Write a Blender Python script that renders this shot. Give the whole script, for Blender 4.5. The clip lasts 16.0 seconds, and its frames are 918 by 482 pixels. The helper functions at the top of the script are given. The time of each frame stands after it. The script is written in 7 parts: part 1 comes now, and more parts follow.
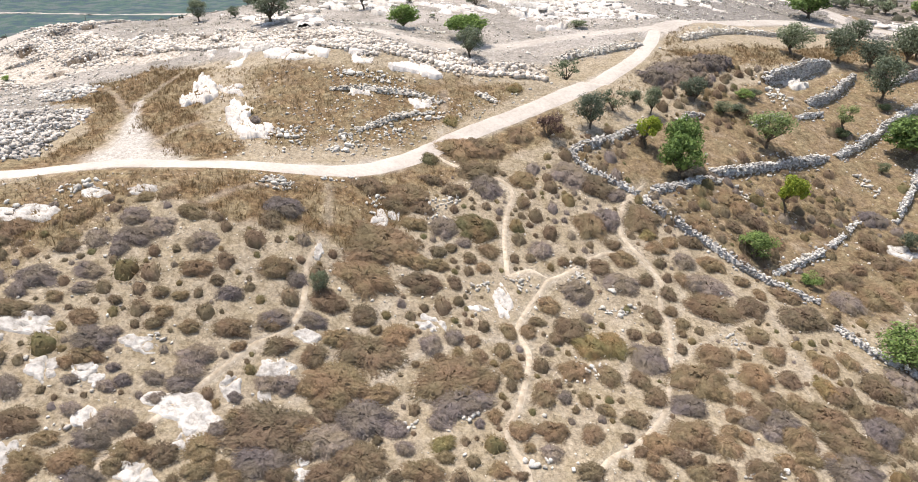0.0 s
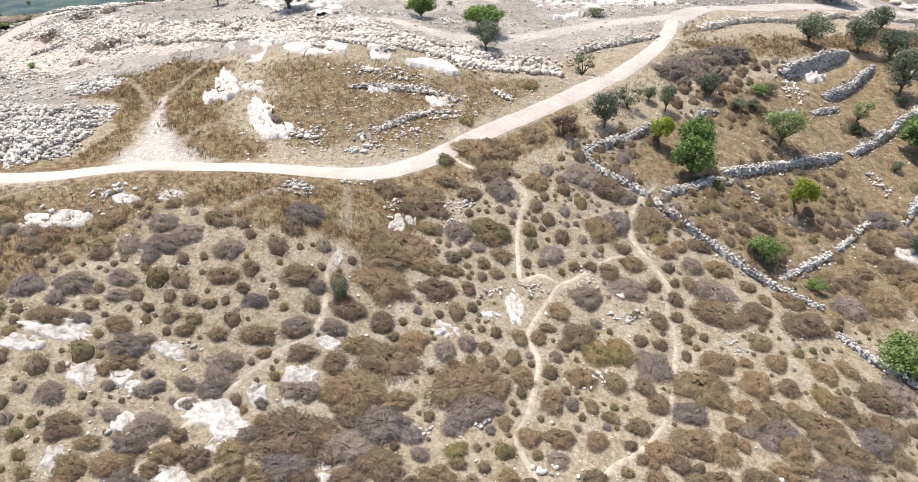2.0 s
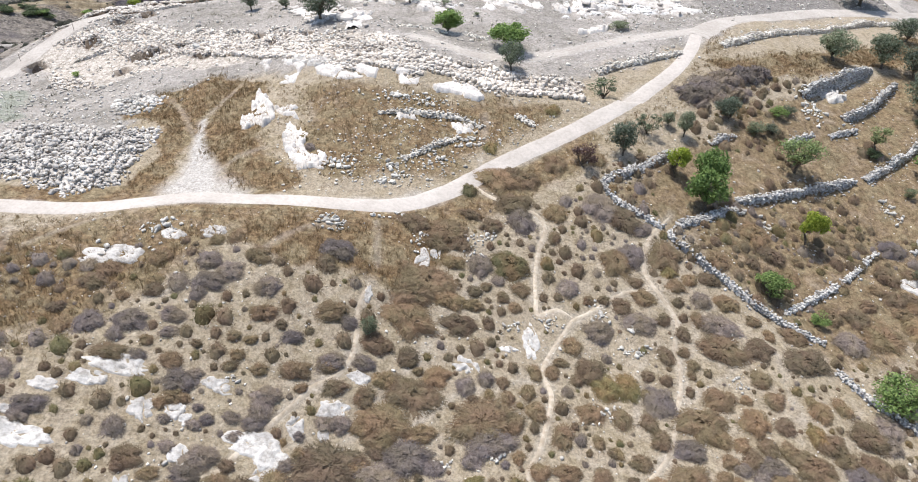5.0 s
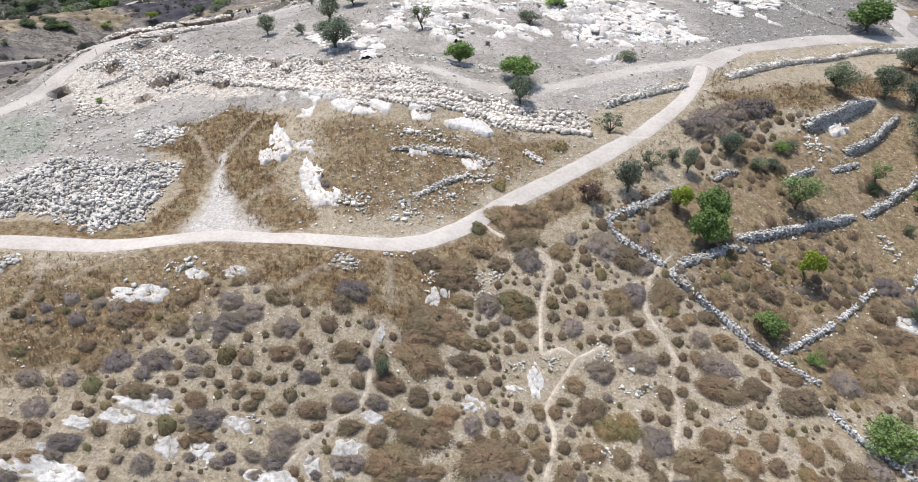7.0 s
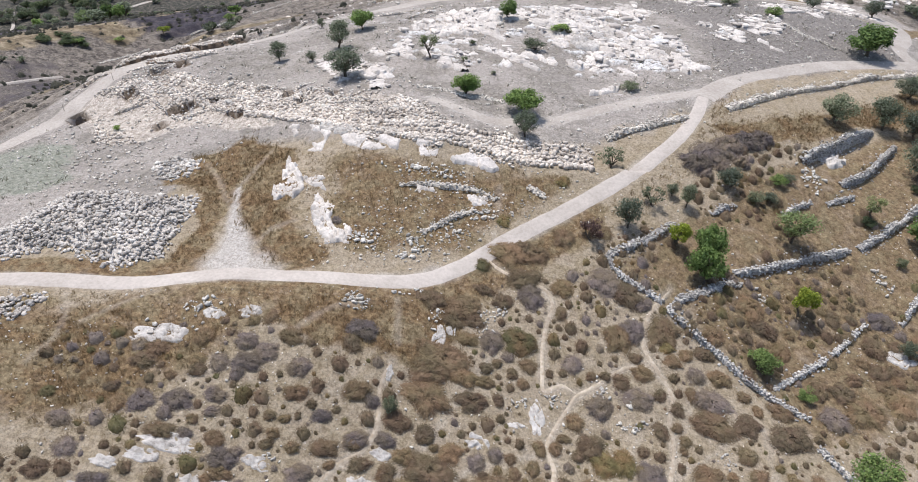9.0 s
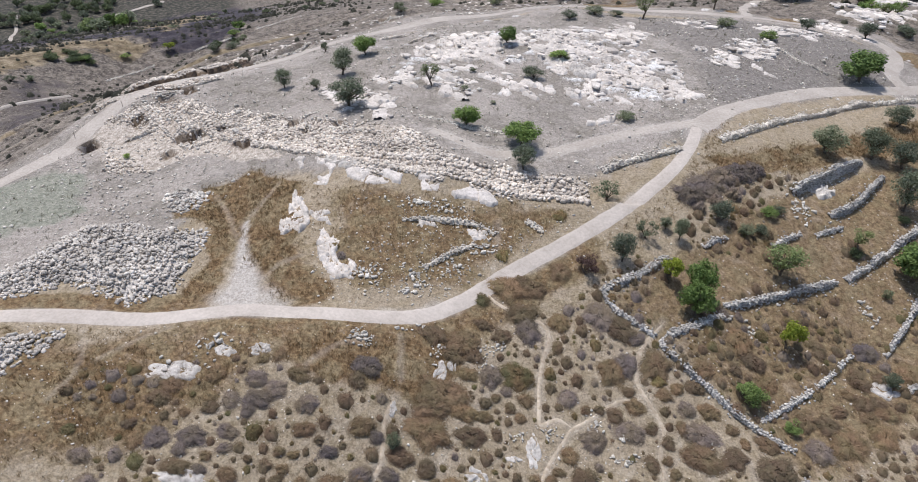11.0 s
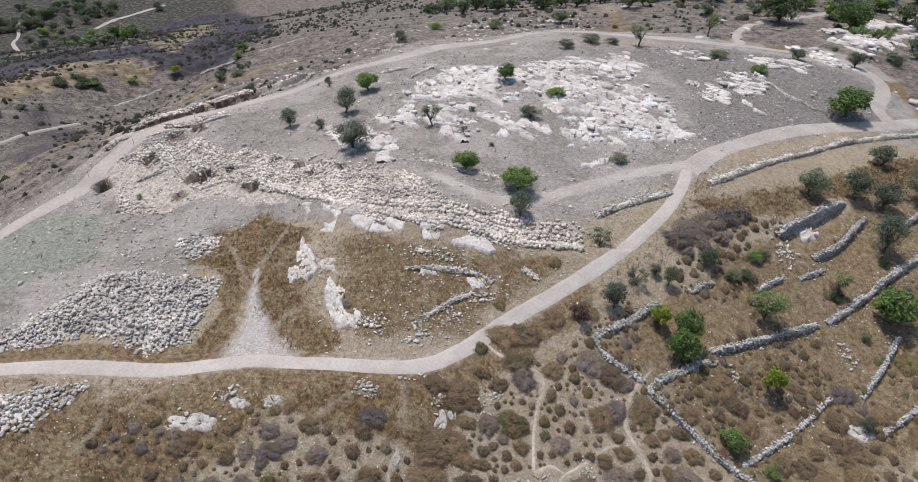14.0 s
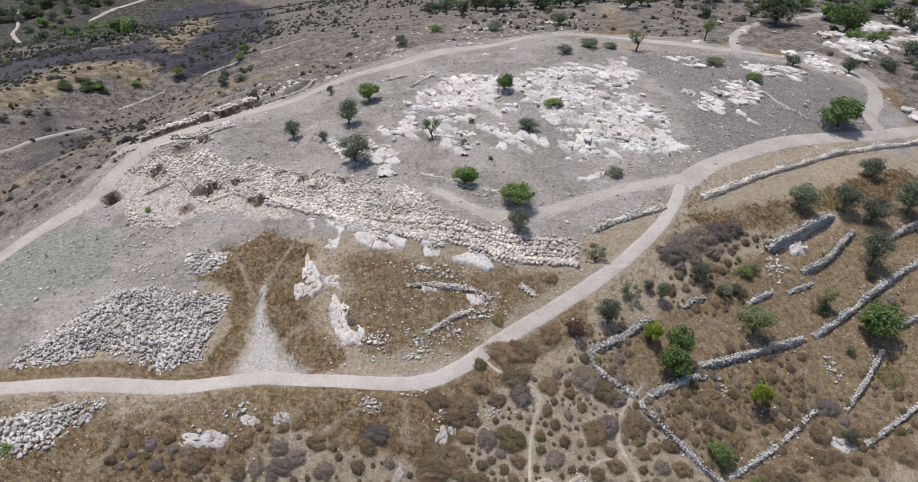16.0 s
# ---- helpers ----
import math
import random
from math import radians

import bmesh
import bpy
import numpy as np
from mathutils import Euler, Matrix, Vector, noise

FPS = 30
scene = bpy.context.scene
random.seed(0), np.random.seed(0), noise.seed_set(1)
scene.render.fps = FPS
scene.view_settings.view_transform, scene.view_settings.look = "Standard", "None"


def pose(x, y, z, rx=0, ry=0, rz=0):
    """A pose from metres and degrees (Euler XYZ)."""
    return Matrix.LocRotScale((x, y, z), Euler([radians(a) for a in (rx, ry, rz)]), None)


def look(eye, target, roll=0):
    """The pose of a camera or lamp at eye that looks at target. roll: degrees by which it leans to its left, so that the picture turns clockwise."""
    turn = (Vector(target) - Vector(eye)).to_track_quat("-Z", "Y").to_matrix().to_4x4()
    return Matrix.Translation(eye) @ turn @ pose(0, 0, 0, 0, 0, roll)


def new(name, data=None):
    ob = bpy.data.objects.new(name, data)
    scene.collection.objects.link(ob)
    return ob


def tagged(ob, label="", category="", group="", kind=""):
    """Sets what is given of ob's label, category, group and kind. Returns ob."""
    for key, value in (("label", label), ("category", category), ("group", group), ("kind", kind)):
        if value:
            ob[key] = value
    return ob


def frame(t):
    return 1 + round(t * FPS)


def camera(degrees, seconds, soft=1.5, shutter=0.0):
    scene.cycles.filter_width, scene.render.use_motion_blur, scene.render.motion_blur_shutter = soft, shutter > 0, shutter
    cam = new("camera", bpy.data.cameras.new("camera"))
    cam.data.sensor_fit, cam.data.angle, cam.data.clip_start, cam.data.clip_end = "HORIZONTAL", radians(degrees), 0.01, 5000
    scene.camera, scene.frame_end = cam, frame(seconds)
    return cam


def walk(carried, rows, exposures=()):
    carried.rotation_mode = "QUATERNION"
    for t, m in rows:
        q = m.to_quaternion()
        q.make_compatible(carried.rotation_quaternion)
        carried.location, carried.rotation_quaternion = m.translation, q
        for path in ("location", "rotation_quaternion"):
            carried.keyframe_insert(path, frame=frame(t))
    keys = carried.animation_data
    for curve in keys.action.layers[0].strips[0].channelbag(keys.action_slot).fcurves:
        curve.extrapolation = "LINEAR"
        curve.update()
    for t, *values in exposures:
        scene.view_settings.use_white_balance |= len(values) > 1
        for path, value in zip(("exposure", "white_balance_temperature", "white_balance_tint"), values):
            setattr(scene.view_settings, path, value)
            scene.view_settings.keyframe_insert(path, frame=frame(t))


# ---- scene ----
cam = camera(67.3, 16.0, soft=0.9)
EXPOSURES = [(0, 0.44, 6650, 11), (4, 0.35, 6200, 9.5), (7, 0.14, 6050, 9.5), (9, -0.06, 6100, 12), (12, -0.29, 6100, 12.5), (16, -0.41, 6100, 12.5)]
# seconds, place in metres, turn in degrees: a drone that climbs straight up and tips its view down
CLIMB = [
    (0.0, -0.04, 0.06, 25.05, 64.51, 0.04, -0.08),
    (0.5, -0.05, 0.06, 26.12, 63.68, 0.03, -0.06),
    (1.0, -0.03, 0.06, 27.24, 62.84, 0.04, 0.21),
    (1.5, -0.01, 0.02, 28.34, 62.05, 0.04, 0.66),
    (2.0, -0.04, -0.03, 29.56, 61.26, -0.01, 1.31),
    (2.5, -0.04, -0.09, 30.79, 60.49, 0.01, 1.83),
    (3.0, -0.03, -0.10, 32.09, 59.72, 0.00, 2.24),
    (3.5, -0.05, -0.08, 33.52, 58.92, 0.01, 2.65),
    (4.0, -0.05, -0.10, 34.92, 58.52, -0.01, 2.95),
    (6.5, -0.02, -0.12, 42.00, 57.61, -0.04, 4.21),
    (7.0, -0.04, -0.10, 43.42, 57.50, -0.07, 4.43),
    (7.5, -0.06, -0.08, 44.83, 57.41, -0.08, 4.62),
    (8.0, 0.00, -0.06, 46.29, 57.29, -0.06, 4.76),
    (8.5, 0.04, -0.03, 47.76, 57.17, -0.04, 4.90),
    (9.0, 0.02, -0.05, 49.23, 57.05, -0.05, 5.03),
    (11.5, 0.02, -0.13, 56.40, 56.73, -0.10, 5.11),
    (12.0, 0.03, -0.10, 57.83, 56.65, -0.11, 5.12),
    (12.5, -0.01, -0.04, 59.33, 56.54, -0.10, 5.11),
    (13.0, 0.01, -0.01, 60.82, 56.44, -0.11, 5.10),
    (13.5, -0.01, 0.02, 62.37, 56.33, -0.10, 5.08),
    (14.0, -0.00, 0.03, 63.93, 56.25, -0.10, 5.08),
    (14.5, -0.00, 0.04, 65.52, 56.17, -0.08, 5.07),
    (15.0, -0.01, 0.02, 67.02, 55.96, -0.08, 5.08),
    (15.5, -0.02, 0.01, 68.51, 55.54, -0.09, 5.06),
    (16.0, -0.02, -0.01, 70.02, 54.86, -0.10, 5.06),
]
walk(cam, [(t, pose(x, y, z, rx, ry, rz)) for t, x, y, z, rx, ry, rz in CLIMB], EXPOSURES)

# ---- daylight: a high summer sun and a clear sky ----
SUN_UP, SUN_ROUND = 73.0, -50.0
world = bpy.data.worlds.new("sky")
scene.world = world
world.use_nodes = True
sky = world.node_tree.nodes.new("ShaderNodeTexSky")
sky.sky_type, sky.sun_disc = "NISHITA", False
sky.sun_elevation, sky.sun_rotation = radians(SUN_UP), radians(SUN_ROUND)
sky.dust_density = 2.0
backing = world.node_tree.nodes["Background"]
backing.inputs["Strength"].default_value = 0.15
world.node_tree.links.new(sky.outputs["Color"], backing.inputs["Color"])
sun = new("sun", bpy.data.lights.new("sun", "SUN"))
sun.data.energy, sun.data.angle, sun.data.color = 4.2, radians(0.5), (1.0, 0.95, 0.88)
towards = Vector((math.sin(radians(SUN_ROUND)) * math.cos(radians(SUN_UP)), math.cos(radians(SUN_ROUND)) * math.cos(radians(SUN_UP)), math.sin(radians(SUN_UP))))
sun.matrix_basis = look(towards * 100, (0, 0, 0))


# ---- materials ----
def nodes_of(name, rough=0.9):
    m = bpy.data.materials.new(name)
    m.use_nodes = True
    t = m.node_tree
    b = t.nodes["Principled BSDF"]
    b.inputs["Roughness"].default_value = rough
    b.inputs["Specular IOR Level"].default_value = 0.25
    return m, t, b


def noise_of(t, scale, detail=4.0, rough=0.6):
    p = t.nodes.new("ShaderNodeNewGeometry")
    n = t.nodes.new("ShaderNodeTexNoise")
    n.inputs["Scale"].default_value, n.inputs["Detail"].default_value, n.inputs["Roughness"].default_value = scale, detail, rough
    t.links.new(p.outputs["Position"], n.inputs["Vector"])
    return n.outputs["Fac"]


def ramp_of(t, fac, stops):
    r = t.nodes.new("ShaderNodeValToRGB")
    while len(r.color_ramp.elements) < len(stops):
        r.color_ramp.elements.new(0.5)
    for e, (at, c) in zip(r.color_ramp.elements, stops):
        e.position, e.color = at, (*c, 1)
    t.links.new(fac, r.inputs["Fac"])
    return r.outputs["Color"]


def mix_of(t, fac, a, b, blend="MIX"):
    m = t.nodes.new("ShaderNodeMix")
    m.data_type, m.blend_type = "RGBA", blend
    for v, s in ((fac, m.inputs[0]), (a, m.inputs[6]), (b, m.inputs[7])):
        if isinstance(v, (int, float)):
            s.default_value = v
        elif isinstance(v, tuple):
            s.default_value = (*v, 1)
        else:
            t.links.new(v, s)
    return m.outputs[2]


def maths(t, op, a, b=0.0):
    m = t.nodes.new("ShaderNodeMath")
    m.operation = op
    m.use_clamp = op in ("MULTIPLY_ADD",)
    for v, s in ((a, m.inputs[0]), (b, m.inputs[1])):
        if isinstance(v, (int, float)):
            s.default_value = v
        else:
            t.links.new(v, s)
    return m.outputs[0]


def bump_of(t, b, fac, strength, depth):
    n = t.nodes.new("ShaderNodeBump")
    n.inputs["Strength"].default_value, n.inputs["Distance"].default_value = strength, depth
    t.links.new(fac, n.inputs["Height"])
    t.links.new(n.outputs["Normal"], b.inputs["Normal"])


def surface(name, dark, mid, light, scale, rough=0.9, spread="island", bump=0.05, strength=0.6, stained=0.78):
    """Three tones of one stuff: fine grain, broad stains, and a tone for each piece."""
    m, t, b = nodes_of(name, rough)
    grain = ramp_of(t, noise_of(t, scale, 5.0, 0.7), [(0.36, dark), (0.5, mid), (0.64, light)])
    stain = ramp_of(t, noise_of(t, scale * 0.08, 3.0), [(0.38, (stained, stained * 0.98, stained * 0.95)), (0.62, (1.1, 1.09, 1.07))])
    col = mix_of(t, 1.0, grain, stain, "MULTIPLY")
    if spread:
        if spread == "island":
            r = t.nodes.new("ShaderNodeNewGeometry").outputs["Random Per Island"]
        else:
            r = t.nodes.new("ShaderNodeObjectInfo").outputs["Random"]
        tone = ramp_of(t, r, [(0.0, (0.72, 0.70, 0.68)), (0.5, (1.0, 1.0, 1.0)), (1.0, (1.22, 1.2, 1.16))])
        col = mix_of(t, 1.0, col, tone, "MULTIPLY")
    t.links.new(col, b.inputs["Base Color"])
    bump_of(t, b, noise_of(t, scale * 2.0, 4.0), strength, bump)
    return m


def leaf_surface(name, dark, light, twig=None, through_light=0.4, mottle=0.0, drift=None):
    """Foliage: each leaf or tuft its own tone, some of them dry, with light through them."""
    m, t, b = nodes_of(name, 0.8)
    r = t.nodes.new("ShaderNodeNewGeometry").outputs["Random Per Island"]
    o = t.nodes.new("ShaderNodeObjectInfo").outputs["Random"]
    stops = [(0.0, dark), (0.7, light)] + ([(0.95, twig)] if twig else [])
    if mottle:
        n = noise_of(t, mottle, 4.0, 0.75)
        spread = t.nodes.new("ShaderNodeMapRange")
        spread.inputs[1].default_value, spread.inputs[2].default_value = 0.3, 0.72
        t.links.new(n, spread.inputs[0])
        r = maths(t, "ADD", maths(t, "MULTIPLY", r, 0.45), maths(t, "MULTIPLY", spread.outputs[0], 0.55))
    col = ramp_of(t, r, stops)
    col = mix_of(t, 1.0, col, ramp_of(t, o, [(0.0, (0.74, 0.74, 0.78)), (1.0, (1.25, 1.2, 1.1))]), "MULTIPLY")
    if drift:
        col = mix_of(t, 1.0, col, ramp_of(t, noise_of(t, 0.45, 3.0), [(0.38, drift[0]), (0.62, drift[1])]), "MULTIPLY")
    t.links.new(col, b.inputs["Base Color"])
    thin = t.nodes.new("ShaderNodeBsdfTranslucent")
    both = t.nodes.new("ShaderNodeMixShader")
    both.inputs[0].default_value = through_light
    t.links.new(col, thin.inputs["Color"])
    t.links.new(b.outputs[0], both.inputs[1])
    t.links.new(thin.outputs[0], both.inputs[2])
    t.links.new(both.outputs[0], t.nodes["Material Output"].inputs["Surface"])
    return m


LIME = surface("pale_limestone", (0.40, 0.365, 0.315), (0.60, 0.56, 0.50), (0.74, 0.70, 0.64), 3.0)
WHITE_ROCK = surface("bare_white_rock", (0.32, 0.295, 0.265), (0.50, 0.47, 0.435), (0.62, 0.59, 0.555), 1.8, bump=0.12)
HEAP_STONE = surface("heaped_field_stone", (0.32, 0.293, 0.262), (0.545, 0.508, 0.465), (0.70, 0.66, 0.61), 3.0)
RUIN_STONE = surface("ruin_stone", (0.42, 0.37, 0.315), (0.68, 0.617, 0.545), (0.80, 0.745, 0.68), 3.0)
GREY_STONE = surface("lichened_wall_stone", (0.224, 0.218, 0.213), (0.448, 0.437, 0.420), (0.694, 0.672, 0.638), 3.0)
BED_ROCK = surface("jointed_limestone", (0.45, 0.412, 0.375), (0.60, 0.556, 0.513), (0.67, 0.625, 0.58), 2.6, spread="", bump=0.05, strength=0.5, stained=0.80)
SLAB_ROCK = surface("broken_slab_rock", (0.45, 0.412, 0.375), (0.60, 0.556, 0.513), (0.68, 0.635, 0.59), 2.2, bump=0.04, strength=0.5, stained=0.85)
PIECE_STONE = surface("pale_single_stone", (0.36, 0.34, 0.305), (0.56, 0.535, 0.49), (0.72, 0.69, 0.64), 3.0, spread="object")
BARK = surface("bark", (0.06, 0.045, 0.035), (0.12, 0.095, 0.07), (0.2, 0.17, 0.13), 8.0, spread="")
TIMBER = surface("weathered_timber", (0.05, 0.04, 0.03), (0.10, 0.08, 0.06), (0.16, 0.13, 0.10), 8.0, spread="")
LEAF = {
    "olive": leaf_surface("olive_leaf", (0.085, 0.108, 0.064), (0.245, 0.285, 0.198)),
    "green": leaf_surface("fresh_leaf", (0.08, 0.135, 0.04), (0.225, 0.325, 0.105)),
    "light": leaf_surface("pale_leaf", (0.135, 0.187, 0.075), (0.299, 0.374, 0.164)),
    "lime": leaf_surface("yellow_green_leaf", (0.16, 0.24, 0.03), (0.42, 0.48, 0.075)),
    "dark": leaf_surface("dark_leaf", (0.050, 0.069, 0.039), (0.137, 0.176, 0.087)),
    "sparse": leaf_surface("thin_leaf", (0.135, 0.178, 0.075), (0.304, 0.355, 0.169)),
    "shrub": leaf_surface("grey_green_leaf", (0.088, 0.109, 0.070), (0.228, 0.263, 0.167)),
    "shrubg": leaf_surface("bush_leaf", (0.099, 0.164, 0.050), (0.279, 0.378, 0.124)),
    "burgundy": leaf_surface("dry_dark_leaf", (0.051, 0.034, 0.034), (0.152, 0.101, 0.094)),
    "cactus": leaf_surface("cactus_pad", (0.091, 0.117, 0.065), (0.208, 0.247, 0.156)),
}
THORN = {
    "brown": leaf_surface("dry_thorn_brown", (0.112, 0.079, 0.048), (0.255, 0.187, 0.118), (0.37, 0.295, 0.205), 0.2, 7.0, ((0.92, 1.0, 0.94), (1.05, 0.99, 1.0))),
    "grey": leaf_surface("dry_thorn_grey", (0.115, 0.091, 0.074), (0.25, 0.207, 0.173), (0.35, 0.30, 0.255), 0.2, 7.0, ((1.0, 1.0, 0.9), (0.98, 0.99, 1.1))),
    "olive": leaf_surface("half_green_thorn", (0.105, 0.081, 0.038), (0.24, 0.187, 0.10), (0.34, 0.275, 0.17), 0.2, 7.0, ((0.85, 1.0, 0.9), (1.1, 0.98, 0.95))),
}
SCRUB = leaf_surface("far_scrub_leaf", (0.04, 0.04, 0.03), (0.10, 0.098, 0.068), (0.17, 0.155, 0.11), 0.2, 1.5)
STRAW = leaf_surface("dry_grass", (0.135, 0.086, 0.04), (0.32, 0.23, 0.122), (0.46, 0.36, 0.21), 0.35)
PALE_STRAW = leaf_surface("bleached_stubble", (0.25, 0.195, 0.12), (0.40, 0.33, 0.22), (0.5, 0.43, 0.31), 0.35)
WEED = leaf_surface("grey_weed", (0.075, 0.075, 0.05), (0.19, 0.185, 0.13), (0.30, 0.28, 0.21), 0.3)

# ---- the lie of the land ----
PLANE = [-11.45, 4.15, 8.14]
BROAD = [
    (0, 110, 60, 15.47), (-60, 100, 60, 9.64), (60, 100, 60, -0.99),
    (-62, 27, 24, 12.12), (42, 63, 15, -4.25), (-110, 39, 24, 13.12),
    (58, 159, 24, 6.51), (-20, 55, 10, 3.47), (-70, 120, 10, 3.79),
    (-110, 183, 24, -13.20), (-15, 85, 10, 2.96), (90, 200, 10, 4.22),
    (55, 80, 10, -1.33), (15, 50, 10, -2.19), (-80, 170, 10, 3.85),
    (-55, 70, 10, 1.59), (82, 39, 24, -5.61), (40, 110, 10, 3.00),
]
LOCAL = [
    (70, 115, 10, 2.44), (30, 165, 10, -0.96), (-85, 105, 10, 1.43),
    (-30, 185, 10, 3.16), (-75, 80, 10, 2.51), (-35, 60, 10, 1.40),
    (-86, 15, 24, 8.94), (-25, 30, 10, 0.41), (10, 185, 10, 2.32),
    (0, 145, 10, 2.74), (-60, 95, 10, -1.67), (50, 195, 10, 1.62),
    (-30, 140, 10, 1.16), (42, 15, 15, -4.27), (25, 100, 10, 1.00),
    (100, 80, 10, -2.78), (-10, 70, 10, -1.00), (-5, 45, 10, -0.79),
    (-36, 63.5, 5, -0.90), (-25, 62.5, 5, -1.30), (-16, 62.5, 4, -0.60), (-44, 60, 5, -0.50),
]


def hashed(i, j, seed):
    n = (i * 374761393 + j * 668265263 + seed * 974634777) & 0x7FFFFFFF
    n = ((n ^ (n >> 13)) * 1274126177) & 0x7FFFFFFF
    return ((n ^ (n >> 16)) & 0xFFFF) / 65535.0


def vnoise(x, y, size, seed=0):
    """Smooth noise from -1 to 1 over cells of that size."""
    u, v = np.asarray(x, float) / size, np.asarray(y, float) / size
    i, j = np.floor(u).astype(np.int64), np.floor(v).astype(np.int64)
    a, b = u - i, v - j
    a, b = a * a * (3 - 2 * a), b * b * (3 - 2 * b)
    low = hashed(i, j, seed) * (1 - a) + hashed(i + 1, j, seed) * a
    high = hashed(i, j + 1, seed) * (1 - a) + hashed(i + 1, j + 1, seed) * a
    return 2 * (low * (1 - b) + high * b) - 1


def fbm(x, y, size, seed=0, octaves=3):
    return sum(vnoise(x, y, size / 2 ** k, seed + 17 * k) / 2 ** k for k in range(octaves)) / 1.6


def step(a, b, v):
    s = np.clip((np.asarray(v, float) - a) / (b - a), 0, 1)
    return s * s * (3 - 2 * s)


def near_line(x, y, line):
    """Distance to a line of points, side (positive to its left) and the share of its length."""
    x, y = np.asarray(x, float), np.asarray(y, float)
    best, side, share = np.full(x.shape, 1e9), np.zeros(x.shape), np.zeros(x.shape)
    for k in range(len(line) - 1):
        (ax, ay), (bx, by) = line[k][:2], line[k + 1][:2]
        dx, dy = bx - ax, by - ay
        s = np.clip(((x - ax) * dx + (y - ay) * dy) / (dx * dx + dy * dy), 0, 1)
        d = np.hypot(x - ax - s * dx, y - ay - s * dy)
        m = d < best
        best = np.where(m, d, best)
        side = np.where(m, np.sign(dx * (y - ay) - dy * (x - ax)), side)
        share = np.where(m, (k + s) / (len(line) - 1), share)
    return best, side, share


def smooth_land(x, y):
    """The hill and its slopes without small relief."""
    x, y = np.asarray(x, float), np.asarray(y, float)
    core = PLANE[0] + PLANE[1] * x / 100 + PLANE[2] * (y - 100) / 100
    for a, b, s, h in BROAD + LOCAL:
        core = core + h * np.exp(-((x - a) ** 2 + (y - b) ** 2) / (2 * s * s))
    away = 0.84 * y - 0.55 * x
    fall = np.clip((away - 170) / 400, 0, 1)
    far = 3 - 99 * fall ** 1.25 - 20 * step(60, -160, y) + 6 * fbm(x, y, 220, 5) * step(150, 400, np.hypot(x, y))
    r = np.hypot((x - 5) / 125, (y - 115) / 120)
    w = step(1.2, 0.85, r)
    return core * w + far * (1 - w)

# ---- the plan, in metres ----
MAIN_ROAD = [(-110, 45), (-80, 51.5), (-62.7, 54.9), (-55.8, 56.3), (-48.6, 57.2), (-41.2, 57.8), (-35.4, 59.0), (-30.4, 60.1), (-23.6, 60.5), (-16.3, 61.4), (-10.2, 62.9),
             (-5.7, 66.0), (0.4, 71.7), (6.9, 77.0), (14.0, 83.6), (19.6, 90.2), (23.8, 95.5), (27.4, 101.5), (29.5, 107.0)]
UPPER_ROAD = [(29.5, 107.0), (38.1, 116.1), (51.2, 127.7), (64.8, 133.9), (76.9, 139.5), (88.2, 146.1), (120, 162)]
MID_TRACK = [(29.7, 108.7), (20.9, 105.4), (12.6, 100.8), (4.7, 96.4), (-2.9, 94.0), (-7.8, 95.8), (-13.0, 98.5)]
LOOP_ROAD = [(-92, 70), (-85.2, 86.3), (-83.3, 91.8), (-79.7, 97.2), (-76.4, 101.8), (-75.5, 107.2), (-72.4, 114.0), (-66.2, 119.6), (-59.9, 131.5), (-49.8, 140.7), (-40.0, 156.7), (-27.3, 168.1),
             (-13.4, 181.1), (2.2, 191.4), (16.2, 200), (29.1, 197), (38.9, 189.6), (50.8, 181.5), (64.6, 181.1), (76.5, 182), (84.5, 177.2), (86.5, 167.3), (82.9, 156.8), (78, 148), (77.9, 140)]
SPUR = [(56.6, 180.9), (60.8, 200), (68.4, 215), (80, 223.7), (100, 235)]
APRON = [(-30.4, 60.1), (-32.0, 64.7), (-34.1, 70.3), (-35.6, 76.4)]
FOOTPATHS = [
    [(3.6, 27), (4.5, 33.2), (3.7, 35.5), (3.3, 37.0), (4.2, 38.9), (4.9, 41.5), (5.4, 44.5), (4.7, 46.8), (5.8, 49.4), (7.0, 51.4), (8.0, 53.0), (10.6, 55.0), (12.6, 56.6), (14.4, 57.5), (16.3, 57.9)],
    [(8.0, 53.0), (6.3, 53.7), (4.4, 52.8), (4.2, 54.8), (4.2, 57.6), (4.7, 60.8), (5.3, 63.0), (4.4, 65.0), (1.6, 65.6), (-1.4, 67.0), (-3, 68.6)],
    [(4, 29), (9.9, 35.1), (11.8, 36.5), (13.7, 38.3), (15.3, 40.6), (16.4, 44.2), (17.5, 47.6), (17.8, 50.3), (17.7, 52.2), (18.3, 54.9), (17.1, 57.3), (15.7, 59.8), (16.0, 62.5), (16.9, 64.8), (18.3, 66.6), (19.7, 68.6)],
    [(-22, 30), (-20, 33.4), (-17.6, 36.9), (-16.0, 39.1), (-14.7, 41.0), (-12.9, 42.5), (-11.9, 44.8), (-12.0, 49.1), (-11.4, 51.6)],
]
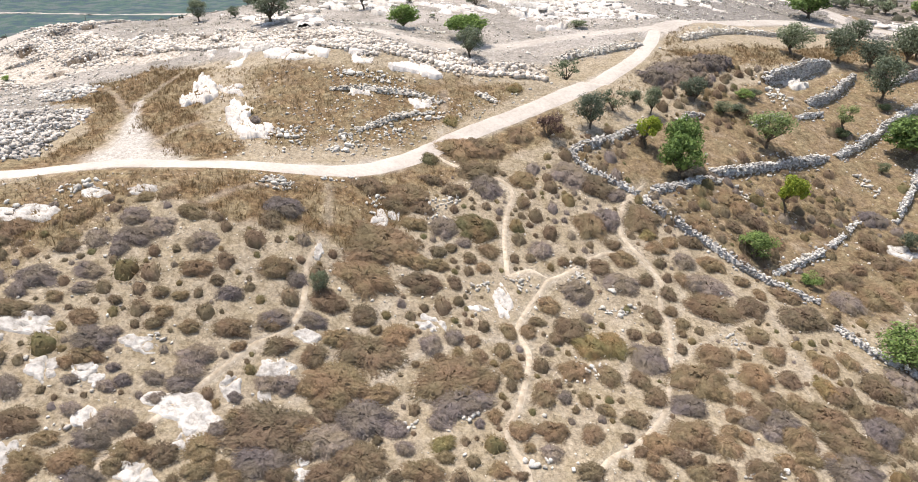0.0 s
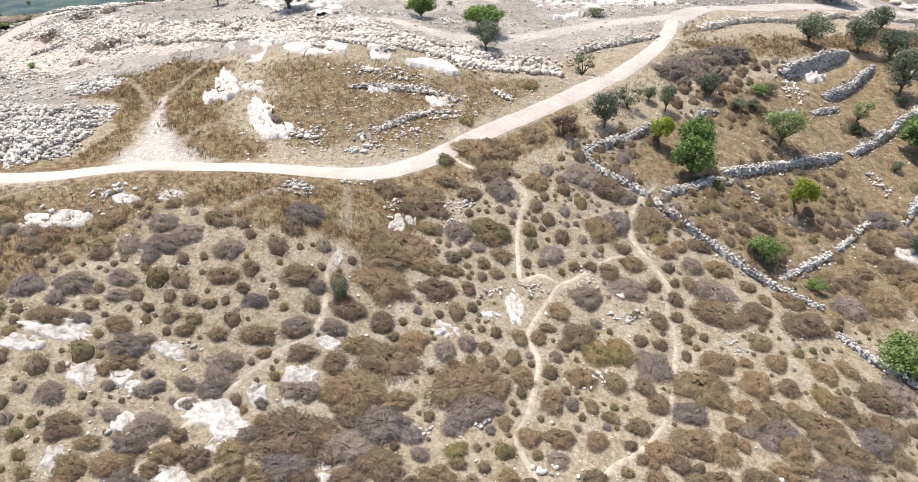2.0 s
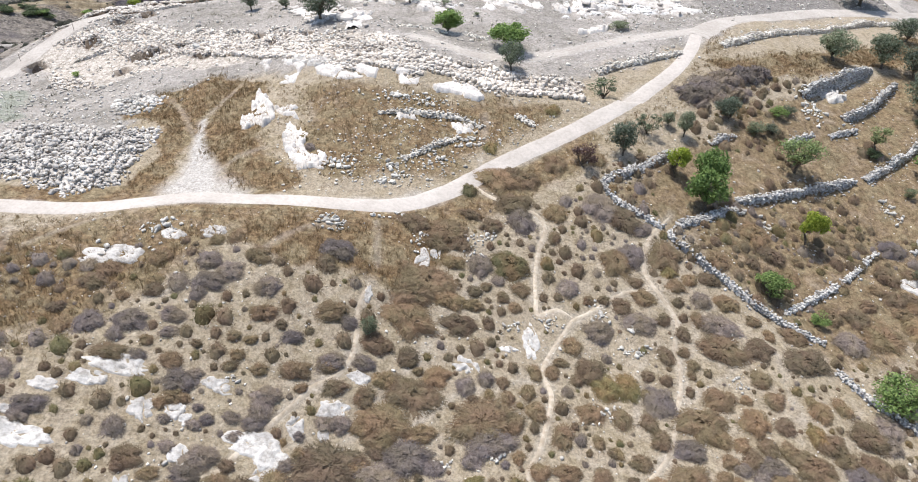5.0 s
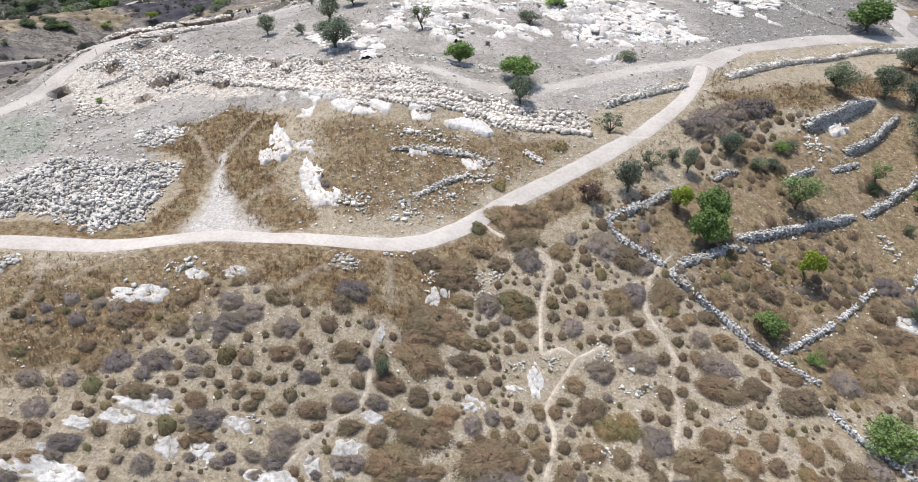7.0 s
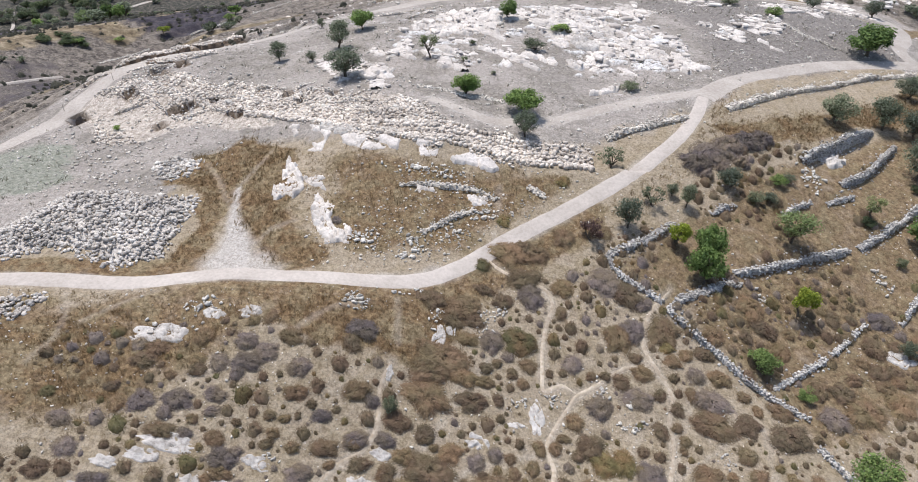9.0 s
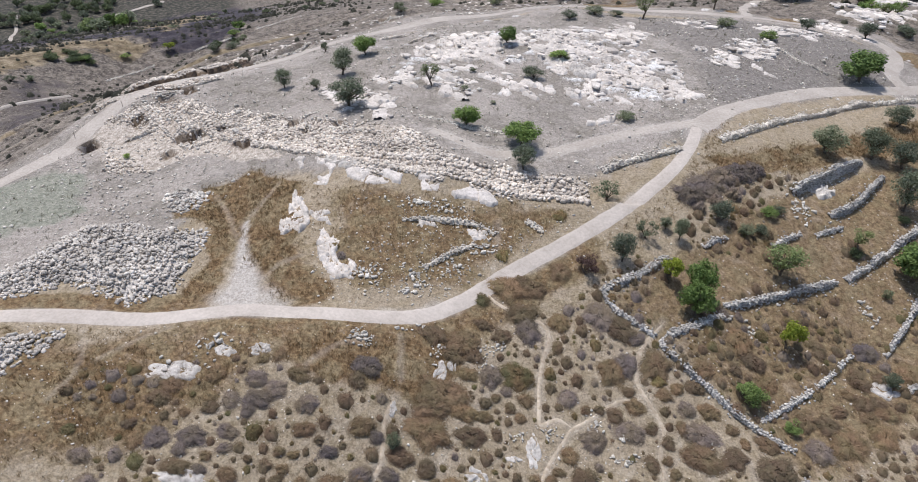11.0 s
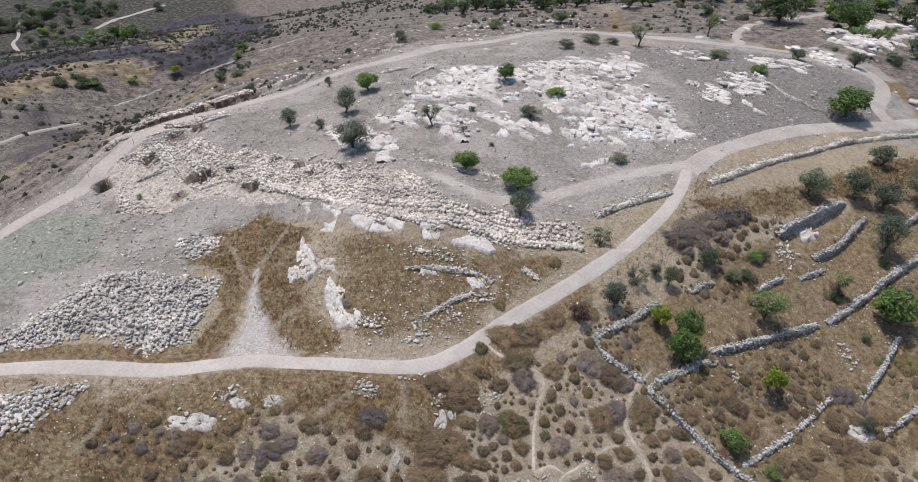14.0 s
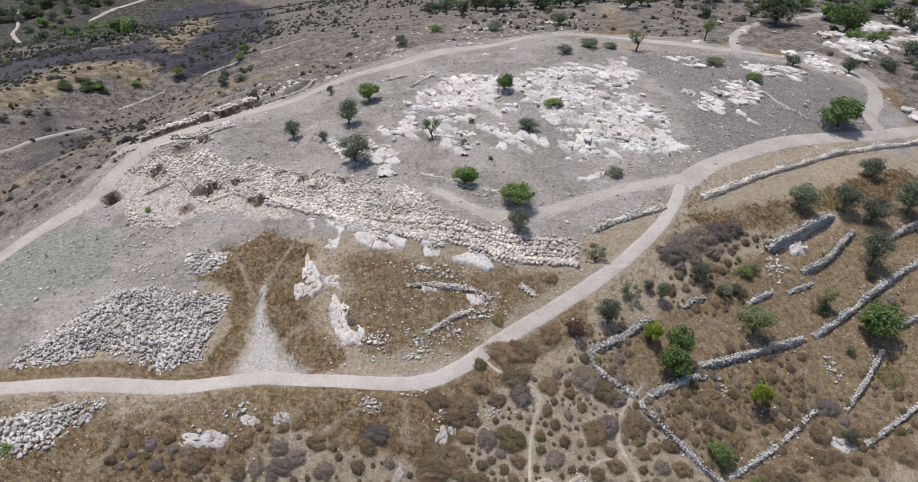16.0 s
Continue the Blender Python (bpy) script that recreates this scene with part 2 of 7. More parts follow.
SIDE_PATHS = [
    [(22.3, 57.5), (20.3, 55.2), (19.4, 51.8), (18.0, 50.2)], [(17.4, 45.8), (19.4, 47.5), (22.1, 49.2), (24.2, 51.5), (25.0, 53.5)], [(26.8, 55.2), (27.5, 52.9), (27.8, 50.7), (27.6, 49.2), (27.8, 45.9), (28.0, 44.1)],
    [(14.7, 50.3), (13.7, 48.4), (13.5, 46.6), (12.8, 43.0)], [(21.3, 41.2), (20.7, 38.4)], [(-5.4, 48.7), (-6.6, 45.1), (-7.9, 43.6), (-9.2, 41.3), (-10.6, 39.1), (-11.4, 36.8)], [(-6.3, 39.5), (-7.2, 37.6), (-9.0, 35.4)],
    [(30.1, 40.6), (30.1, 38.3), (29.2, 35.2)], [(26.2, 39.3), (24.8, 35.5)],
    [(-12.0, 59.4), (-11.0, 53.7)],
    [(-34.1, 70.3), (-39.2, 78.9), (-42.5, 83.1)], [(-36.1, 75.1), (-34.4, 81.3), (-33.6, 85.1)], [(-26.1, 70.2), (-28.9, 68.3), (-30.3, 64.8)], [(-47.2, 55.1), (-45.4, 51.8), (-44.8, 48.6), (-45.6, 45.4)],
    [(-43.6, 51.2), (-40.0, 54.9), (-37.7, 56.7)], [(-21.4, 52.5), (-18.2, 56.2), (-14.9, 57.9)], [(-21.0, 52.6), (-25.0, 48.8), (-29.8, 46.2)], [(-1.6, 79.3), (-1.7, 72.7), (-2.3, 69.9)],
    [(-7.4, 37.8), (-5.2, 40.6), (-2.4, 43.2), (0.7, 44.4), (4.5, 46.3)],
    [(-7.3, 44.3), (-4.9, 48.3), (-3.2, 52.0), (-1.2, 55.3), (4.1, 57.5)], [(-112, 150), (-98, 142), (-90.5, 145.8), (-82.6, 159.2), (-71.8, 169.5), (-54.3, 182), (-30.2, 190), (-7.1, 221.4)],
]
# terrace walls: height, thickness, step of the ground behind them, line (uphill on its left)
WALLS = [
    (1.1, 1, 0.5, [(21.3, 78.5), (16.7, 74.2), (12.0, 70.9)]),
    (0.7, 0.8, 0.3, [(12.0, 70.9), (13.9, 68.5), (18.3, 66.2)]),
    (1.3, 1.1, 1.0, [(27.9, 71.3), (23.8, 68.8), (20.7, 66.7), (19.0, 65.0)]),
    (0.8, 0.72, 0.4, [(19.0, 65.0), (21.6, 62.9), (24.5, 60.6), (28.3, 57.6), (33.1, 55.2)]),
    (1.2, 0.8, 1.2, [(28.2, 73.1), (34.3, 76.1), (39.3, 78.7), (45.4, 81.6)]),
    (1.1, 0.88, 1.0, [(47.4, 82.5), (53.1, 87.0), (59.2, 92.1), (65.6, 97.2), (75, 104)]),
    (2.2, 0.8, 2.0, [(42.3, 95.8), (48.3, 100.2), (56.3, 106.7)]),
    (1.4, 0.72, 1.2, [(47.9, 93.5), (52.6, 96.7), (57.0, 101.7), (59.2, 104.0)]),
    (0.9, 0.72, 0.6, [(26.6, 82.0), (30.1, 84.3)]),
    (0.8, 0.72, 0.6, [(37.2, 85.2), (42.0, 88.4)]),
    (0.8, 0.72, 0.6, [(44.5, 88.9), (49.0, 91.8)]),
    (0.6, 0.64, 0.3, [(30.0, 58.0), (35.2, 62.0), (39.2, 65.4), (44.7, 70.7)]),
    (1.0, 0.64, 0.7, [(49.6, 71.7), (54.0, 76.8), (57.7, 81.9)]),
    (0.8, 0.64, 0.5, [(50.1, 66.3), (55.3, 69.8), (60.1, 73.3), (68, 79)]),
    (0.9, 0.72, 0.6, [(61.1, 86.0), (65.2, 88.6), (72, 93)]),
    (1.2, 0.8, 1.0, [(63.4, 102.7), (72.0, 108.3), (80, 113)]),
    (0.6, 0.64, 0.3, [(33.4, 51.7), (34.9, 49.4), (37.7, 46.9), (41, 43.5)]),
]
# low tumbled walls of paler stone on the hill
RUBBLE_WALLS = [
    (0.8, 1.6, 0.8, [(32.7, 104.3), (39.7, 109.2), (49.8, 118.3), (59.8, 125.6), (71.9, 133.0), (86.1, 141.3), (105, 150)]),
    (0.8, 1.3, 0.5, [(13.3, 93.8), (18.2, 97.2), (25.9, 101.0)]),
    (0.5, 1.0, 0.4, [(-14.3, 77.3), (-8.9, 78.0), (-3.7, 78.1), (-2.0, 77.2)]),
    (0.5, 0.9, 0.3, [(-10.6, 70.5), (-7.6, 73.2), (-4.8, 75.2)]),
    (0.5, 1.0, 0.2, [(4.4, 78.8), (2.2, 80.1)]),
    (0.6, 1.0, 0.5, [(-2.2, 100.5), (-7.2, 100.6), (-11.4, 102.3), (-15.7, 103.9)]),
    (0.5, 0.8, 1.9, [(-75.6, 119.5), (-69.4, 124.8), (-66.4, 130.7), (-63, 138.4), (-59.2, 143.2), (-52, 148.2), (-48.9, 157)]),
    (0.6, 0.9, 0.4, [(-30.0, 175.8), (-37.8, 173.0)]),
    (0.35, 0.9, 0.5, [(-67, 208.5), (-74, 205.5), (-79.4, 203.4)]),
    (0.3, 0.8, 0.5, [(-85, 198.5), (-88.7, 195.2), (-94, 190.4)]),
    (0.3, 0.8, 0.4, [(-102.1, 181), (-105.5, 173.2), (-108, 166.2)]),
    (0.5, 1.2, 0.4, [(11, 196), (4, 195.5), (-3, 192)]),
    (0.5, 0.8, 0.3, [(61.6, 139.5), (57.1, 143.8), (53.0, 150.5)]),
]
BURNT = [(-146, 173), (-138, 174), (-151, 195), (-144, 203), (-127, 202), (-108, 190), (-99, 187), (-92, 192), (-86, 207), (-100, 270), (-208, 550), (-235, 560), (-276, 549), (-291, 509), (-160, 283), (-151, 246), (-162, 242), (-255, 357), (-188, 243), (-195, 236)]
UNBURNT = [[(-160, 283), (-165, 313), (-210, 430), (-144, 322), (-135, 273), (-109, 206), (-130, 234)],
           [(-128, 148), (-137, 162), (-144, 184), (-141, 193), (-137, 204), (-112, 193), (-107, 189), (-111, 182), (-122, 177), (-121, 170), (-125, 159)]]
SINGED = [(-125, 143), (-105, 104), (-99, 108), (-96, 120), (-92, 134), (-86, 146), (-96, 158), (-118, 158)]
DRY_VERGE = [(-104, 112), (-101, 121), (-98, 127), (-97, 137), (-91, 147), (-83, 154), (-76, 160), (-66, 168), (-58, 178)]
VALLEY = [(-233, 284), (-242, 320), (-174, 264), (-155, 247), (-231, 387), (-292, 524), (-268, 540), (-238, 564), (-300, 720), (-900, 1000), (-1200, 600), (-700, 300), (-330, 220)]
GROVE = [(-370, 498), (-352, 511), (-323, 497), (-296, 505), (-183, 315), (-160, 257), (-176, 268), (-258, 389), (-330, 468), (-350, 471)]
DARK_GROVE = [(-420, 500), (-392, 523), (-385, 560), (-340, 570), (-330, 530), (-346, 512), (-363, 493), (-374, 480)]
TRENCH = [(-59.6, 142.8), (-62.3, 139.6), (-64.1, 134.6), (-65.6, 132.9), (-66.6, 130.1), (-69.8, 124.2), (-74.4, 120.4)]
HEAPS = [
    (1.1, [(-64.0, 58.5), (-64.6, 62.5), (-61.0, 68.0), (-58.0, 75.7), (-51.9, 76.5), (-48.3, 74.5), (-40.5, 75.0), (-39.5, 70.0), (-39.8, 62.2), (-44.5, 60.0), (-52.8, 62.3), (-57.7, 59.4)]),
    (1.0, [(-66, 43.5), (-62, 49), (-56.2, 52.0), (-49.0, 54.9), (-48.3, 53.6), (-51.5, 47.8), (-54.5, 44.6), (-60, 42)]),
    (0.6, [(-50.5, 83.6), (-48.4, 85.8), (-43.9, 83.1), (-43.9, 79.1), (-47.4, 78.8)]),
]
RUIN = [(-73.4, 101.6), (-72.6, 107.6), (-68.3, 113.1), (-59.2, 114.0), (-45.4, 107.4), (-32.4, 103.8), (-23.4, 101.2), (-16.9, 98.1), (-10.3, 91.8), (-2.7, 91.1), (5.7, 91.6), (10.8, 91.0),
        (10.7, 87.4), (8.4, 84.4), (1.2, 83.6), (-6.0, 84.8), (-14.6, 84), (-21.9, 86), (-31.5, 91.9), (-39.8, 96.2), (-49.6, 103.0), (-56.9, 93.1), (-65.0, 94.5)]
DIG_FLOOR = [(-70, 99), (-70.2, 107), (-65.5, 107.7), (-59, 107.1), (-50.7, 101.8), (-45.4, 98.4), (-38.4, 95.2), (-35.6, 92.1), (-41.4, 92.5), (-49.1, 96.2), (-54.7, 95.8), (-60.7, 97), (-66.5, 98)]
STRAW_ZONES = [
    [(-37.6, 89.0), (-29.6, 84.6), (-29.0, 75.1), (-24.1, 68.7), (-20.8, 64.9), (-25.4, 61.5), (-29.9, 63.7), (-35.3, 72.7), (-35.5, 63.5), (-40.0, 60.7), (-38.7, 70.1), (-39.6, 75.0), (-47.4, 78.8), (-45.0, 84.7)],
    [(-25, 56), (-22, 57.5), (-12, 58), (-2, 66), (-4, 56), (-10, 52), (-20, 51.5), (-25, 52)],
    [(30, 99), (42, 104), (60, 117), (78, 128), (80, 118), (58, 108), (44, 100), (34, 95)],
    [(20, 203), (36, 203), (54, 186), (60, 200), (70, 222), (40, 232), (10, 220)], [(84, 168), (96, 172), (120, 190), (130, 170), (92, 146)], [(62, 178), (74, 180), (72, 200), (66, 208)],
    [(-80, 40), (-48, 47), (-40, 40), (-36, 44), (-44, 54), (-70, 42)],
]
TERRACES = [(13, 70), (22, 79), (32, 92), (46, 98), (60, 110), (84, 122), (90, 100), (70, 76), (52, 62), (34, 50), (28, 58), (19, 66)]
WEST_BANK = [(-84, 47), (-62, 52.5), (-40, 56), (-24, 57), (-27, 49), (-40, 39), (-66, 32)]
GREEN_ZONE = [(-83.7, 85.8), (-83.0, 90.5), (-79.4, 92.9), (-74.5, 94.0), (-69.4, 92.7), (-65.7, 88.7), (-63.7, 84.1), (-60.9, 79.8), (-62.5, 76.6), (-66.5, 74.1), (-70.4, 71.5), (-75, 70)]
GREY_SOIL = [(36, 115), (60, 131), (80, 142), (84, 160), (72, 173), (48, 175), (24, 180), (30, 162), (36, 140), (35, 122)]
HILLTOP = [(-80, 90), (-73, 112), (-55, 130), (-38, 150), (-15, 172), (15, 190), (48, 176), (78, 174), (80, 142), (60, 132), (40, 117), (28, 103), (11, 92), (-10, 84), (-30, 86), (-42, 86), (-45, 73), (-52, 72), (-56, 70), (-59, 64), (-63, 58.5), (-70, 55.5), (-92, 50), (-100, 76)]
# rocks, digs: bare outcrops as place, width, depth; groups of loose stones; low walls that the dig laid bare
SLOPE_ROCKS = [
    (-34.8, 50.4, 6.1, 2.6), (-30.2, 53.4, 2.7, 1.4), (-26.2, 53.9, 2.6, 1.8), (-30.1, 39.9, 5.2, 1.7), (-21.9, 39.6, 2.8, 1.2), (-11.1, 42.6, 2.2, 1.2),
    (-12.8, 39.6, 2.6, 2), (-13.1, 37.4, 1, 1.1), (-15.3, 37.6, 1.7, 1.9), (-18.3, 35.7, 5, 1.9), (-16.7, 35, 2.5, 2.2), (-16.9, 33.7, 1.8, 2),
    (-22.9, 33.8, 1.9, 1.6), (-26.9, 36.8, 2.2, 2), (-24.6, 37.1, 1.8, 1.4), (-23.5, 36.6, 1, 1.1), (-26.2, 30.6, 1.8, 2.2), (-19.2, 31, 3, 1.5),
    (-9.6, 32.3, 2.1, 0.9), (-9.9, 33.3, 0.9, 0.7), (3.7, 49.8, 1.5, 3.3), (-2.2, 45.7, 2.4, 1.7), (-6.9, 55.6, 1.4, 3.1), (-5.9, 57.1, 1.2, 1.2),
    (-11.4, 50.4, 0.8, 1.6), (1.5, 48.4, 2.1, 0.7), (47.6, 66.3, 3.9, 2.4),
]
WEST_ROCKS = [
    (-34.8, 33.1, 6.1, 2.6), (-34.5, 37.2, 2.4, 1.1), (-31.5, 38.4, 3.5, 1.3), (-28.7, 39.6, 2.3, 0.8), (-36.1, 34.8, 1.2, 0.8),
]
HILL_ROCKS = [(-25.8, 88.7, 3.7, 2.4), (-22.9, 86.9, 3.3, 1.8), (12.4, 128.9, 4.8, 4.6), (47.9, 98.1, 3, 2.9)]
# bare bedrock by its outline: height, size of its blocks, share that lies bare
BEDROCK = [
    (0.55, 1.3, 1.0, [(-30.5, 82.6), (-28.7, 81.1), (-27.6, 78.4), (-26.8, 75.9), (-27.5, 74.0), (-28.6, 75.1), (-29.7, 77.6), (-30.6, 79.2), (-30.6, 81.0)]),
    (0.35, 1.1, 0.9, [(-27.1, 77.8), (-25.8, 78.3), (-24.5, 78.1), (-23.2, 76.3), (-23.6, 75.3), (-25.4, 76.2)]),
    (0.5, 1.2, 1.0, [(-24.6, 75.3), (-23.6, 73.2), (-22.1, 72.8), (-22.1, 70.9), (-20.9, 69.1), (-19.6, 68.2), (-18.7, 66.8), (-20.1, 66.9), (-21.6, 66.4), (-23.0, 68.4), (-24.0, 70.2), (-24.6, 72.1), (-24.8, 74.7)]),
    (0.35, 0.9, 0.9, [(-20.3, 70.1), (-18.6, 69.7), (-18.7, 67.9), (-19.6, 67.3)]), (0.5, 0.7, 1.0, [(-30.7, 76.5), (-29.9, 76.8), (-28.9, 74.6), (-29.8, 73.8)]),
    (0.22, 2.6, 1.0, [(-24.6, 87.8), (-19.6, 85.7), (-14.8, 84.3), (-15.2, 82.1), (-20.0, 82.8), (-23.4, 84.2)]), (0.25, 3.2, 1.0, [(-8.6, 82.0), (-5.9, 83.8), (-3.1, 83.5), (-1.6, 81.9), (-2.6, 81.1), (-5.7, 81.5), (-7.9, 81.3)]),
    (0.22, 2.2, 0.9, [(-13.2, 84.3), (-9.9, 84.1), (-10.0, 81.9), (-12.3, 81.6)]), (0.4, 1.2, 0.9, [(-12.6, 77.1), (-10.9, 77.3), (-9.6, 76.7), (-10.3, 75.8), (-11.6, 75.9)]), (0.4, 1.2, 0.9, [(-5.8, 77.3), (-3.2, 77.2), (-2.9, 76.5), (-4.6, 76.1)]),
    (0.3, 1.5, 0.6, [(-33.0, 91.0), (-28.9, 89.8), (-25.4, 87.3), (-25.9, 83.1), (-29.1, 84.3), (-31, 87)]), (0.5, 1.6, 1.0, [(11.4, 106.4), (14.0, 108.0), (16.8, 109.9), (16.1, 107.7), (13.4, 105.9), (11.5, 105.5)]),
    (0.6, 1.8, 1.0, [(-24.9, 109.2), (-22.5, 110.9), (-20.2, 112.0), (-20.7, 109.8), (-23.1, 107.7)]),
]
BEDROCK_FIELDS = [
    (0.42, 1.5, 0.60, [(-27.0, 120.5), (-21.4, 129.3), (-17.0, 143.4), (-11.3, 153.1), (-2.9, 144.6), (6.5, 159.3), (16.9, 168.9), (26.0, 172.3), (29.2, 161.7), (24.9, 151.5), (20.3, 146.0), (27.4, 145.7), (28.5, 137.9), (32.7, 135.1), (33.7, 128.4),
                       (33.6, 120.4), (27.6, 117.3), (21.9, 114.1), (16.7, 116.6), (9.0, 115.2), (2.5, 115.8), (-2.9, 113.6), (-10.3, 112.8), (-14.9, 114.9), (-21.9, 117.2)]),
    (0.3, 1.4, 0.6, [(36.7, 139.0), (40.0, 146.1), (46.4, 152.9), (53.1, 150.7), (54.6, 145.5), (50.4, 142.2), (51.3, 136.7), (47.8, 135.7), (46.2, 141.4), (43.4, 138.1), (39.8, 138.0)]),
    (0.32, 1.5, 0.55, [(53.4, 165.2), (59.1, 167.9), (68.5, 170.5), (66.8, 161.6), (59.5, 160.0), (53.4, 160.1)]), (0.4, 1.7, 0.5, [(69.0, 185.5), (77.2, 192.0), (80.3, 187.4), (85.2, 183.5), (83.9, 175.8), (74.9, 167.8), (75.3, 176.9), (68.6, 174.9)]),
    (0.4, 1.6, 0.7, [(39.0, 172.4), (43.9, 168.7), (44.7, 162.9), (39.9, 162.6)]), (0.5, 2.2, 0.5, [(82.4, 197.3), (99.1, 221.0), (111.3, 234.6), (129.0, 241.6), (119.0, 215.6), (106.3, 204.7), (93.8, 186.6), (86.7, 188.5)]),
    (0.4, 1.5, 0.35, [(-36, 112), (-30, 107), (-22, 104.5), (-18, 108), (-26, 116), (-34, 120)]), (0.5, 2.2, 0.6, [(84, 150), (96, 160), (112, 168), (106, 158), (92, 148)]),
]
CLUSTERS = [
    (2, 50.9, 2.2, 1.6), (5.6, 51.9, 1.8, 1.7), (10.5, 54, 2.1, 2.3), (13.8, 53.4, 1.6, 1.8), (13.2, 50.7, 2.6, 1.6), (23.4, 54.2, 1.7, 1.5),
    (23.1, 48.6, 1.2, 2.1), (-7.4, 57.9, 1.6, 2.8), (-2.4, 59.6, 2.2, 2.6), (-0.6, 61.1, 1.7, 2.4), (0.6, 37.7, 1.3, 0.8), (10.4, 43.6, 2.8, 1.6),
    (5.6, 34.4, 2.4, 0.7), (19.8, 34.9, 1.8, 0.7), (22, 35.2, 1.8, 0.7), (-3.3, 36.7, 0.8, 0.8), (-15.7, 57.3, 1.3, 3.2), (-20.9, 40.4, 0.9, 0.9),
    (-0.2, 38.3, 1.3, 0.7),
]
HILL_CLUSTERS = [
    (-12.4, 60.4, 2.6, 0.4), (-9.6, 61.4, 1.6, 0.4),
    (-16.4, 57.9, 2.3, 2.1), (-11.1, 68.4, 2.8, 3.1), (-7.2, 71.2, 3.6, 1.8), (-17.5, 68.2, 3.3, 2.4), (-12.4, 66.2, 2.4, 1.1), (-31.6, 54.5, 3.1, 2.1),
    (-36.2, 50.8, 1.5, 1.5), (-3.4, 74.7, 2.2, 2), (-10.8, 79.7, 7.8, 1.7), (28.4, 71.4, 1.1, 1), (43.4, 93.1, 2.5, 4.6),
    (49.1, 77.8, 2, 2.6), (31.7, 70.6, 1.8, 1.8),
]
DIG_WALLS = [
    [(-62.6, 107.4), (-59.0, 104.0), (-55.6, 100.9)], [(-66.6, 103.0), (-62.0, 105.9)], [(-55.6, 100.9), (-53.5, 99.7), (-49.4, 100.8)], [(-58.0, 107.2), (-54, 104.6), (-50.0, 102.4), (-47.9, 99.8)], [(-49.5, 101.1), (-44.8, 98.4), (-39.3, 94.9)],
    [(-62.3, 108.2), (-59.1, 108.8), (-54.6, 105.5)], [(-57.1, 104.8), (-55.0, 107.0)], [(-53.4, 104.0), (-52.0, 100.2)], [(-43.1, 100.0), (-40.1, 95.9)], [(-36.1, 103.8), (-34.5, 105.9)],
    [(-33.4, 101.7), (-35.4, 99.3)], [(-44.2, 105.3), (-39.6, 106.5)], [(-50.9, 106.6), (-43.7, 103.5)], [(-72.7, 109.2), (-67.6, 110.0)],
    [(-67.6, 110.0), (-63.0, 108.5)], [(-32.4, 103.8), (-27.8, 102.5)], [(-37.8, 175.0), (-30.0, 175.8)], [(-23.2, 141.0), (-19.3, 151.7)],
    [(-30.8, 146.7), (-24.9, 152.3)], [(-40.8, 103.0), (-35.8, 100.6)], [(-69.6, 114.8), (-67.1, 116.1), (-62.6, 116.7), (-61.3, 119.4), (-57.1, 124.4)], [(-65.9, 115.4), (-59.8, 117.4)],
    [(-73.3, 103.6), (-72.9, 99.6)], [(-78.6, 114.5), (-74.5, 115.6)], [(-64.9, 132.6), (-62.6, 133.4)], [(-30, 97.4), (-24.5, 95.0), (-19, 92.6)], [(-27, 99.4), (-21, 97.2)], [(-38, 98.6), (-33, 96.6)],
]

# ---- where the larger thorn cushions stand: place, width, depth ----
BROWN_THORNS_A = [
    (6.6, 72.8, 2.7, 3.1), (11.7, 74.7, 2.3, 2.2), (0.1, 69.1, 5.2, 3), (1.7, 70.3, 2.6, 2.1), (3.4, 69.7, 3.5, 2.5), (51.8, 69.2, 3.1, 3.5),
    (56, 66.2, 4.2, 4.4), (-34.4, 49, 2.7, 1.7), (-35.2, 47.4, 2.8, 1.5), (-36.8, 44.2, 1.7, 1.1), (-35.6, 42.7, 2, 1.8), (-29.6, 46.9, 2.1, 1.5),
    (-29.9, 48.1, 2, 1.1), (-30.1, 50.5, 2.4, 1.9), (-28.5, 42.3, 1.3, 0.9), (-30.9, 40.7, 2.7, 1.3), (-26, 41, 1.9, 1.1), (-39.4, 35.5, 2.5, 1.6),
    (-39.2, 33.3, 1.6, 1.1), (-36.7, 33.8, 1.8, 1), (-19.9, 46.3, 2.4, 1.5), (-18.2, 45.6, 1.2, 0.8), (-21.7, 43.8, 1.3, 1), (-20.3, 43.8, 1.3, 0.7),
]
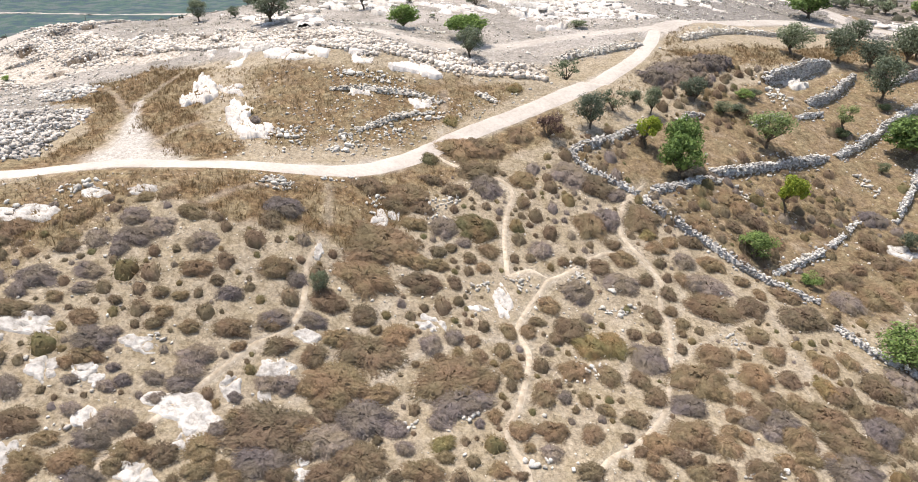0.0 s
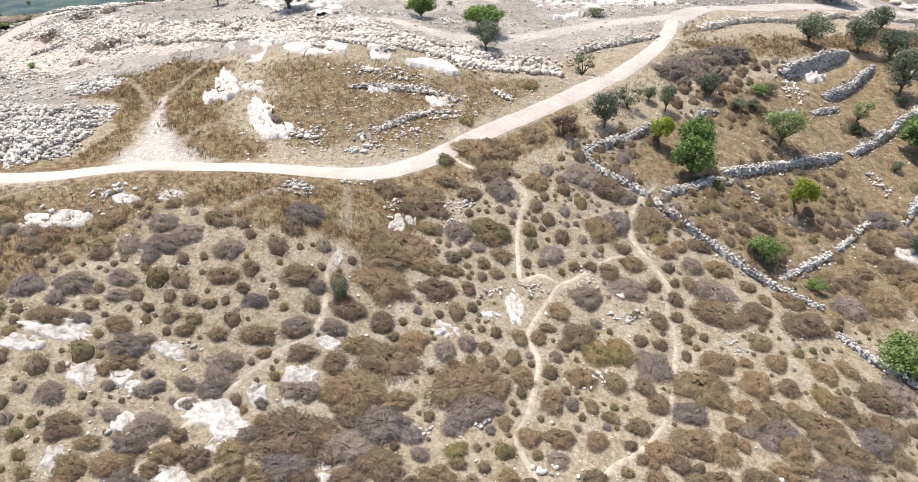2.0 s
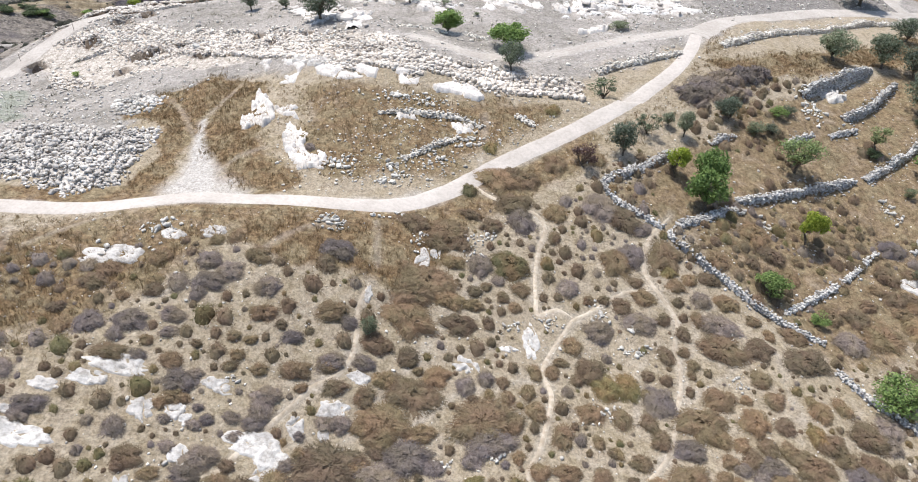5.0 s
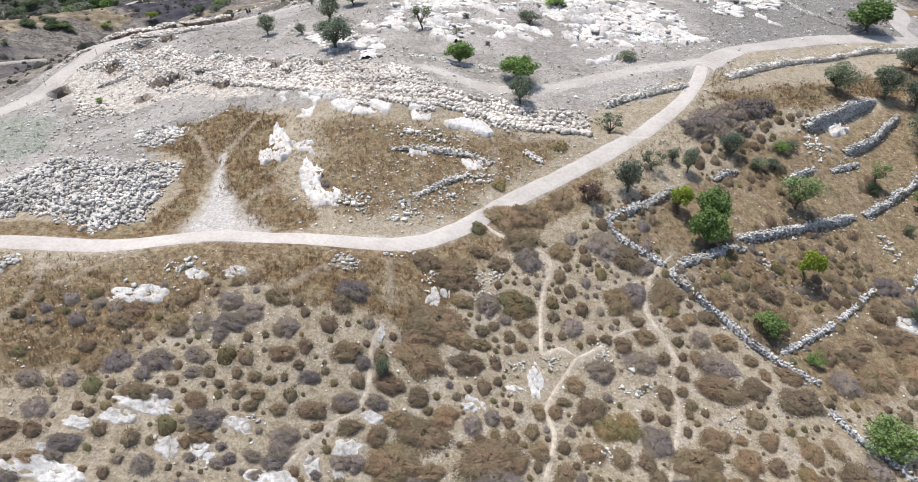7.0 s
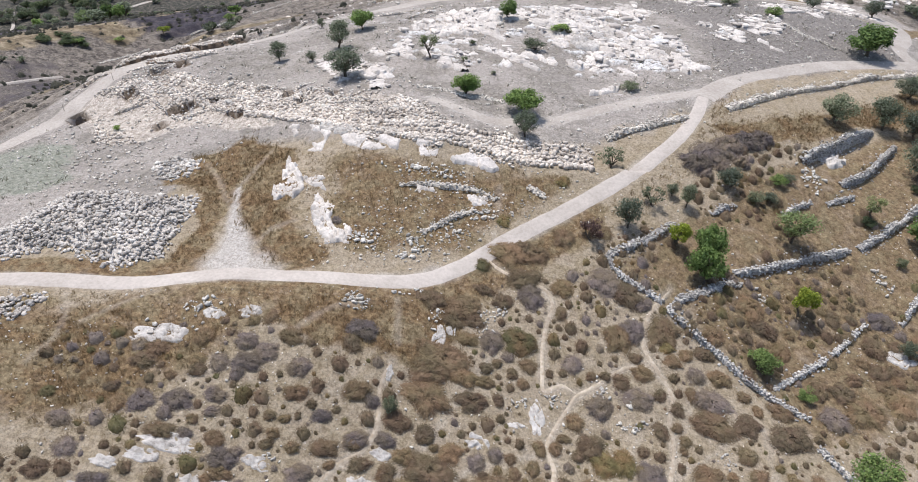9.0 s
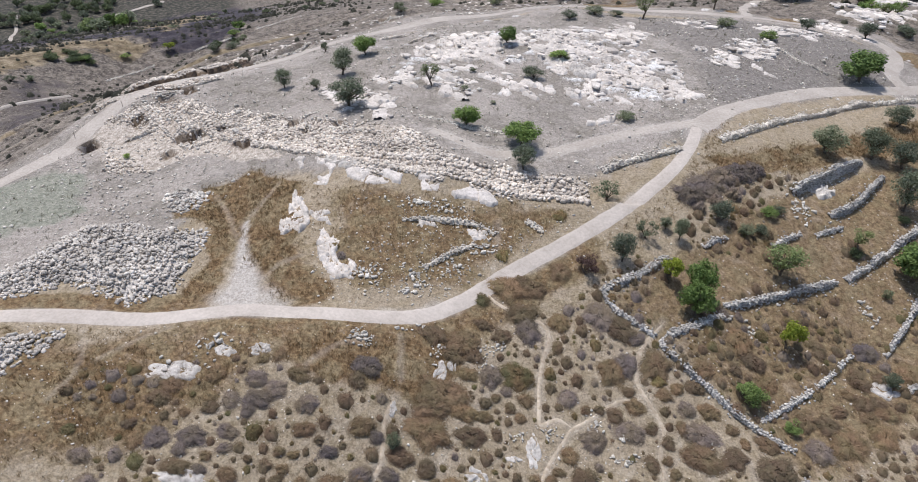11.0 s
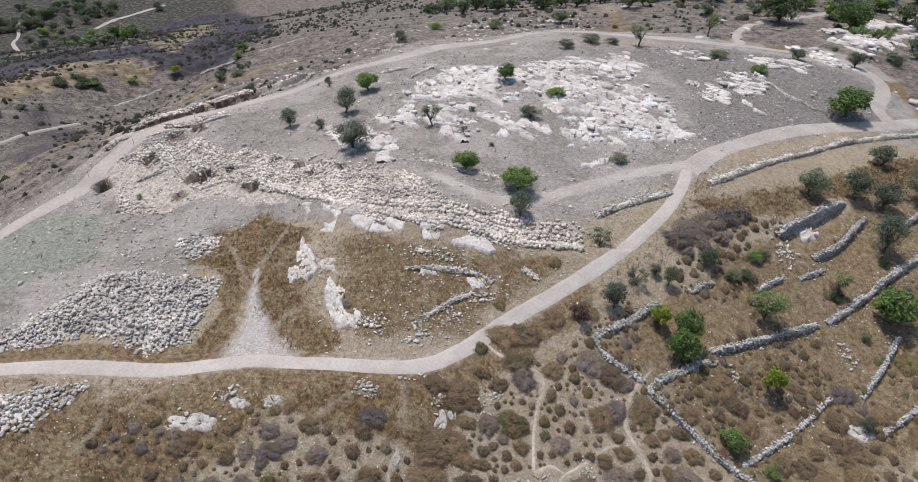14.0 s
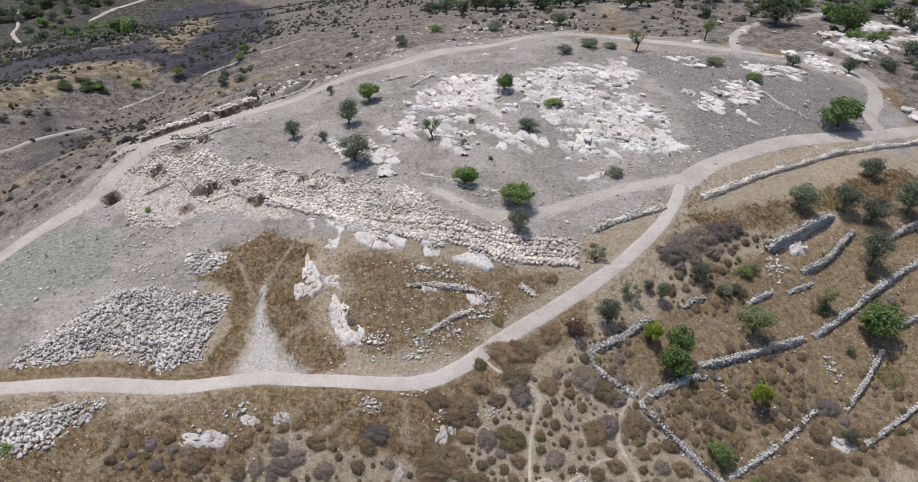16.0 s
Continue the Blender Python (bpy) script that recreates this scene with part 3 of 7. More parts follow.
BROWN_THORNS_B = [
    (-32, 46.2, 1.4, 0.9), (-25.7, 52.7, 1.7, 1.4), (-24.2, 53.5, 1.7, 1.7), (-24.5, 42.7, 1.2, 0.7), (-21.1, 42.4, 1.4, 0.9), (-21.6, 51.5, 2.7, 1.8),
    (-6.5, 53.6, 6, 1.9), (-7.3, 51.7, 4.4, 1.3), (-7.6, 49.1, 5.2, 2.8), (-14.2, 47.8, 2.9, 1.9), (-3, 49.8, 3.6, 1.9), (-4.3, 52.1, 3.4, 1.7),
    (-1.8, 53.7, 1.7, 1.3), (-0.7, 54.6, 1.1, 1.1), (2.7, 55.2, 2.2, 1.5), (0.9, 53.8, 1.5, 1.4), (2.1, 53, 1.6, 1.1), (-1.9, 52.2, 2.4, 1.1),
    (-0.4, 50.6, 1.3, 1.8), (-10, 46, 3.2, 1.4), (-7.4, 45.6, 2, 1.7), (-4, 56.6, 2.4, 1.6), (-2.7, 63.3, 2.4, 1.4), (-0.4, 62.3, 2.9, 1.8),
]
BROWN_THORNS_C = [
    (6.4, 65.5, 3, 2.4), (14, 66, 3.9, 3.3), (12.5, 60.5, 3.1, 4), (14.5, 58.5, 1.6, 1.3), (11, 55.8, 1.6, 1), (9.4, 55.4, 1.4, 1.1),
    (6.2, 62.2, 1.5, 1.7), (7.5, 50, 2.2, 1.9), (12.7, 55.5, 2.2, 1.6), (15.1, 56.9, 2.6, 1.8), (-5, 60.2, 5, 1.9), (-5.9, 58.4, 2.8, 1.9),
    (-3.5, 59, 2.5, 1.7), (-15.5, 52.3, 2, 1.8), (-8.3, 60.5, 3.6, 1.8), (2, 65.9, 4.5, 2.3), (29.4, 68.3, 4, 3.7), (30.6, 65.9, 3.7, 2.6),
    (28, 64.1, 2.1, 1.7), (23.9, 63, 2.8, 2.4), (32, 63.4, 2.8, 2.5), (33.9, 66.4, 1.8, 1.5), (40.3, 70.3, 2.3, 2.2), (39.1, 71.2, 1.5, 1.4),
]
BROWN_THORNS_D = [
    (18.1, 62.3, 3.9, 3.5), (18.7, 58.9, 2.2, 1.6), (20.4, 60.1, 2, 1.5), (22.6, 60.6, 2.5, 1.7), (23.8, 58, 2.7, 2.1), (20.5, 55.3, 1.6, 1.7),
    (26.3, 56.3, 1.8, 1.4), (22.1, 52.2, 5.3, 2.3), (18.6, 53.5, 1.7, 1.6), (18.3, 51.4, 1.5, 1.2), (26, 52.8, 3.1, 2.5), (27.5, 54.9, 1.4, 1.5),
    (30.2, 55.3, 3.3, 2.1), (30.4, 52, 4.6, 3.2), (35.5, 59.3, 2.7, 2.8), (38.5, 59.7, 3.7, 2.7), (40.2, 57.7, 6.5, 3.6), (44.6, 67.3, 3.3, 3),
    (44.2, 64, 2.7, 2.3), (40.6, 62.1, 2.4, 1.7), (46.3, 64.3, 2.2, 1.8), (45.3, 59.7, 4.1, 3.7), (44.4, 61.8, 2.6, 1.8), (16.8, 54.7, 1.6, 2.3),
]
BROWN_THORNS_E = [
    (16.5, 50.8, 1.8, 2.1), (42.5, 64.8, 1.9, 1.5), (38.3, 64.2, 2.2, 1.8), (47.7, 68, 2.2, 1.9), (46.8, 63, 3.1, 1.8), (-24.8, 38.2, 2.4, 1.5),
    (-21.4, 41.4, 1.6, 0.8), (-26, 40.9, 2.1, 0.8), (-19.1, 41.5, 1.6, 1.1), (-16.2, 42, 2.5, 1.6), (-13.8, 43, 2, 1.3), (-15.5, 40.7, 1.2, 0.8),
    (-25.8, 37.5, 1.4, 0.9), (-26.7, 33.1, 2.7, 1.2), (-27, 32.3, 1.3, 0.9), (-19.6, 33.8, 1.5, 1), (-19.9, 32.4, 2.4, 1.2), (-24.8, 32.2, 1.7, 1),
    (-25.2, 30.6, 2.4, 1.6), (-22.8, 31.1, 2.6, 1.7), (-25.2, 29.7, 1.8, 0.7), (-20.6, 31.3, 1.5, 1.1), (-18.1, 32.4, 2.2, 1.6), (-16, 33.1, 2.3, 1.6),
]
BROWN_THORNS_F = [
    (-14.5, 35.6, 1.3, 0.9), (-15.8, 31.7, 2.1, 1.2), (-14.5, 32.2, 1.2, 0.9), (-12.2, 35.1, 6.4, 2), (-9.7, 34.1, 2.3, 1), (-11.2, 32.2, 2.5, 1),
    (-13.9, 31.6, 1.8, 0.8), (-10.5, 41.1, 1.6, 2.1), (-10.4, 38.8, 1.5, 1.6), (-12.9, 41.3, 2.3, 1.1), (-6.6, 42.3, 5.1, 2.3), (-9, 43, 2.4, 1.7),
    (-4.7, 44.2, 2.8, 1.9), (-10.4, 41.1, 1.9, 1.7), (-7.2, 45, 1.8, 1.1), (-6.3, 44.4, 1, 0.8), (1.1, 44.8, 1.4, 1.2), (-0.1, 43.3, 1, 1.3),
    (1.5, 43.3, 1.4, 1.3), (3.3, 44.3, 1.6, 1.8), (3.9, 46.5, 1.4, 1.5), (5.5, 46.8, 1.4, 1.7), (6.3, 48, 1.6, 0.9), (9.1, 47.7, 3.3, 2.6),
]
BROWN_THORNS_G = [
    (7.9, 46.5, 1.5, 1.4), (4, 42.4, 2.1, 1.6), (3.8, 40.9, 1, 1), (6.2, 40.4, 2, 2.2), (-0.7, 40.7, 6.2, 2.2), (2.1, 40.9, 1.9, 2.2),
    (2.5, 38.1, 1.2, 1.3), (-5.6, 38.9, 3, 1.4), (-8.5, 39.4, 5, 1.6), (-10.2, 38.5, 2.1, 1.2), (-8.7, 37.9, 3, 1.2), (-9, 36.9, 1.8, 1.1),
    (-10.4, 35.5, 2.3, 1.7), (-5.4, 35.3, 0.8, 0.7), (-6.3, 33.8, 4.1, 1.8), (-8.5, 32.4, 2.8, 1), (-0.9, 34.4, 1.5, 0.9), (-2.3, 33.3, 3, 1.2),
    (-3.2, 41.8, 0.7, 0.6), (4.2, 37, 1.8, 1.6), (6.5, 37.3, 2.6, 1.5), (4.7, 35.7, 1, 0.8), (9.2, 37.3, 1.8, 1.6), (8.6, 34.2, 2.2, 1.4),
]
BROWN_THORNS_H = [
    (9.2, 40.5, 1.2, 1.4), (10.4, 39.7, 1.2, 1.1), (8.7, 43.3, 2.5, 1.9), (2.6, 33.8, 1.6, 1.1), (4.1, 33.6, 1.1, 0.7), (-4, 32.8, 1.2, 0.6),
    (8.3, 39.3, 0.7, 0.7), (-1.4, 42.6, 1.2, 0.6), (14.5, 48.2, 1.4, 1.2), (14.1, 46.1, 1.2, 1.5), (13.9, 43.3, 1.9, 2.2), (14.6, 41.4, 2.1, 3),
    (19, 50.1, 1.5, 1.1), (18.7, 49, 1, 1), (18.2, 47.1, 1, 1.1), (20.8, 46.5, 3.4, 2.4), (18.7, 43.7, 5.1, 3.3), (19.5, 42.5, 2.8, 2),
    (23.4, 44.4, 2.8, 3.1), (26.1, 44.3, 2, 1.6), (29.8, 46.3, 2.4, 2.3), (32.2, 47.2, 1.8, 2), (25.2, 49.2, 2.2, 2.1), (25.9, 46.9, 1.9, 2.6),
]
BROWN_THORNS_I = [
    (10.7, 39.7, 1.3, 1.2), (12.5, 39, 2.3, 1.6), (11.4, 43.2, 2.1, 1.7), (16.5, 38, 3.4, 2.4), (13.8, 36.9, 2.5, 2.1), (18.7, 37.3, 2.1, 2.1),
    (20.2, 40.3, 1.6, 1.4), (22.3, 40.7, 2.1, 1.9), (21.7, 42.2, 1.9, 1.5), (24, 42, 2, 1.6), (25.6, 41.9, 1.8, 1.7), (24.3, 38.5, 3.1, 2.2),
    (27.3, 40.6, 4.3, 2.6), (29.7, 42.9, 2.8, 2.2), (30.6, 41.6, 2.4, 1.9), (28.1, 38.3, 4.5, 2.9), (26.2, 36.7, 1.9, 1.5), (33.5, 44.4, 4, 2.9),
    (33, 41.5, 2.9, 2.7), (32.5, 38.8, 2.1, 2.8), (24.2, 36.8, 2.1, 1.3), (20.6, 35.3, 2.8, 1.8), (17.6, 35, 2.4, 1.6), (16, 34.6, 1.9, 1.4),
]
BROWN_THORNS_J = [
    (15, 35.9, 2, 1.4), (13, 35.8, 1.1, 0.9), (11, 34.9, 1.1, 0.9), (16.4, 35.9, 1.1, 0.8), (20.4, 38.3, 1.3, 1.2), (17.2, 37, 1.4, 1),
    (19.4, 38.7, 1.7, 0.9), (13.1, 34.6, 1.9, 1), (23.4, 35.5, 1.9, 1.4), (29.3, 47.5, 1.2, 1.3), (23.2, 46.8, 1.2, 1.1), (12.4, 36.1, 1.3, 0.8),
    (11.7, 37.3, 1.2, 0.9), (22.5, 36.4, 1.7, 1.1),
]
BROWN_THORNS = BROWN_THORNS_A + BROWN_THORNS_B + BROWN_THORNS_C + BROWN_THORNS_D + BROWN_THORNS_E + BROWN_THORNS_F + BROWN_THORNS_G + BROWN_THORNS_H + BROWN_THORNS_I + BROWN_THORNS_J
GREY_THORNS_A = [
    (-21.2, 70.5, 1.4, 1.3), (-37.3, 32, 1.8, 1.2), (-36.3, 49.2, 1.6, 1.5), (-33.7, 43.3, 2.5, 2.3), (-39.9, 40.1, 2.4, 1.6), (-30.5, 43.9, 3.3, 1.9),
    (-31.1, 42.4, 1.6, 1.4), (-27.1, 44.8, 2.5, 1.5), (-27, 43.2, 1.6, 1), (-27.7, 47.9, 1.9, 1.9), (-25.6, 50.3, 2.8, 1.8), (-23.5, 49.6, 2.5, 1.8),
    (-25, 48.3, 3, 1.6), (-25.7, 47.1, 1.6, 1.5), (-20.1, 48.6, 2.7, 2), (-28.7, 40.9, 1.6, 1.1), (-38.1, 37.8, 2.1, 1.7), (-34.8, 35.5, 2.7, 1.3),
    (-35.1, 34.4, 1.8, 1.1), (-17.1, 44.8, 2.2, 1.1), (0.4, 55.7, 1.7, 1.2), (-11, 44.1, 2, 1.3), (-13.6, 43.4, 2.6, 1.6), (-12.7, 47.2, 1.8, 1.3),
]
GREY_THORNS_B = [
    (-1.5, 57, 2.9, 3), (2.6, 63.7, 3.3, 3.8), (11.4, 67.2, 4, 3.2), (15.8, 65.3, 2.7, 1.8), (14.4, 61.6, 3, 3.1), (7.5, 56.3, 2.1, 2.3),
    (10.3, 52.2, 3.5, 2.4), (14.6, 53.9, 3.2, 2.1), (-14.8, 54.1, 3.4, 2.3), (21.1, 57.8, 2.3, 2), (22.3, 54.9, 4.8, 2.9), (36.1, 55.7, 4.1, 2.7),
    (46.9, 71.6, 3.7, 2.6), (-24.9, 39.4, 2.8, 2), (-23.9, 40.3, 1.4, 1), (-17.9, 39.6, 2.7, 1.7), (-18.2, 38.3, 2.3, 1.7), (-18.4, 37.3, 2.3, 1),
    (-20.2, 37.4, 1.7, 0.7), (-25, 36.3, 1.1, 0.8), (-22, 36.9, 1.2, 0.9), (-22.9, 36.3, 1.4, 0.8), (-22.9, 37.7, 1, 0.7), (-28.4, 35.1, 2, 1.8),
]
GREY_THORNS_C = [
    (-24.2, 34.3, 1.5, 0.9), (-21.6, 34, 3.2, 1.5), (-22.3, 32.6, 2.6, 1.2), (-21.9, 30.4, 2.4, 1), (-19.6, 36.1, 1.4, 1), (-15.4, 34.6, 1.3, 1.1),
    (-12.1, 38.5, 2.5, 1.6), (-13.2, 38.3, 1.7, 1.3), (-14.9, 36.9, 1.2, 0.8), (-12.3, 32.9, 3.9, 1.1), (-10.8, 43.9, 2, 1.1), (-2.2, 43.7, 1.8, 2.1),
    (-0.4, 44.8, 1.6, 1.6), (6.8, 45.1, 1.3, 1.2), (7.7, 40.4, 1.2, 1.3), (0.1, 39, 4.6, 1.8), (-1.3, 37.2, 1.8, 1.5), (-6.5, 36.9, 4.8, 1.8),
    (-8.7, 34.7, 4, 1.5), (-4.3, 36.3, 2, 1.4), (-3.5, 34.8, 1.5, 1.2), (6.2, 35.5, 1.8, 1.3), (1.4, 37.3, 0.9, 0.8), (15.2, 45.6, 2.9, 3.8),
]
GREY_THORNS_D = [
    (17, 40.9, 2.9, 2.1), (23.8, 40.1, 3.3, 2.1), (22.6, 38.8, 1.9, 1.7), (27.1, 36.1, 4.8, 1.8), (36, 45.8, 2.6, 2.2), (35.5, 44, 2, 2),
    (31.4, 39.8, 3.3, 3), (21.1, 39.6, 1.7, 1.2),
]
GREY_THORNS = GREY_THORNS_A + GREY_THORNS_B + GREY_THORNS_C + GREY_THORNS_D
OLIVE_THORNS_A = [
    (-0.9, 74, 1.8, 1.8), (6.6, 81.8, 2, 2.2), (57.8, 77.9, 3.7, 3.7), (-22.3, 71.9, 1.4, 1.1), (-3, 67, 2, 1.6), (-42, 42.5, 1.5, 1.2),
    (1.7, 57.7, 4.4, 3), (18.2, 60.5, 1.9, 1.5), (-1, 35.5, 2, 1.2), (10.4, 46.1, 3.2, 2.4), (12.3, 46.5, 2.6, 2.9), (28.7, 43.5, 2.1, 2.1),
]
OLIVE_THORNS = OLIVE_THORNS_A


def inside(x, y, poly, soft=1.5, ragged=1.0):
    """1 inside an outline, 0 outside, with a soft and ragged edge."""
    x, y = np.asarray(x, float), np.asarray(y, float)
    hit = np.zeros(x.shape, bool)
    n = len(poly)
    for k in range(n):
        (ax, ay), (bx, by) = poly[k], poly[(k + 1) % n]
        if ay == by:
            continue
        cross = ((ay > y) != (by > y)) & (x < (bx - ax) * (y - ay) / (by - ay) + ax)
        hit ^= cross
    d, _, _ = near_line(x, y, list(poly) + [poly[0]])
    d = np.where(hit, d, -d) + ragged * 2.0 * fbm(x, y, 4.0, 31)
    return step(-soft, soft, d)


def rockiness(x, y):
    """Where bare limestone breaks through on the hilltop, from 0 to 1."""
    x, y = np.asarray(x, float), np.asarray(y, float)
    out = np.zeros(x.shape)
    near = (x > -60) & (x < 140) & (y > 100) & (y < 250)
    a, b = x[near], y[near]
    field = np.maximum.reduce([share * inside(a, b, p, 4.0, 1.2) for _, _, share, p in BEDROCK_FIELDS])
    u, v = a * 0.85 + b * 0.5, b * 0.85 - a * 0.5
    n = 0.6 * fbm(u / 1.5, v, 4.5, 41) + 0.5 * vnoise(u / 1.4, v, 1.5, 43) + 0.3 * vnoise(u, v, 0.8, 44)
    out[near] = step(0.60, 0.78, 0.85 * field + 0.8 * n)
    return out


def ledges(x, y):
    """Old terraces on the far slope: a saw across the fall of the land."""
    d = near_line(x, y, LOOP_ROAD)[0]
    s = (d + 7 * fbm(x, y, 30, 15)) / 6.0
    s = s - np.floor(s)
    return step(0.0, 0.3, s) * step(1.0, 0.3, s)


def outer_slope(x, y):
    """1 on the slope outside the ring of the track."""
    d, side, _ = near_line(x, y, LOOP_ROAD)
    out = step(4.0, 9.0, d * side)
    west = step(40, 15, x) * step(55, 75, y)
    east = 0.88 * step(20, 40, x) * step(144, 154, y)
    return np.maximum(out * np.maximum(west, east), step(228, 245, y) * step(0, 40, x))


def square(dx, dy):
    """Distance from the middle of an excavation square that lies along the old walls."""
    return np.maximum(np.abs(0.75 * dx - 0.66 * dy), np.abs(0.66 * dx + 0.75 * dy) * 1.15)


def land(x, y):
    """The ground's height with its terraces, banks and small relief."""
    x, y = np.asarray(x, float), np.asarray(y, float)
    z = smooth_land(x, y)
    for h, thick, rise, line in WALLS + RUBBLE_WALLS:
        lx, ly = [p[0] for p in line], [p[1] for p in line]
        near = (x > min(lx) - 9) & (x < max(lx) + 9) & (y > min(ly) - 9) & (y < max(ly) + 9)
        if not near.any():
            continue
        d, side, share = near_line(x[near], y[near], line)
        s = d * side
        ends = step(0.0, 0.08, share) * step(1.0, 0.92, share)
        z[near] += rise * 0.5 * np.tanh(s / 0.35) * np.exp(-d / 3.5) * ends
    # the bank of the old town wall
    d, side, _ = near_line(x, y, BANK)
    z = z + 1.1 * np.tanh(d * side / 1.2) * np.exp(-d / 4.0)
    d, _, share = near_line(x, y, TRENCH)
    z = z - 1.5 * step(2.6, 0.4, d) * np.where(np.abs(share - 0.44) < 0.06, 0.3, 1.0)
    for a, b, r, depth in PITS:
        z = z - depth * step(r, r - 0.5, square(x - a, y - b))
    z = z + 0.35 * rockiness(x, y)
    ledge = ledges(x, y)
    z = z + 0.7 * (ledge - 0.5) * np.clip(outer_slope(x, y), 0, 1) * step(-0.3, 0.4, fbm(x, y, 25, 71))
    hill = step(170, 130, np.hypot(x - 5, y - 110))
    rough = 0.22 * fbm(x, y, 7.0, 3) + 0.09 * fbm(x, y, 1.8, 8)
    flat = np.ones(x.shape)
    for line, half in ((MAIN_ROAD, 1.8), (UPPER_ROAD, 2.0), (LOOP_ROAD, 2.0)):
        flat = np.minimum(flat, 0.15 + 0.85 * step(half, half + 2.5, near_line(x, y, line)[0]))
    return z + rough * hill * flat + (1 - hill) * 1.2 * fbm(x, y, 25.0, 12)


BANK = [(11, 86.2), (2, 85.2), (-6, 86.5), (-15, 86), (-24, 89), (-32, 93.5), (-41, 97.5)]
PITS = [(-72.8, 101.8, 1.6, 4.5), (-43.0, 97.9, 1.9, 2.4), (-54.2, 103.4, 1.8, 2.4), (-66.3, 108.2, 1.5, 1.5), (-61.0, 117.9, 1.4, 1.5), (-77.3, 114.0, 1.2, 1.0), (-57.0, 98.6, 1.3, 1.0), (-49.6, 104.6, 1.3, 1.2), (-36.6, 103.2, 1.3, 1.0), (-33.6, 100.4, 1.3, 1.0), (-28.6, 101.8, 1.2, 0.9), (-64, 114.5, 1.6, 0.9), (-35.0, 174.0, 2.0, 0.9), (-44.5, 161.0, 1.8, 0.8), (-56.4, 102.8, 1.3, 1.2)]


def height(x, y):
    return float(land(np.array([float(x)]), np.array([float(y)]))[0])


def spaced(low, high, fine_low, fine_high, fine, coarse):
    """Places along one axis: close together in the middle, wider and wider outwards."""
    mid = list(np.arange(fine_low, fine_high, fine))
    a, gap = fine_low, fine
    left = []
    while a > low:
        gap = min(gap * 1.07, coarse)
        a -= gap
        left.append(a)
    b, gap, right = mid[-1], fine, []
    while b < high:
        gap = min(gap * 1.07, coarse)
        b += gap
        right.append(b)
    return np.array(left[::-1] + mid + right)


def mesh_of(name, verts, faces, material, smooth=False):
    """A mesh from arrays of corners and of faces with equal numbers of corners."""
    me = bpy.data.meshes.new(name)
    verts, faces = np.asarray(verts, np.float32), np.asarray(faces, np.int32)
    n, k = faces.shape
    me.vertices.add(len(verts))
    me.vertices.foreach_set("co", verts.ravel())
    me.loops.add(n * k)
    me.loops.foreach_set("vertex_index", faces.ravel())
    me.polygons.add(n)
    me.polygons.foreach_set("loop_start", np.arange(0, n * k, k, dtype=np.int32))
    if smooth:
        me.polygons.foreach_set("use_smooth", np.ones(n, bool))
    me.update(calc_edges=True)
    me.materials.append(material)
    return me


def piece(name, me, parent, at=(0, 0, 0), turn=(0, 0, 0), size=(1, 1, 1), label=""):
    ob = new(name, me)
    ob.parent = parent
    ob.location, ob.rotation_euler, ob.scale = at, turn, size
    return tagged(ob, label)


def thing(name, at, label, category, group="", turn=0.0):
    ob = new(name)
    ob.location, ob.rotation_euler = at, (0, 0, turn)
    ob.empty_display_size = 0.2
    return tagged(ob, label, category, group)


# ---- ground ----
gx = spaced(-2600, 2600, -92, 96, 0.5, 80)
gy = spaced(-900, 3600, 26, 186, 0.5, 80)
GX, GY = np.meshgrid(gx, gy)
FX, FY = GX.ravel(), GY.ravel()
FZ = land(FX, FY)
nx, ny = len(gx), len(gy)
idx = np.arange(nx * ny).reshape(ny, nx)
quads = np.stack([idx[:-1, :-1], idx[:-1, 1:], idx[1:, 1:], idx[1:, :-1]], -1).reshape(-1, 4)


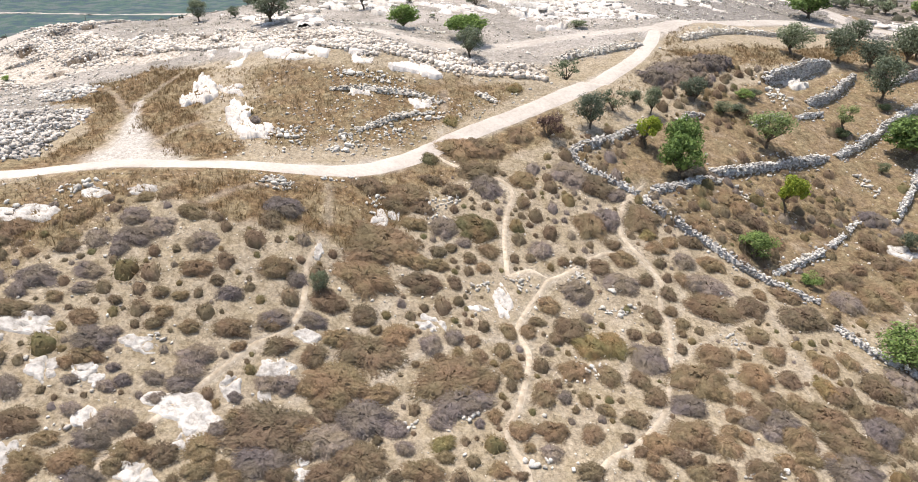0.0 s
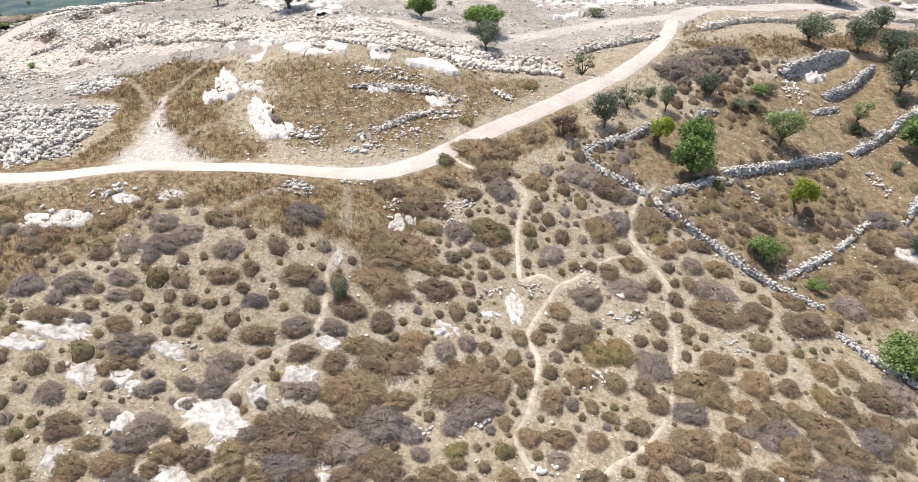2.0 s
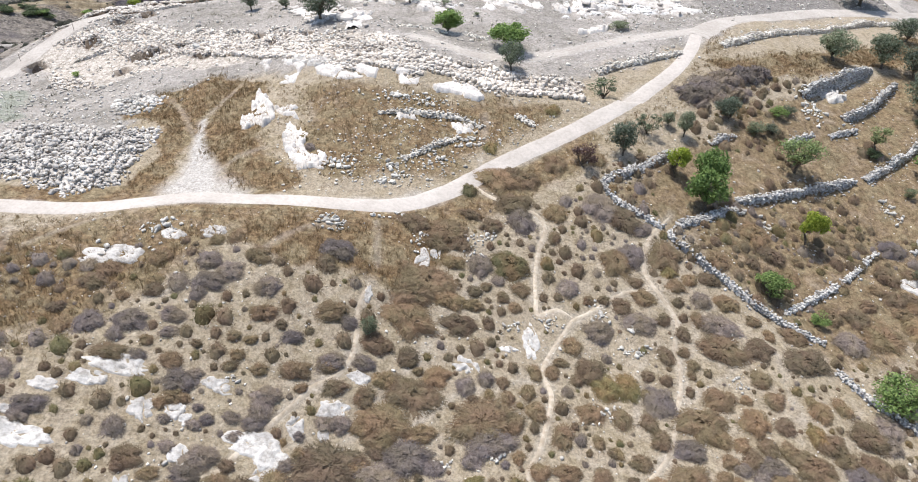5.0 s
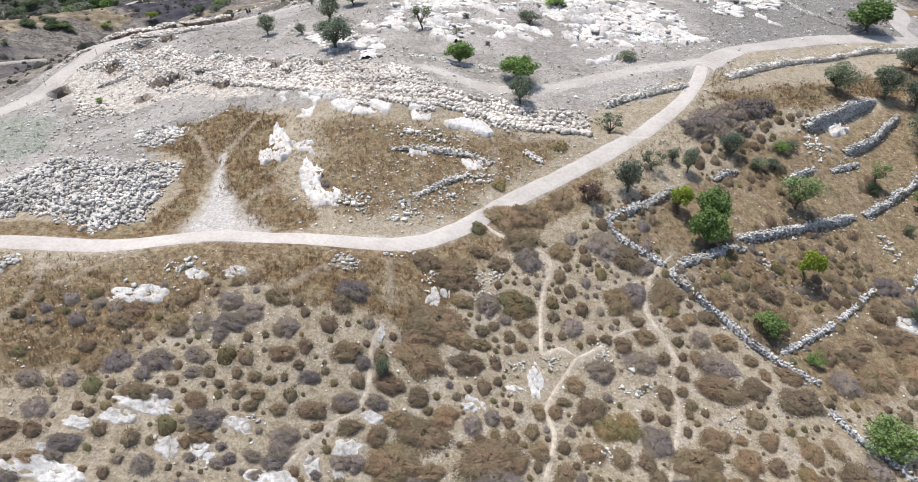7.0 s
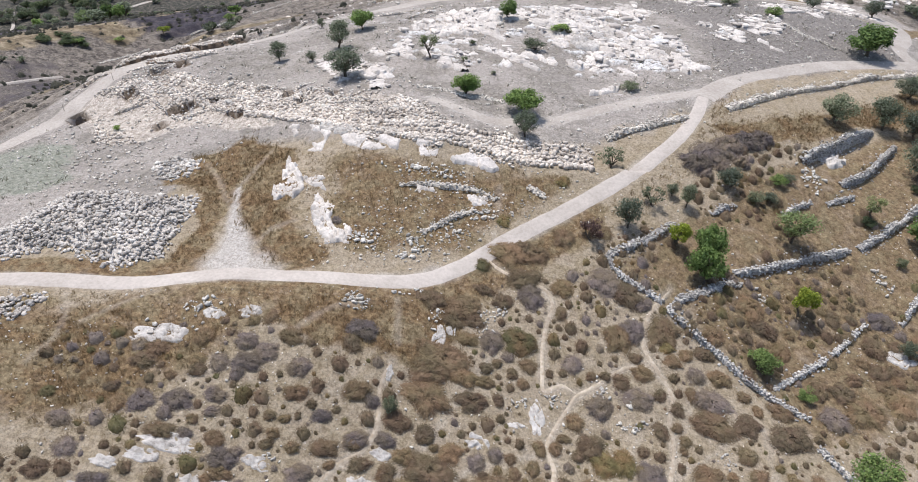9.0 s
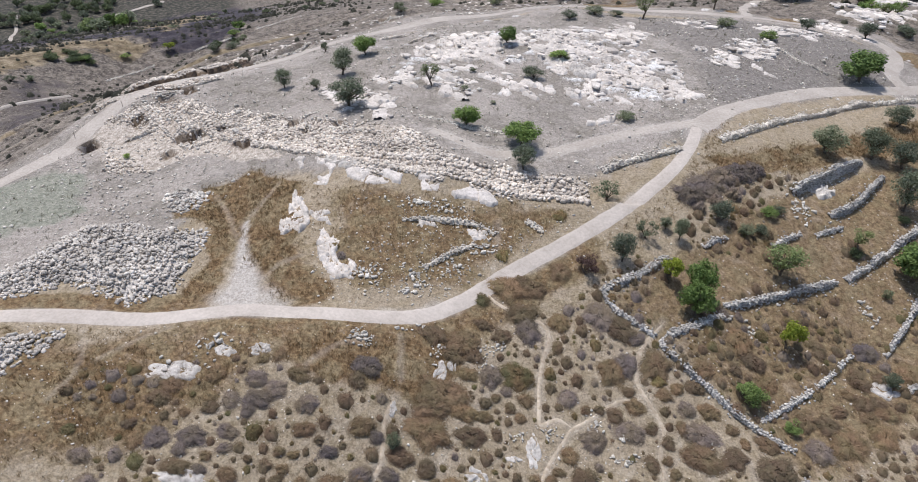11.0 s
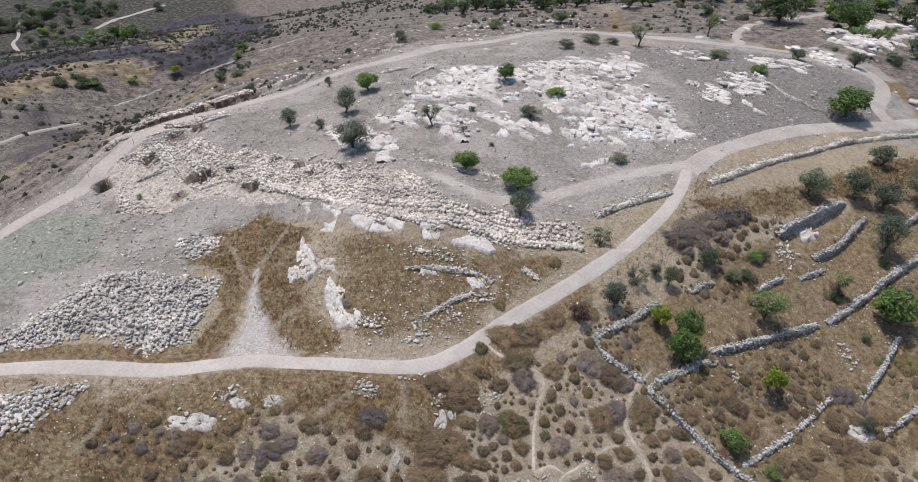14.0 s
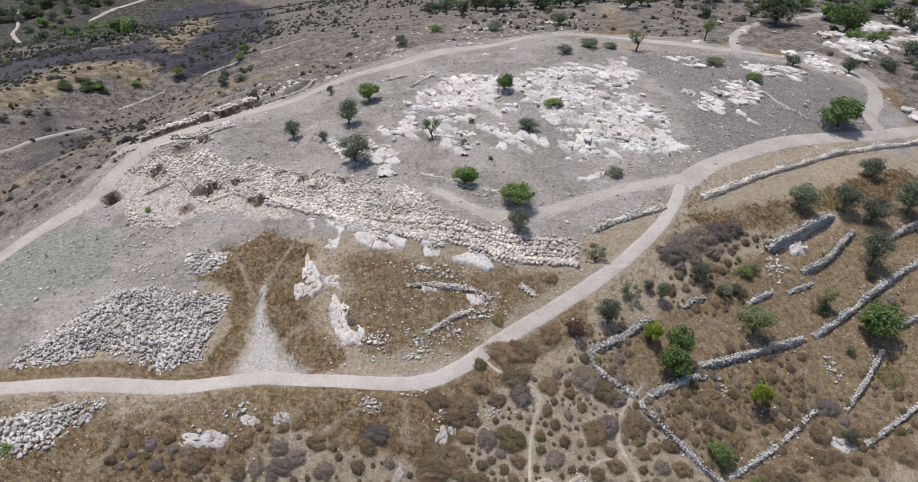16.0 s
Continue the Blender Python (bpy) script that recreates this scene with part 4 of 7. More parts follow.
def ground_material():
    m, t, b = nodes_of("dry_hill_soil", 0.95)

    def at(name):
        n = t.nodes.new("ShaderNodeAttribute")
        n.attribute_name = name
        return n.outputs["Fac"]

    grit, fine, mid, broad = noise_of(t, 4.0, 4.0, 0.75), noise_of(t, 1.5, 6.0, 0.78), noise_of(t, 0.4, 5.0, 0.7), noise_of(t, 0.05, 4.0)
    soil = ramp_of(t, fine, [(0.34, (0.245, 0.195, 0.135)), (0.5, (0.335, 0.275, 0.196)), (0.66, (0.42, 0.354, 0.265))])
    dry = ramp_of(t, fine, [(0.34, (0.20, 0.155, 0.095)), (0.5, (0.295, 0.238, 0.155)), (0.66, (0.38, 0.315, 0.22))])
    soil = mix_of(t, ramp_of(t, mid, [(0.42, (0, 0, 0)), (0.6, (0.9, 0.9, 0.9))]), soil, dry)
    dust = ramp_of(t, fine, [(0.36, (0.20, 0.176, 0.15)), (0.5, (0.275, 0.246, 0.213)), (0.64, (0.355, 0.32, 0.28))])
    dust = mix_of(t, ramp_of(t, mid, [(0.46, (0, 0, 0)), (0.58, (0.8, 0.8, 0.8))]), dust, ramp_of(t, fine, [(0.38, (0.165, 0.146, 0.118)), (0.62, (0.265, 0.237, 0.197))]))
    dust = mix_of(t, ramp_of(t, noise_of(t, 0.09, 4.0), [(0.46, (0, 0, 0)), (0.58, (0.85, 0.85, 0.85))]), dust, ramp_of(t, fine, [(0.36, (0.27, 0.238, 0.205)), (0.64, (0.43, 0.386, 0.34))]))
    straw = ramp_of(t, fine, [(0.36, (0.075, 0.046, 0.022)), (0.49, (0.165, 0.106, 0.054)), (0.64, (0.29, 0.208, 0.112))])
    straw = mix_of(t, ramp_of(t, mid, [(0.45, (0, 0, 0)), (0.58, (0.7, 0.7, 0.7))]), straw, ramp_of(t, fine, [(0.36, (0.145, 0.114, 0.064)), (0.64, (0.315, 0.257, 0.157))]))
    chalk = ramp_of(t, fine, [(0.35, (0.30, 0.28, 0.25)), (0.45, (0.58, 0.56, 0.53)), (0.62, (0.76, 0.74, 0.71))])
    green = ramp_of(t, fine, [(0.36, (0.15, 0.158, 0.118)), (0.5, (0.245, 0.245, 0.195)), (0.64, (0.35, 0.34, 0.285))])
    track = ramp_of(t, fine, [(0.36, (0.38, 0.34, 0.295)), (0.62, (0.52, 0.48, 0.43))])
    slope = ramp_of(t, mid, [(0.38, (0.05, 0.042, 0.036)), (0.5, (0.12, 0.10, 0.081)), (0.62, (0.23, 0.197, 0.16))])
    slope = mix_of(t, ramp_of(t, fine, [(0.47, (0, 0, 0)), (0.63, (0.8, 0.8, 0.8))]), slope, (0.31, 0.272, 0.228))
    burnt = ramp_of(t, mid, [(0.40, (0.034, 0.030, 0.037)), (0.56, (0.066, 0.057, 0.063)), (0.66, (0.12, 0.10, 0.09))])
    # far fields and hills, with the blue of distant haze mixed into their colour
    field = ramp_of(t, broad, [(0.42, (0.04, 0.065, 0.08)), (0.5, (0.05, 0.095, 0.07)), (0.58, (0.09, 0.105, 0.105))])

    def edge(mask, sharp=0.35):
        a = maths(t, "ADD", mask, maths(t, "MULTIPLY", maths(t, "SUBTRACT", mid, 0.5), 1.2))
        return ramp_of(t, a, [(0.5 - sharp / 2, (0, 0, 0)), (0.5 + sharp / 2, (1, 1, 1))])

    col = mix_of(t, edge(at("dust"), 0.5), soil, dust)
    col = mix_of(t, edge(at("grey"), 0.6), col, ramp_of(t, fine, [(0.36, (0.135, 0.118, 0.102)), (0.5, (0.205, 0.184, 0.162)), (0.64, (0.29, 0.263, 0.234))]))
    col = mix_of(t, edge(at("green"), 0.5), col, green)
    col = mix_of(t, edge(at("straw"), 0.4), col, straw)
    col = mix_of(t, edge(at("slope"), 0.4), col, slope)
    col = mix_of(t, edge(at("burnt"), 0.3), col, burnt)
    col = mix_of(t, edge(at("valley"), 0.3), col, ramp_of(t, mid, [(0.4, (0.028, 0.03, 0.022)), (0.5, (0.06, 0.056, 0.044)), (0.62, (0.14, 0.12, 0.095))]))
    col = mix_of(t, edge(at("tan"), 0.4), col, ramp_of(t, mid, [(0.38, (0.10, 0.075, 0.048)), (0.5, (0.19, 0.148, 0.09)), (0.62, (0.30, 0.245, 0.165))]))
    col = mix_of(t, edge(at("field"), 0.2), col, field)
    col = mix_of(t, at("ledge"), col, ramp_of(t, fine, [(0.35, (0.20, 0.165, 0.12)), (0.65, (0.38, 0.33, 0.26))]))
    col = mix_of(t, edge(at("rubble"), 0.4), col, ramp_of(t, fine, [(0.38, (0.27, 0.23, 0.183)), (0.5, (0.45, 0.39, 0.325)), (0.62, (0.61, 0.55, 0.475))]))
    # dark brown for the dig's hollows: earth colour with their shade added
    col = mix_of(t, at("dug"), col, ramp_of(t, fine, [(0.36, (0.10, 0.07, 0.045)), (0.62, (0.21, 0.155, 0.105))]))
    col = mix_of(t, at("chalk"), col, chalk)
    col = mix_of(t, at("track"), col, track)
    col = mix_of(t, 1.0, col, ramp_of(t, grit, [(0.34, (0.66, 0.65, 0.64)), (0.5, (1.0, 1.0, 1.0)), (0.64, (1.24, 1.24, 1.24))]), "MULTIPLY")
    t.links.new(col, b.inputs["Base Color"])
    bump_of(t, b, fine, 0.9, 0.2)
    return m


masks = {}
near = (np.hypot(FX - 5, FY - 110) < 260)


def masked(name, fn):
    v = np.zeros(len(FX), np.float32)
    v[near] = fn(FX[near], FY[near])
    masks[name] = v


away = 0.84 * FY - 0.55 * FX


def straw_mask(x, y):
    v = np.zeros(x.shape)
    for z in STRAW_ZONES:
        v = np.maximum(v, inside(x, y, z, 1.5))
    v = np.maximum(v, 0.68 * inside(x, y, TERRACES, 3.0))
    v = np.maximum(v, 0.74 * inside(x, y, [(-25, 82), (-6, 82), (9, 84), (3, 78), (-4, 70), (-14, 65), (-21, 66), (-23, 73)], 2.0))
    d = near_line(x, y, MAIN_ROAD[:14])
    v = np.maximum(v, 0.75 * step(7.0, 4.0, d[0]) * (d[1] < 0) * step(-50, -30, x))
    v = np.maximum(v, 0.8 * step(4.6, 3.4, d[0]) * (d[1] > 0) * step(-24, -40, x))
    return np.maximum(v, 0.74 * inside(x, y, WEST_BANK, 3.0))


def track_mask(x, y):
    v = np.zeros(x.shape)
    for line, half in ((MAIN_ROAD, 0.85), (UPPER_ROAD, 1.4), (MID_TRACK, 1.4), (LOOP_ROAD, 1.5), (SPUR, 1.2)):
        d = near_line(x, y, line)[0] + 0.8 * fbm(x, y, 3.0, 77)
        v = np.maximum(v, 0.6 * step(half + 0.5, half - 0.5, d))
    d, _, share = near_line(x, y, APRON)
    road = near_line(x, y, MAIN_ROAD)
    v = np.maximum(v, 0.95 * step(-1.6, -0.8, road[0] * road[1]) * step(1.0, 0.3, d / (6.6 * (1 - share) ** 2.0 + 0.5) + 0.3 * fbm(x, y, 2.0, 5)))
    for line in FOOTPATHS:
        d = near_line(x, y, line)[0] + 0.25 * fbm(x, y, 2.0, 9)
        v = np.maximum(v, 0.3 * step(0.7, 0.1, d))
    for line in SIDE_PATHS:
        d = near_line(x, y, line)[0] + 0.25 * fbm(x, y, 2.0, 9)
        v = np.maximum(v, 0.22 * step(0.6, 0.05, d))
    return v


masked("dust", lambda x, y: np.maximum(inside(x, y, HILLTOP, 3.0), 0.9 * step(9.0, 5.0, near_line(x, y, LOOP_ROAD)[0])))
masked("green", lambda x, y: 0.95 * inside(x, y, GREEN_ZONE, 2.0))
masked("grey", lambda x, y: 0.85 * inside(x, y, GREY_SOIL, 4.0))
masked("straw", straw_mask)
masked("track", track_mask)
masked("chalk", rockiness)
masked("rubble", lambda x, y: np.maximum.reduce([0.8 * inside(x, y, RUIN, 2.0), 1.0 * inside(x, y, DIG_FLOOR, 1.0), 0.62 * step(10.0, 6.0, near_line(x, y, TRENCH)[0])]))


def dug_mask(x, y):
    """Brown cut earth of trench and pits, with shade painted in, stronger with depth."""
    v = step(2.0, 1.0, near_line(x, y, TRENCH)[0])
    for a, b, r, depth in PITS:
        v = np.maximum(v, step(r + 0.4, r - 0.1, square(x - a, y - b)) * min(depth / 1.4, 1.0))
    return 0.9 * v


masked("dug", dug_mask)
OS = outer_slope(FX, FY)
masks["slope"] = np.clip(OS, 0, 1).astype(np.float32)
masks["ledge"] = (np.clip(OS, 0, 1) * 0.7 * step(0.7, 0.95, ledges(FX, FY)) * step(-0.3, 0.4, fbm(FX, FY, 18, 71)) * step(60, 25, near_line(FX, FY, LOOP_ROAD)[0])).astype(np.float32)
wide = (np.hypot(FX - 5, FY - 110) < 900)


def far_mask(name, fn):
    v = np.zeros(len(FX), np.float32)
    v[wide] = fn(FX[wide], FY[wide])
    masks[name] = v


def tan_mask(x, y):
    """Yellow grass that the fire left on the far slope."""
    v = np.maximum.reduce([inside(x, y, p, 6.0, 3.0) for p in UNBURNT])
    return np.maximum(v, 0.8 * step(3.4, 1.0, near_line(x, y, DRY_VERGE)[0] + 2.0 * fbm(x, y, 9.0, 35)))


far_mask("burnt", lambda x, y: np.maximum(inside(x, y, BURNT, 12.0, 5.0) * (0.9 + 0.3 * step(-0.3, 0.1, fbm(x, y, 14.0, 19))), inside(x, y, SINGED, 6.0, 3.0) * (0.45 + 0.5 * fbm(x, y, 10.0, 20))))
far_mask("tan", lambda x, y: tan_mask(x, y))
far_mask("valley", lambda x, y: inside(x, y, VALLEY, 10.0, 4.0))
# all land this far out takes the haze-tinted field colours
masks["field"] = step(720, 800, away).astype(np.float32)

ground_mesh = mesh_of("ground", np.stack([FX, FY, FZ], -1), quads, ground_material(), smooth=True)
for key, v in masks.items():
    ground_mesh.attributes.new(key, "FLOAT", "POINT").data.foreach_set("value", v)
ground = tagged(new("ground", ground_mesh), "sunburnt stony hillside of pale dry soil", "ground", kind="structure")

# ---- tracks ----
ROAD_DUST = surface("crushed_pale_limestone", (0.415, 0.37, 0.325), (0.465, 0.417, 0.37), (0.51, 0.46, 0.41), 2.5, spread="", bump=0.02, strength=0.3, stained=0.94)
TRACK_DUST = surface("grey_track_dust", (0.345, 0.308, 0.27), (0.40, 0.36, 0.318), (0.455, 0.412, 0.366), 2.5, spread="", bump=0.02, strength=0.3, stained=0.94)
PATH_DUST = surface("trodden_earth", (0.36, 0.295, 0.215), (0.45, 0.38, 0.29), (0.54, 0.465, 0.37), 1.8, spread="", bump=0.03)


def resampled(line, gap):
    """Points at even gaps along a smooth curve through the line's points."""
    p = np.array(line, float)
    p = np.vstack([2 * p[0] - p[1], p, 2 * p[-1] - p[-2]])
    out = []
    for k in range(1, len(p) - 2):
        n = max(2, int(np.hypot(*(p[k + 1] - p[k])) / gap))
        for s in np.arange(n) / n:
            out.append(0.5 * (2 * p[k] + (p[k + 1] - p[k - 1]) * s + (2 * p[k - 1] - 5 * p[k] + 4 * p[k + 1] - p[k + 2]) * s * s + (3 * p[k] - p[k - 1] - 3 * p[k + 1] + p[k + 2]) * s ** 3))
    out.append(p[-2])
    return np.array(out)


def strip(line, half, gap, lift, seed, across=6, taper=False):
    """A worn strip laid over the ground, with ragged edges."""
    c = resampled(line, gap)
    d = np.gradient(c, axis=0)
    d /= np.hypot(d[:, 0], d[:, 1])[:, None]
    side = np.stack([-d[:, 1], d[:, 0]], -1)
    s = np.linspace(-1, 1, across + 1)
    k = np.arange(len(c)) * gap
    half = half * np.linspace(1.0, 0.78, len(c)) if across == 8 else half
    w = half * (1 + 0.09 * vnoise(k, k * 0 + seed, 6.0, seed) + 0.05 * vnoise(k, k * 0 + seed, 0.9, seed + 1))
    w2 = half * (1 + 0.09 * vnoise(k, k * 0 + seed, 6.0, seed + 5) + 0.05 * vnoise(k, k * 0 + seed, 0.9, seed + 6))
    if taper:
        ends = np.minimum(np.arange(len(c)), np.arange(len(c))[::-1]) * gap
        fade = 0.35 + 0.65 * step(0, 2.0, ends)
        w, w2 = w * fade, w2 * fade
    off = np.where(s[None] < 0, s[None] * w[:, None], s[None] * w2[:, None])
    q = c[:, None] + side[:, None] * off[..., None]
    z = land(q[..., 0].ravel(), q[..., 1].ravel()).reshape(off.shape) + lift * (1.15 - 1.25 * s[None] ** 6)
    v = np.concatenate([q, z[..., None]], -1).reshape(-1, 3)
    i = np.arange(len(v)).reshape(len(c), across + 1)
    return v, np.stack([i[:-1, :-1], i[1:, :-1], i[1:, 1:], i[:-1, 1:]], -1).reshape(-1, 4)[:, ::-1]


for name, line, half, lift, mat, label in (
        ("road_main", MAIN_ROAD, 1.3, 0.07, ROAD_DUST, "pale crushed limestone dirt road across the slope"),
        ("road_upper", UPPER_ROAD, 1.95, 0.075, TRACK_DUST, "dusty grey dirt road along the hilltop"),
        ("road_middle", MID_TRACK, 1.2, 0.06, TRACK_DUST, "faint dusty track beside the ruined wall"),
        ("road_loop", LOOP_ROAD, 2.1, 0.065, TRACK_DUST, "dusty dirt track that rings the hilltop"),
        ("road_spur", SPUR, 1.3, 0.08, TRACK_DUST, "short dirt track to the far trees")):
    v, f = strip(line, half, 0.6, lift, len(name), 8)
    tagged(new(name, mesh_of(name, v, f, mat, True)), label, "road", kind="structure")
for k, line in enumerate(FOOTPATHS):
    v, f = strip(line, 0.22, 0.35, 0.05, 40 + k, 4, True)
    tagged(new("pavement_footpath", mesh_of("footpath", v, f, PATH_DUST, True)), "narrow goat path trodden between thorn bushes", "path", kind="structure")


# ---- stones ----
ICO_V, ICO_F = None, None
bm = bmesh.new()
bmesh.ops.create_icosphere(bm, subdivisions=1, radius=1.0)
ICO_V = np.array([v.co[:] for v in bm.verts])
ICO_F = np.array([[v.index for v in f.verts] for f in bm.faces])
bm.free()
bm = bmesh.new()
bmesh.ops.create_cube(bm, size=2.0)
bmesh.ops.bevel(bm, geom=bm.edges[:], offset=0.42, segments=1, affect="EDGES")
bmesh.ops.triangulate(bm, faces=bm.faces[:])
BLOCK_V = np.array([v.co[:] for v in bm.verts])
BLOCK_F = np.array([[v.index for v in f.verts] for f in bm.faces])
bm.free()
rng = np.random.default_rng(7)


def stones_mesh(name, at, size, material, blocky=0.5, flat=0.7, tilt=0.35, bedding=None):
    """Many separate stones as one mesh: at (n, 3) their middles, size (n) half their length."""
    n = len(at)
    vs, fs, base = [], [], 0
    pick = rng.random(n) < blocky
    for kind, (bv, bf) in ((False, (ICO_V, ICO_F)), (True, (BLOCK_V, BLOCK_F))):
        m = pick == kind
        k = int(m.sum())
        if not k:
            continue
        sh = np.stack([rng.uniform(0.75, 1.25, k), rng.uniform(0.6, 1.0, k), rng.uniform(flat * 0.7, flat * 1.2, k)], -1)
        v = bv[None] * (1 + 0.22 * rng.standard_normal((k, len(bv), 1)).clip(-1.5, 1.5)) * (0.8 if kind else 1.0)
        v = v * (sh * size[m][:, None])[:, None]
        a, c = rng.uniform(0, 6.283, k), rng.normal(0, tilt, k)
        if bedding:
            a, v = rng.normal(bedding[0], bedding[1], k), v * (1.35, 0.9, 1.0)
        x, y, z = v[..., 0], v[..., 1], v[..., 2]
        y, z = y * np.cos(c)[:, None] - z * np.sin(c)[:, None], y * np.sin(c)[:, None] + z * np.cos(c)[:, None]
        x, y = x * np.cos(a)[:, None] - y * np.sin(a)[:, None], x * np.sin(a)[:, None] + y * np.cos(a)[:, None]
        v = np.stack([x, y, z], -1) + at[m][:, None]
        vs.append(v.reshape(-1, 3))
        fs.append((bf[None] + (np.arange(k) * len(bv))[:, None, None] + base).reshape(-1, 3))
        base += k * len(bv)
    return mesh_of(name, np.vstack(vs), np.vstack(fs), material)


def in_area(poly, count, soft=0.6, ragged=0.6, seed=0):
    """Random places within an outline."""
    r = np.random.default_rng(seed)
    p = np.array(poly)
    lo, hi = p.min(0) - 1, p.max(0) + 1
    q = r.uniform(lo, hi, (count * 4, 2))
    m = inside(q[:, 0], q[:, 1], poly, soft, ragged) > r.random(len(q))
    return q[m][:count]


def dry_wall(h, thick, rise, line, mat, piece_mat, label, seed, size=0.18, pieces=60):
    """A dry-stone wall: a core of rubble, stone courses, and loose cap stones."""
    c = resampled(line, 0.5)
    zc = land(c[:, 0], c[:, 1])
    mid = c[len(c) // 2]
    wall = thing("terrace_wall", (mid[0], mid[1], height(*mid)), label, "stone wall", "terrace walls")
    base = np.array(wall.location)
    d = np.gradient(c, axis=0)
    d /= np.hypot(d[:, 0], d[:, 1])[:, None]
    side = np.stack([-d[:, 1], d[:, 0]], -1)
    k = np.arange(len(c)) * 0.5
    top = h * (0.82 + 0.3 * vnoise(k, k * 0 + seed, 2.5, seed)) * (0.45 + 0.55 * step(0, 2.0, np.minimum(k, k[::-1])))
    low = np.minimum.reduce([land(*(c + side * o).T) for o in (-thick / 2, 0, thick / 2)])
    core = []
    for o, up in ((-0.46, 0), (-0.36, 1), (0.36, 1), (0.46, 0)):
        q = c + side * o * thick * 0.85
        core.append(np.column_stack([q, low - 0.2 + (top * 0.82 + 0.2 + (zc - low) * 0.3) * up]))
    core = np.stack(core, 1)
    i = np.arange(core.shape[0] * 4).reshape(-1, 4)
    f = np.concatenate([np.stack([i[:-1, j], i[1:, j], i[1:, j + 1], i[:-1, j + 1]], -1) for j in range(3)] + [i[:1], i[-1:, ::-1]])
    piece("rubble_core", mesh_of("rubble_core", core.reshape(-1, 3) - base, f, mat), wall)
    r = np.random.default_rng(seed)
    n = int(len(c) * 0.5 * (2 * h + thick) / (size * 1.35) ** 2 * 0.55)
    e = r.integers(0, len(c), n)
    s = r.uniform(-0.25, 0.25, n)
    face = r.random(n)
    up = r.uniform(0, 1, n)
    o = np.where(face < 0.36, -0.5 + 0.1 * up, np.where(face < 0.62, 0.5 - 0.1 * up, r.uniform(-0.48, 0.48, n)))
    up = np.where(face < 0.62, up, 1.0)
    q = c[e] + d[e] * s[:, None] + side[e] * (o * thick)[:, None]
    z = low[e] + (top[e] + (zc[e] - low[e]) * 0.3) * up * 0.92
    spill = r.random(n) < 0.06
    q = np.where(spill[:, None], q + side[e] * (np.sign(o) * r.uniform(0.1, 0.9, n))[:, None], q)
    z = np.where(spill, land(q[:, 0], q[:, 1]) + 0.05, z)
    piece("stone_courses", stones_mesh("stone_courses", np.column_stack([q, z]) - base, size * r.uniform(0.6, 1.25, n), mat, 0.3), wall)
    for j in range(min(pieces, len(c))):
        e1 = (j * 997) % len(c)
        q1 = c[e1] + side[e1] * r.uniform(-0.35, 0.35) * thick
        s1 = size * r.uniform(0.8, 1.35)
        piece("cap_stone", CAPS[j % len(CAPS)], wall, (q1[0] - base[0], q1[1] - base[1], low[e1] + top[e1] + (zc[e1] - low[e1]) * 0.3 + 0.3 * s1 - base[2]),
              (r.normal(0, 0.25), r.normal(0, 0.25), r.uniform(0, 6.28)), (s1, s1 * 0.8, s1 * 0.7))
    return wall


CAPS = [stones_mesh("cap_stone", np.zeros((1, 3)), np.ones(1), PIECE_STONE, j % 2, 1.0, 0.0) for j in range(8)]
for k, (h, thick, rise, line) in enumerate(WALLS):
    dry_wall(h, thick, rise, line, GREY_STONE, PIECE_STONE, "grey dry-stone terrace wall of loose fieldstones" if h < 2 else "tall grey dry-stone retaining wall below an olive terrace", 100 + k)
for k, (h, thick, rise, line) in enumerate(RUBBLE_WALLS):
    w = dry_wall(h, thick, rise, line, LIME, PIECE_STONE, "low tumbled wall of pale limestone rubble", 200 + k, 0.18, 30)
    w.name = "rubble_wall"


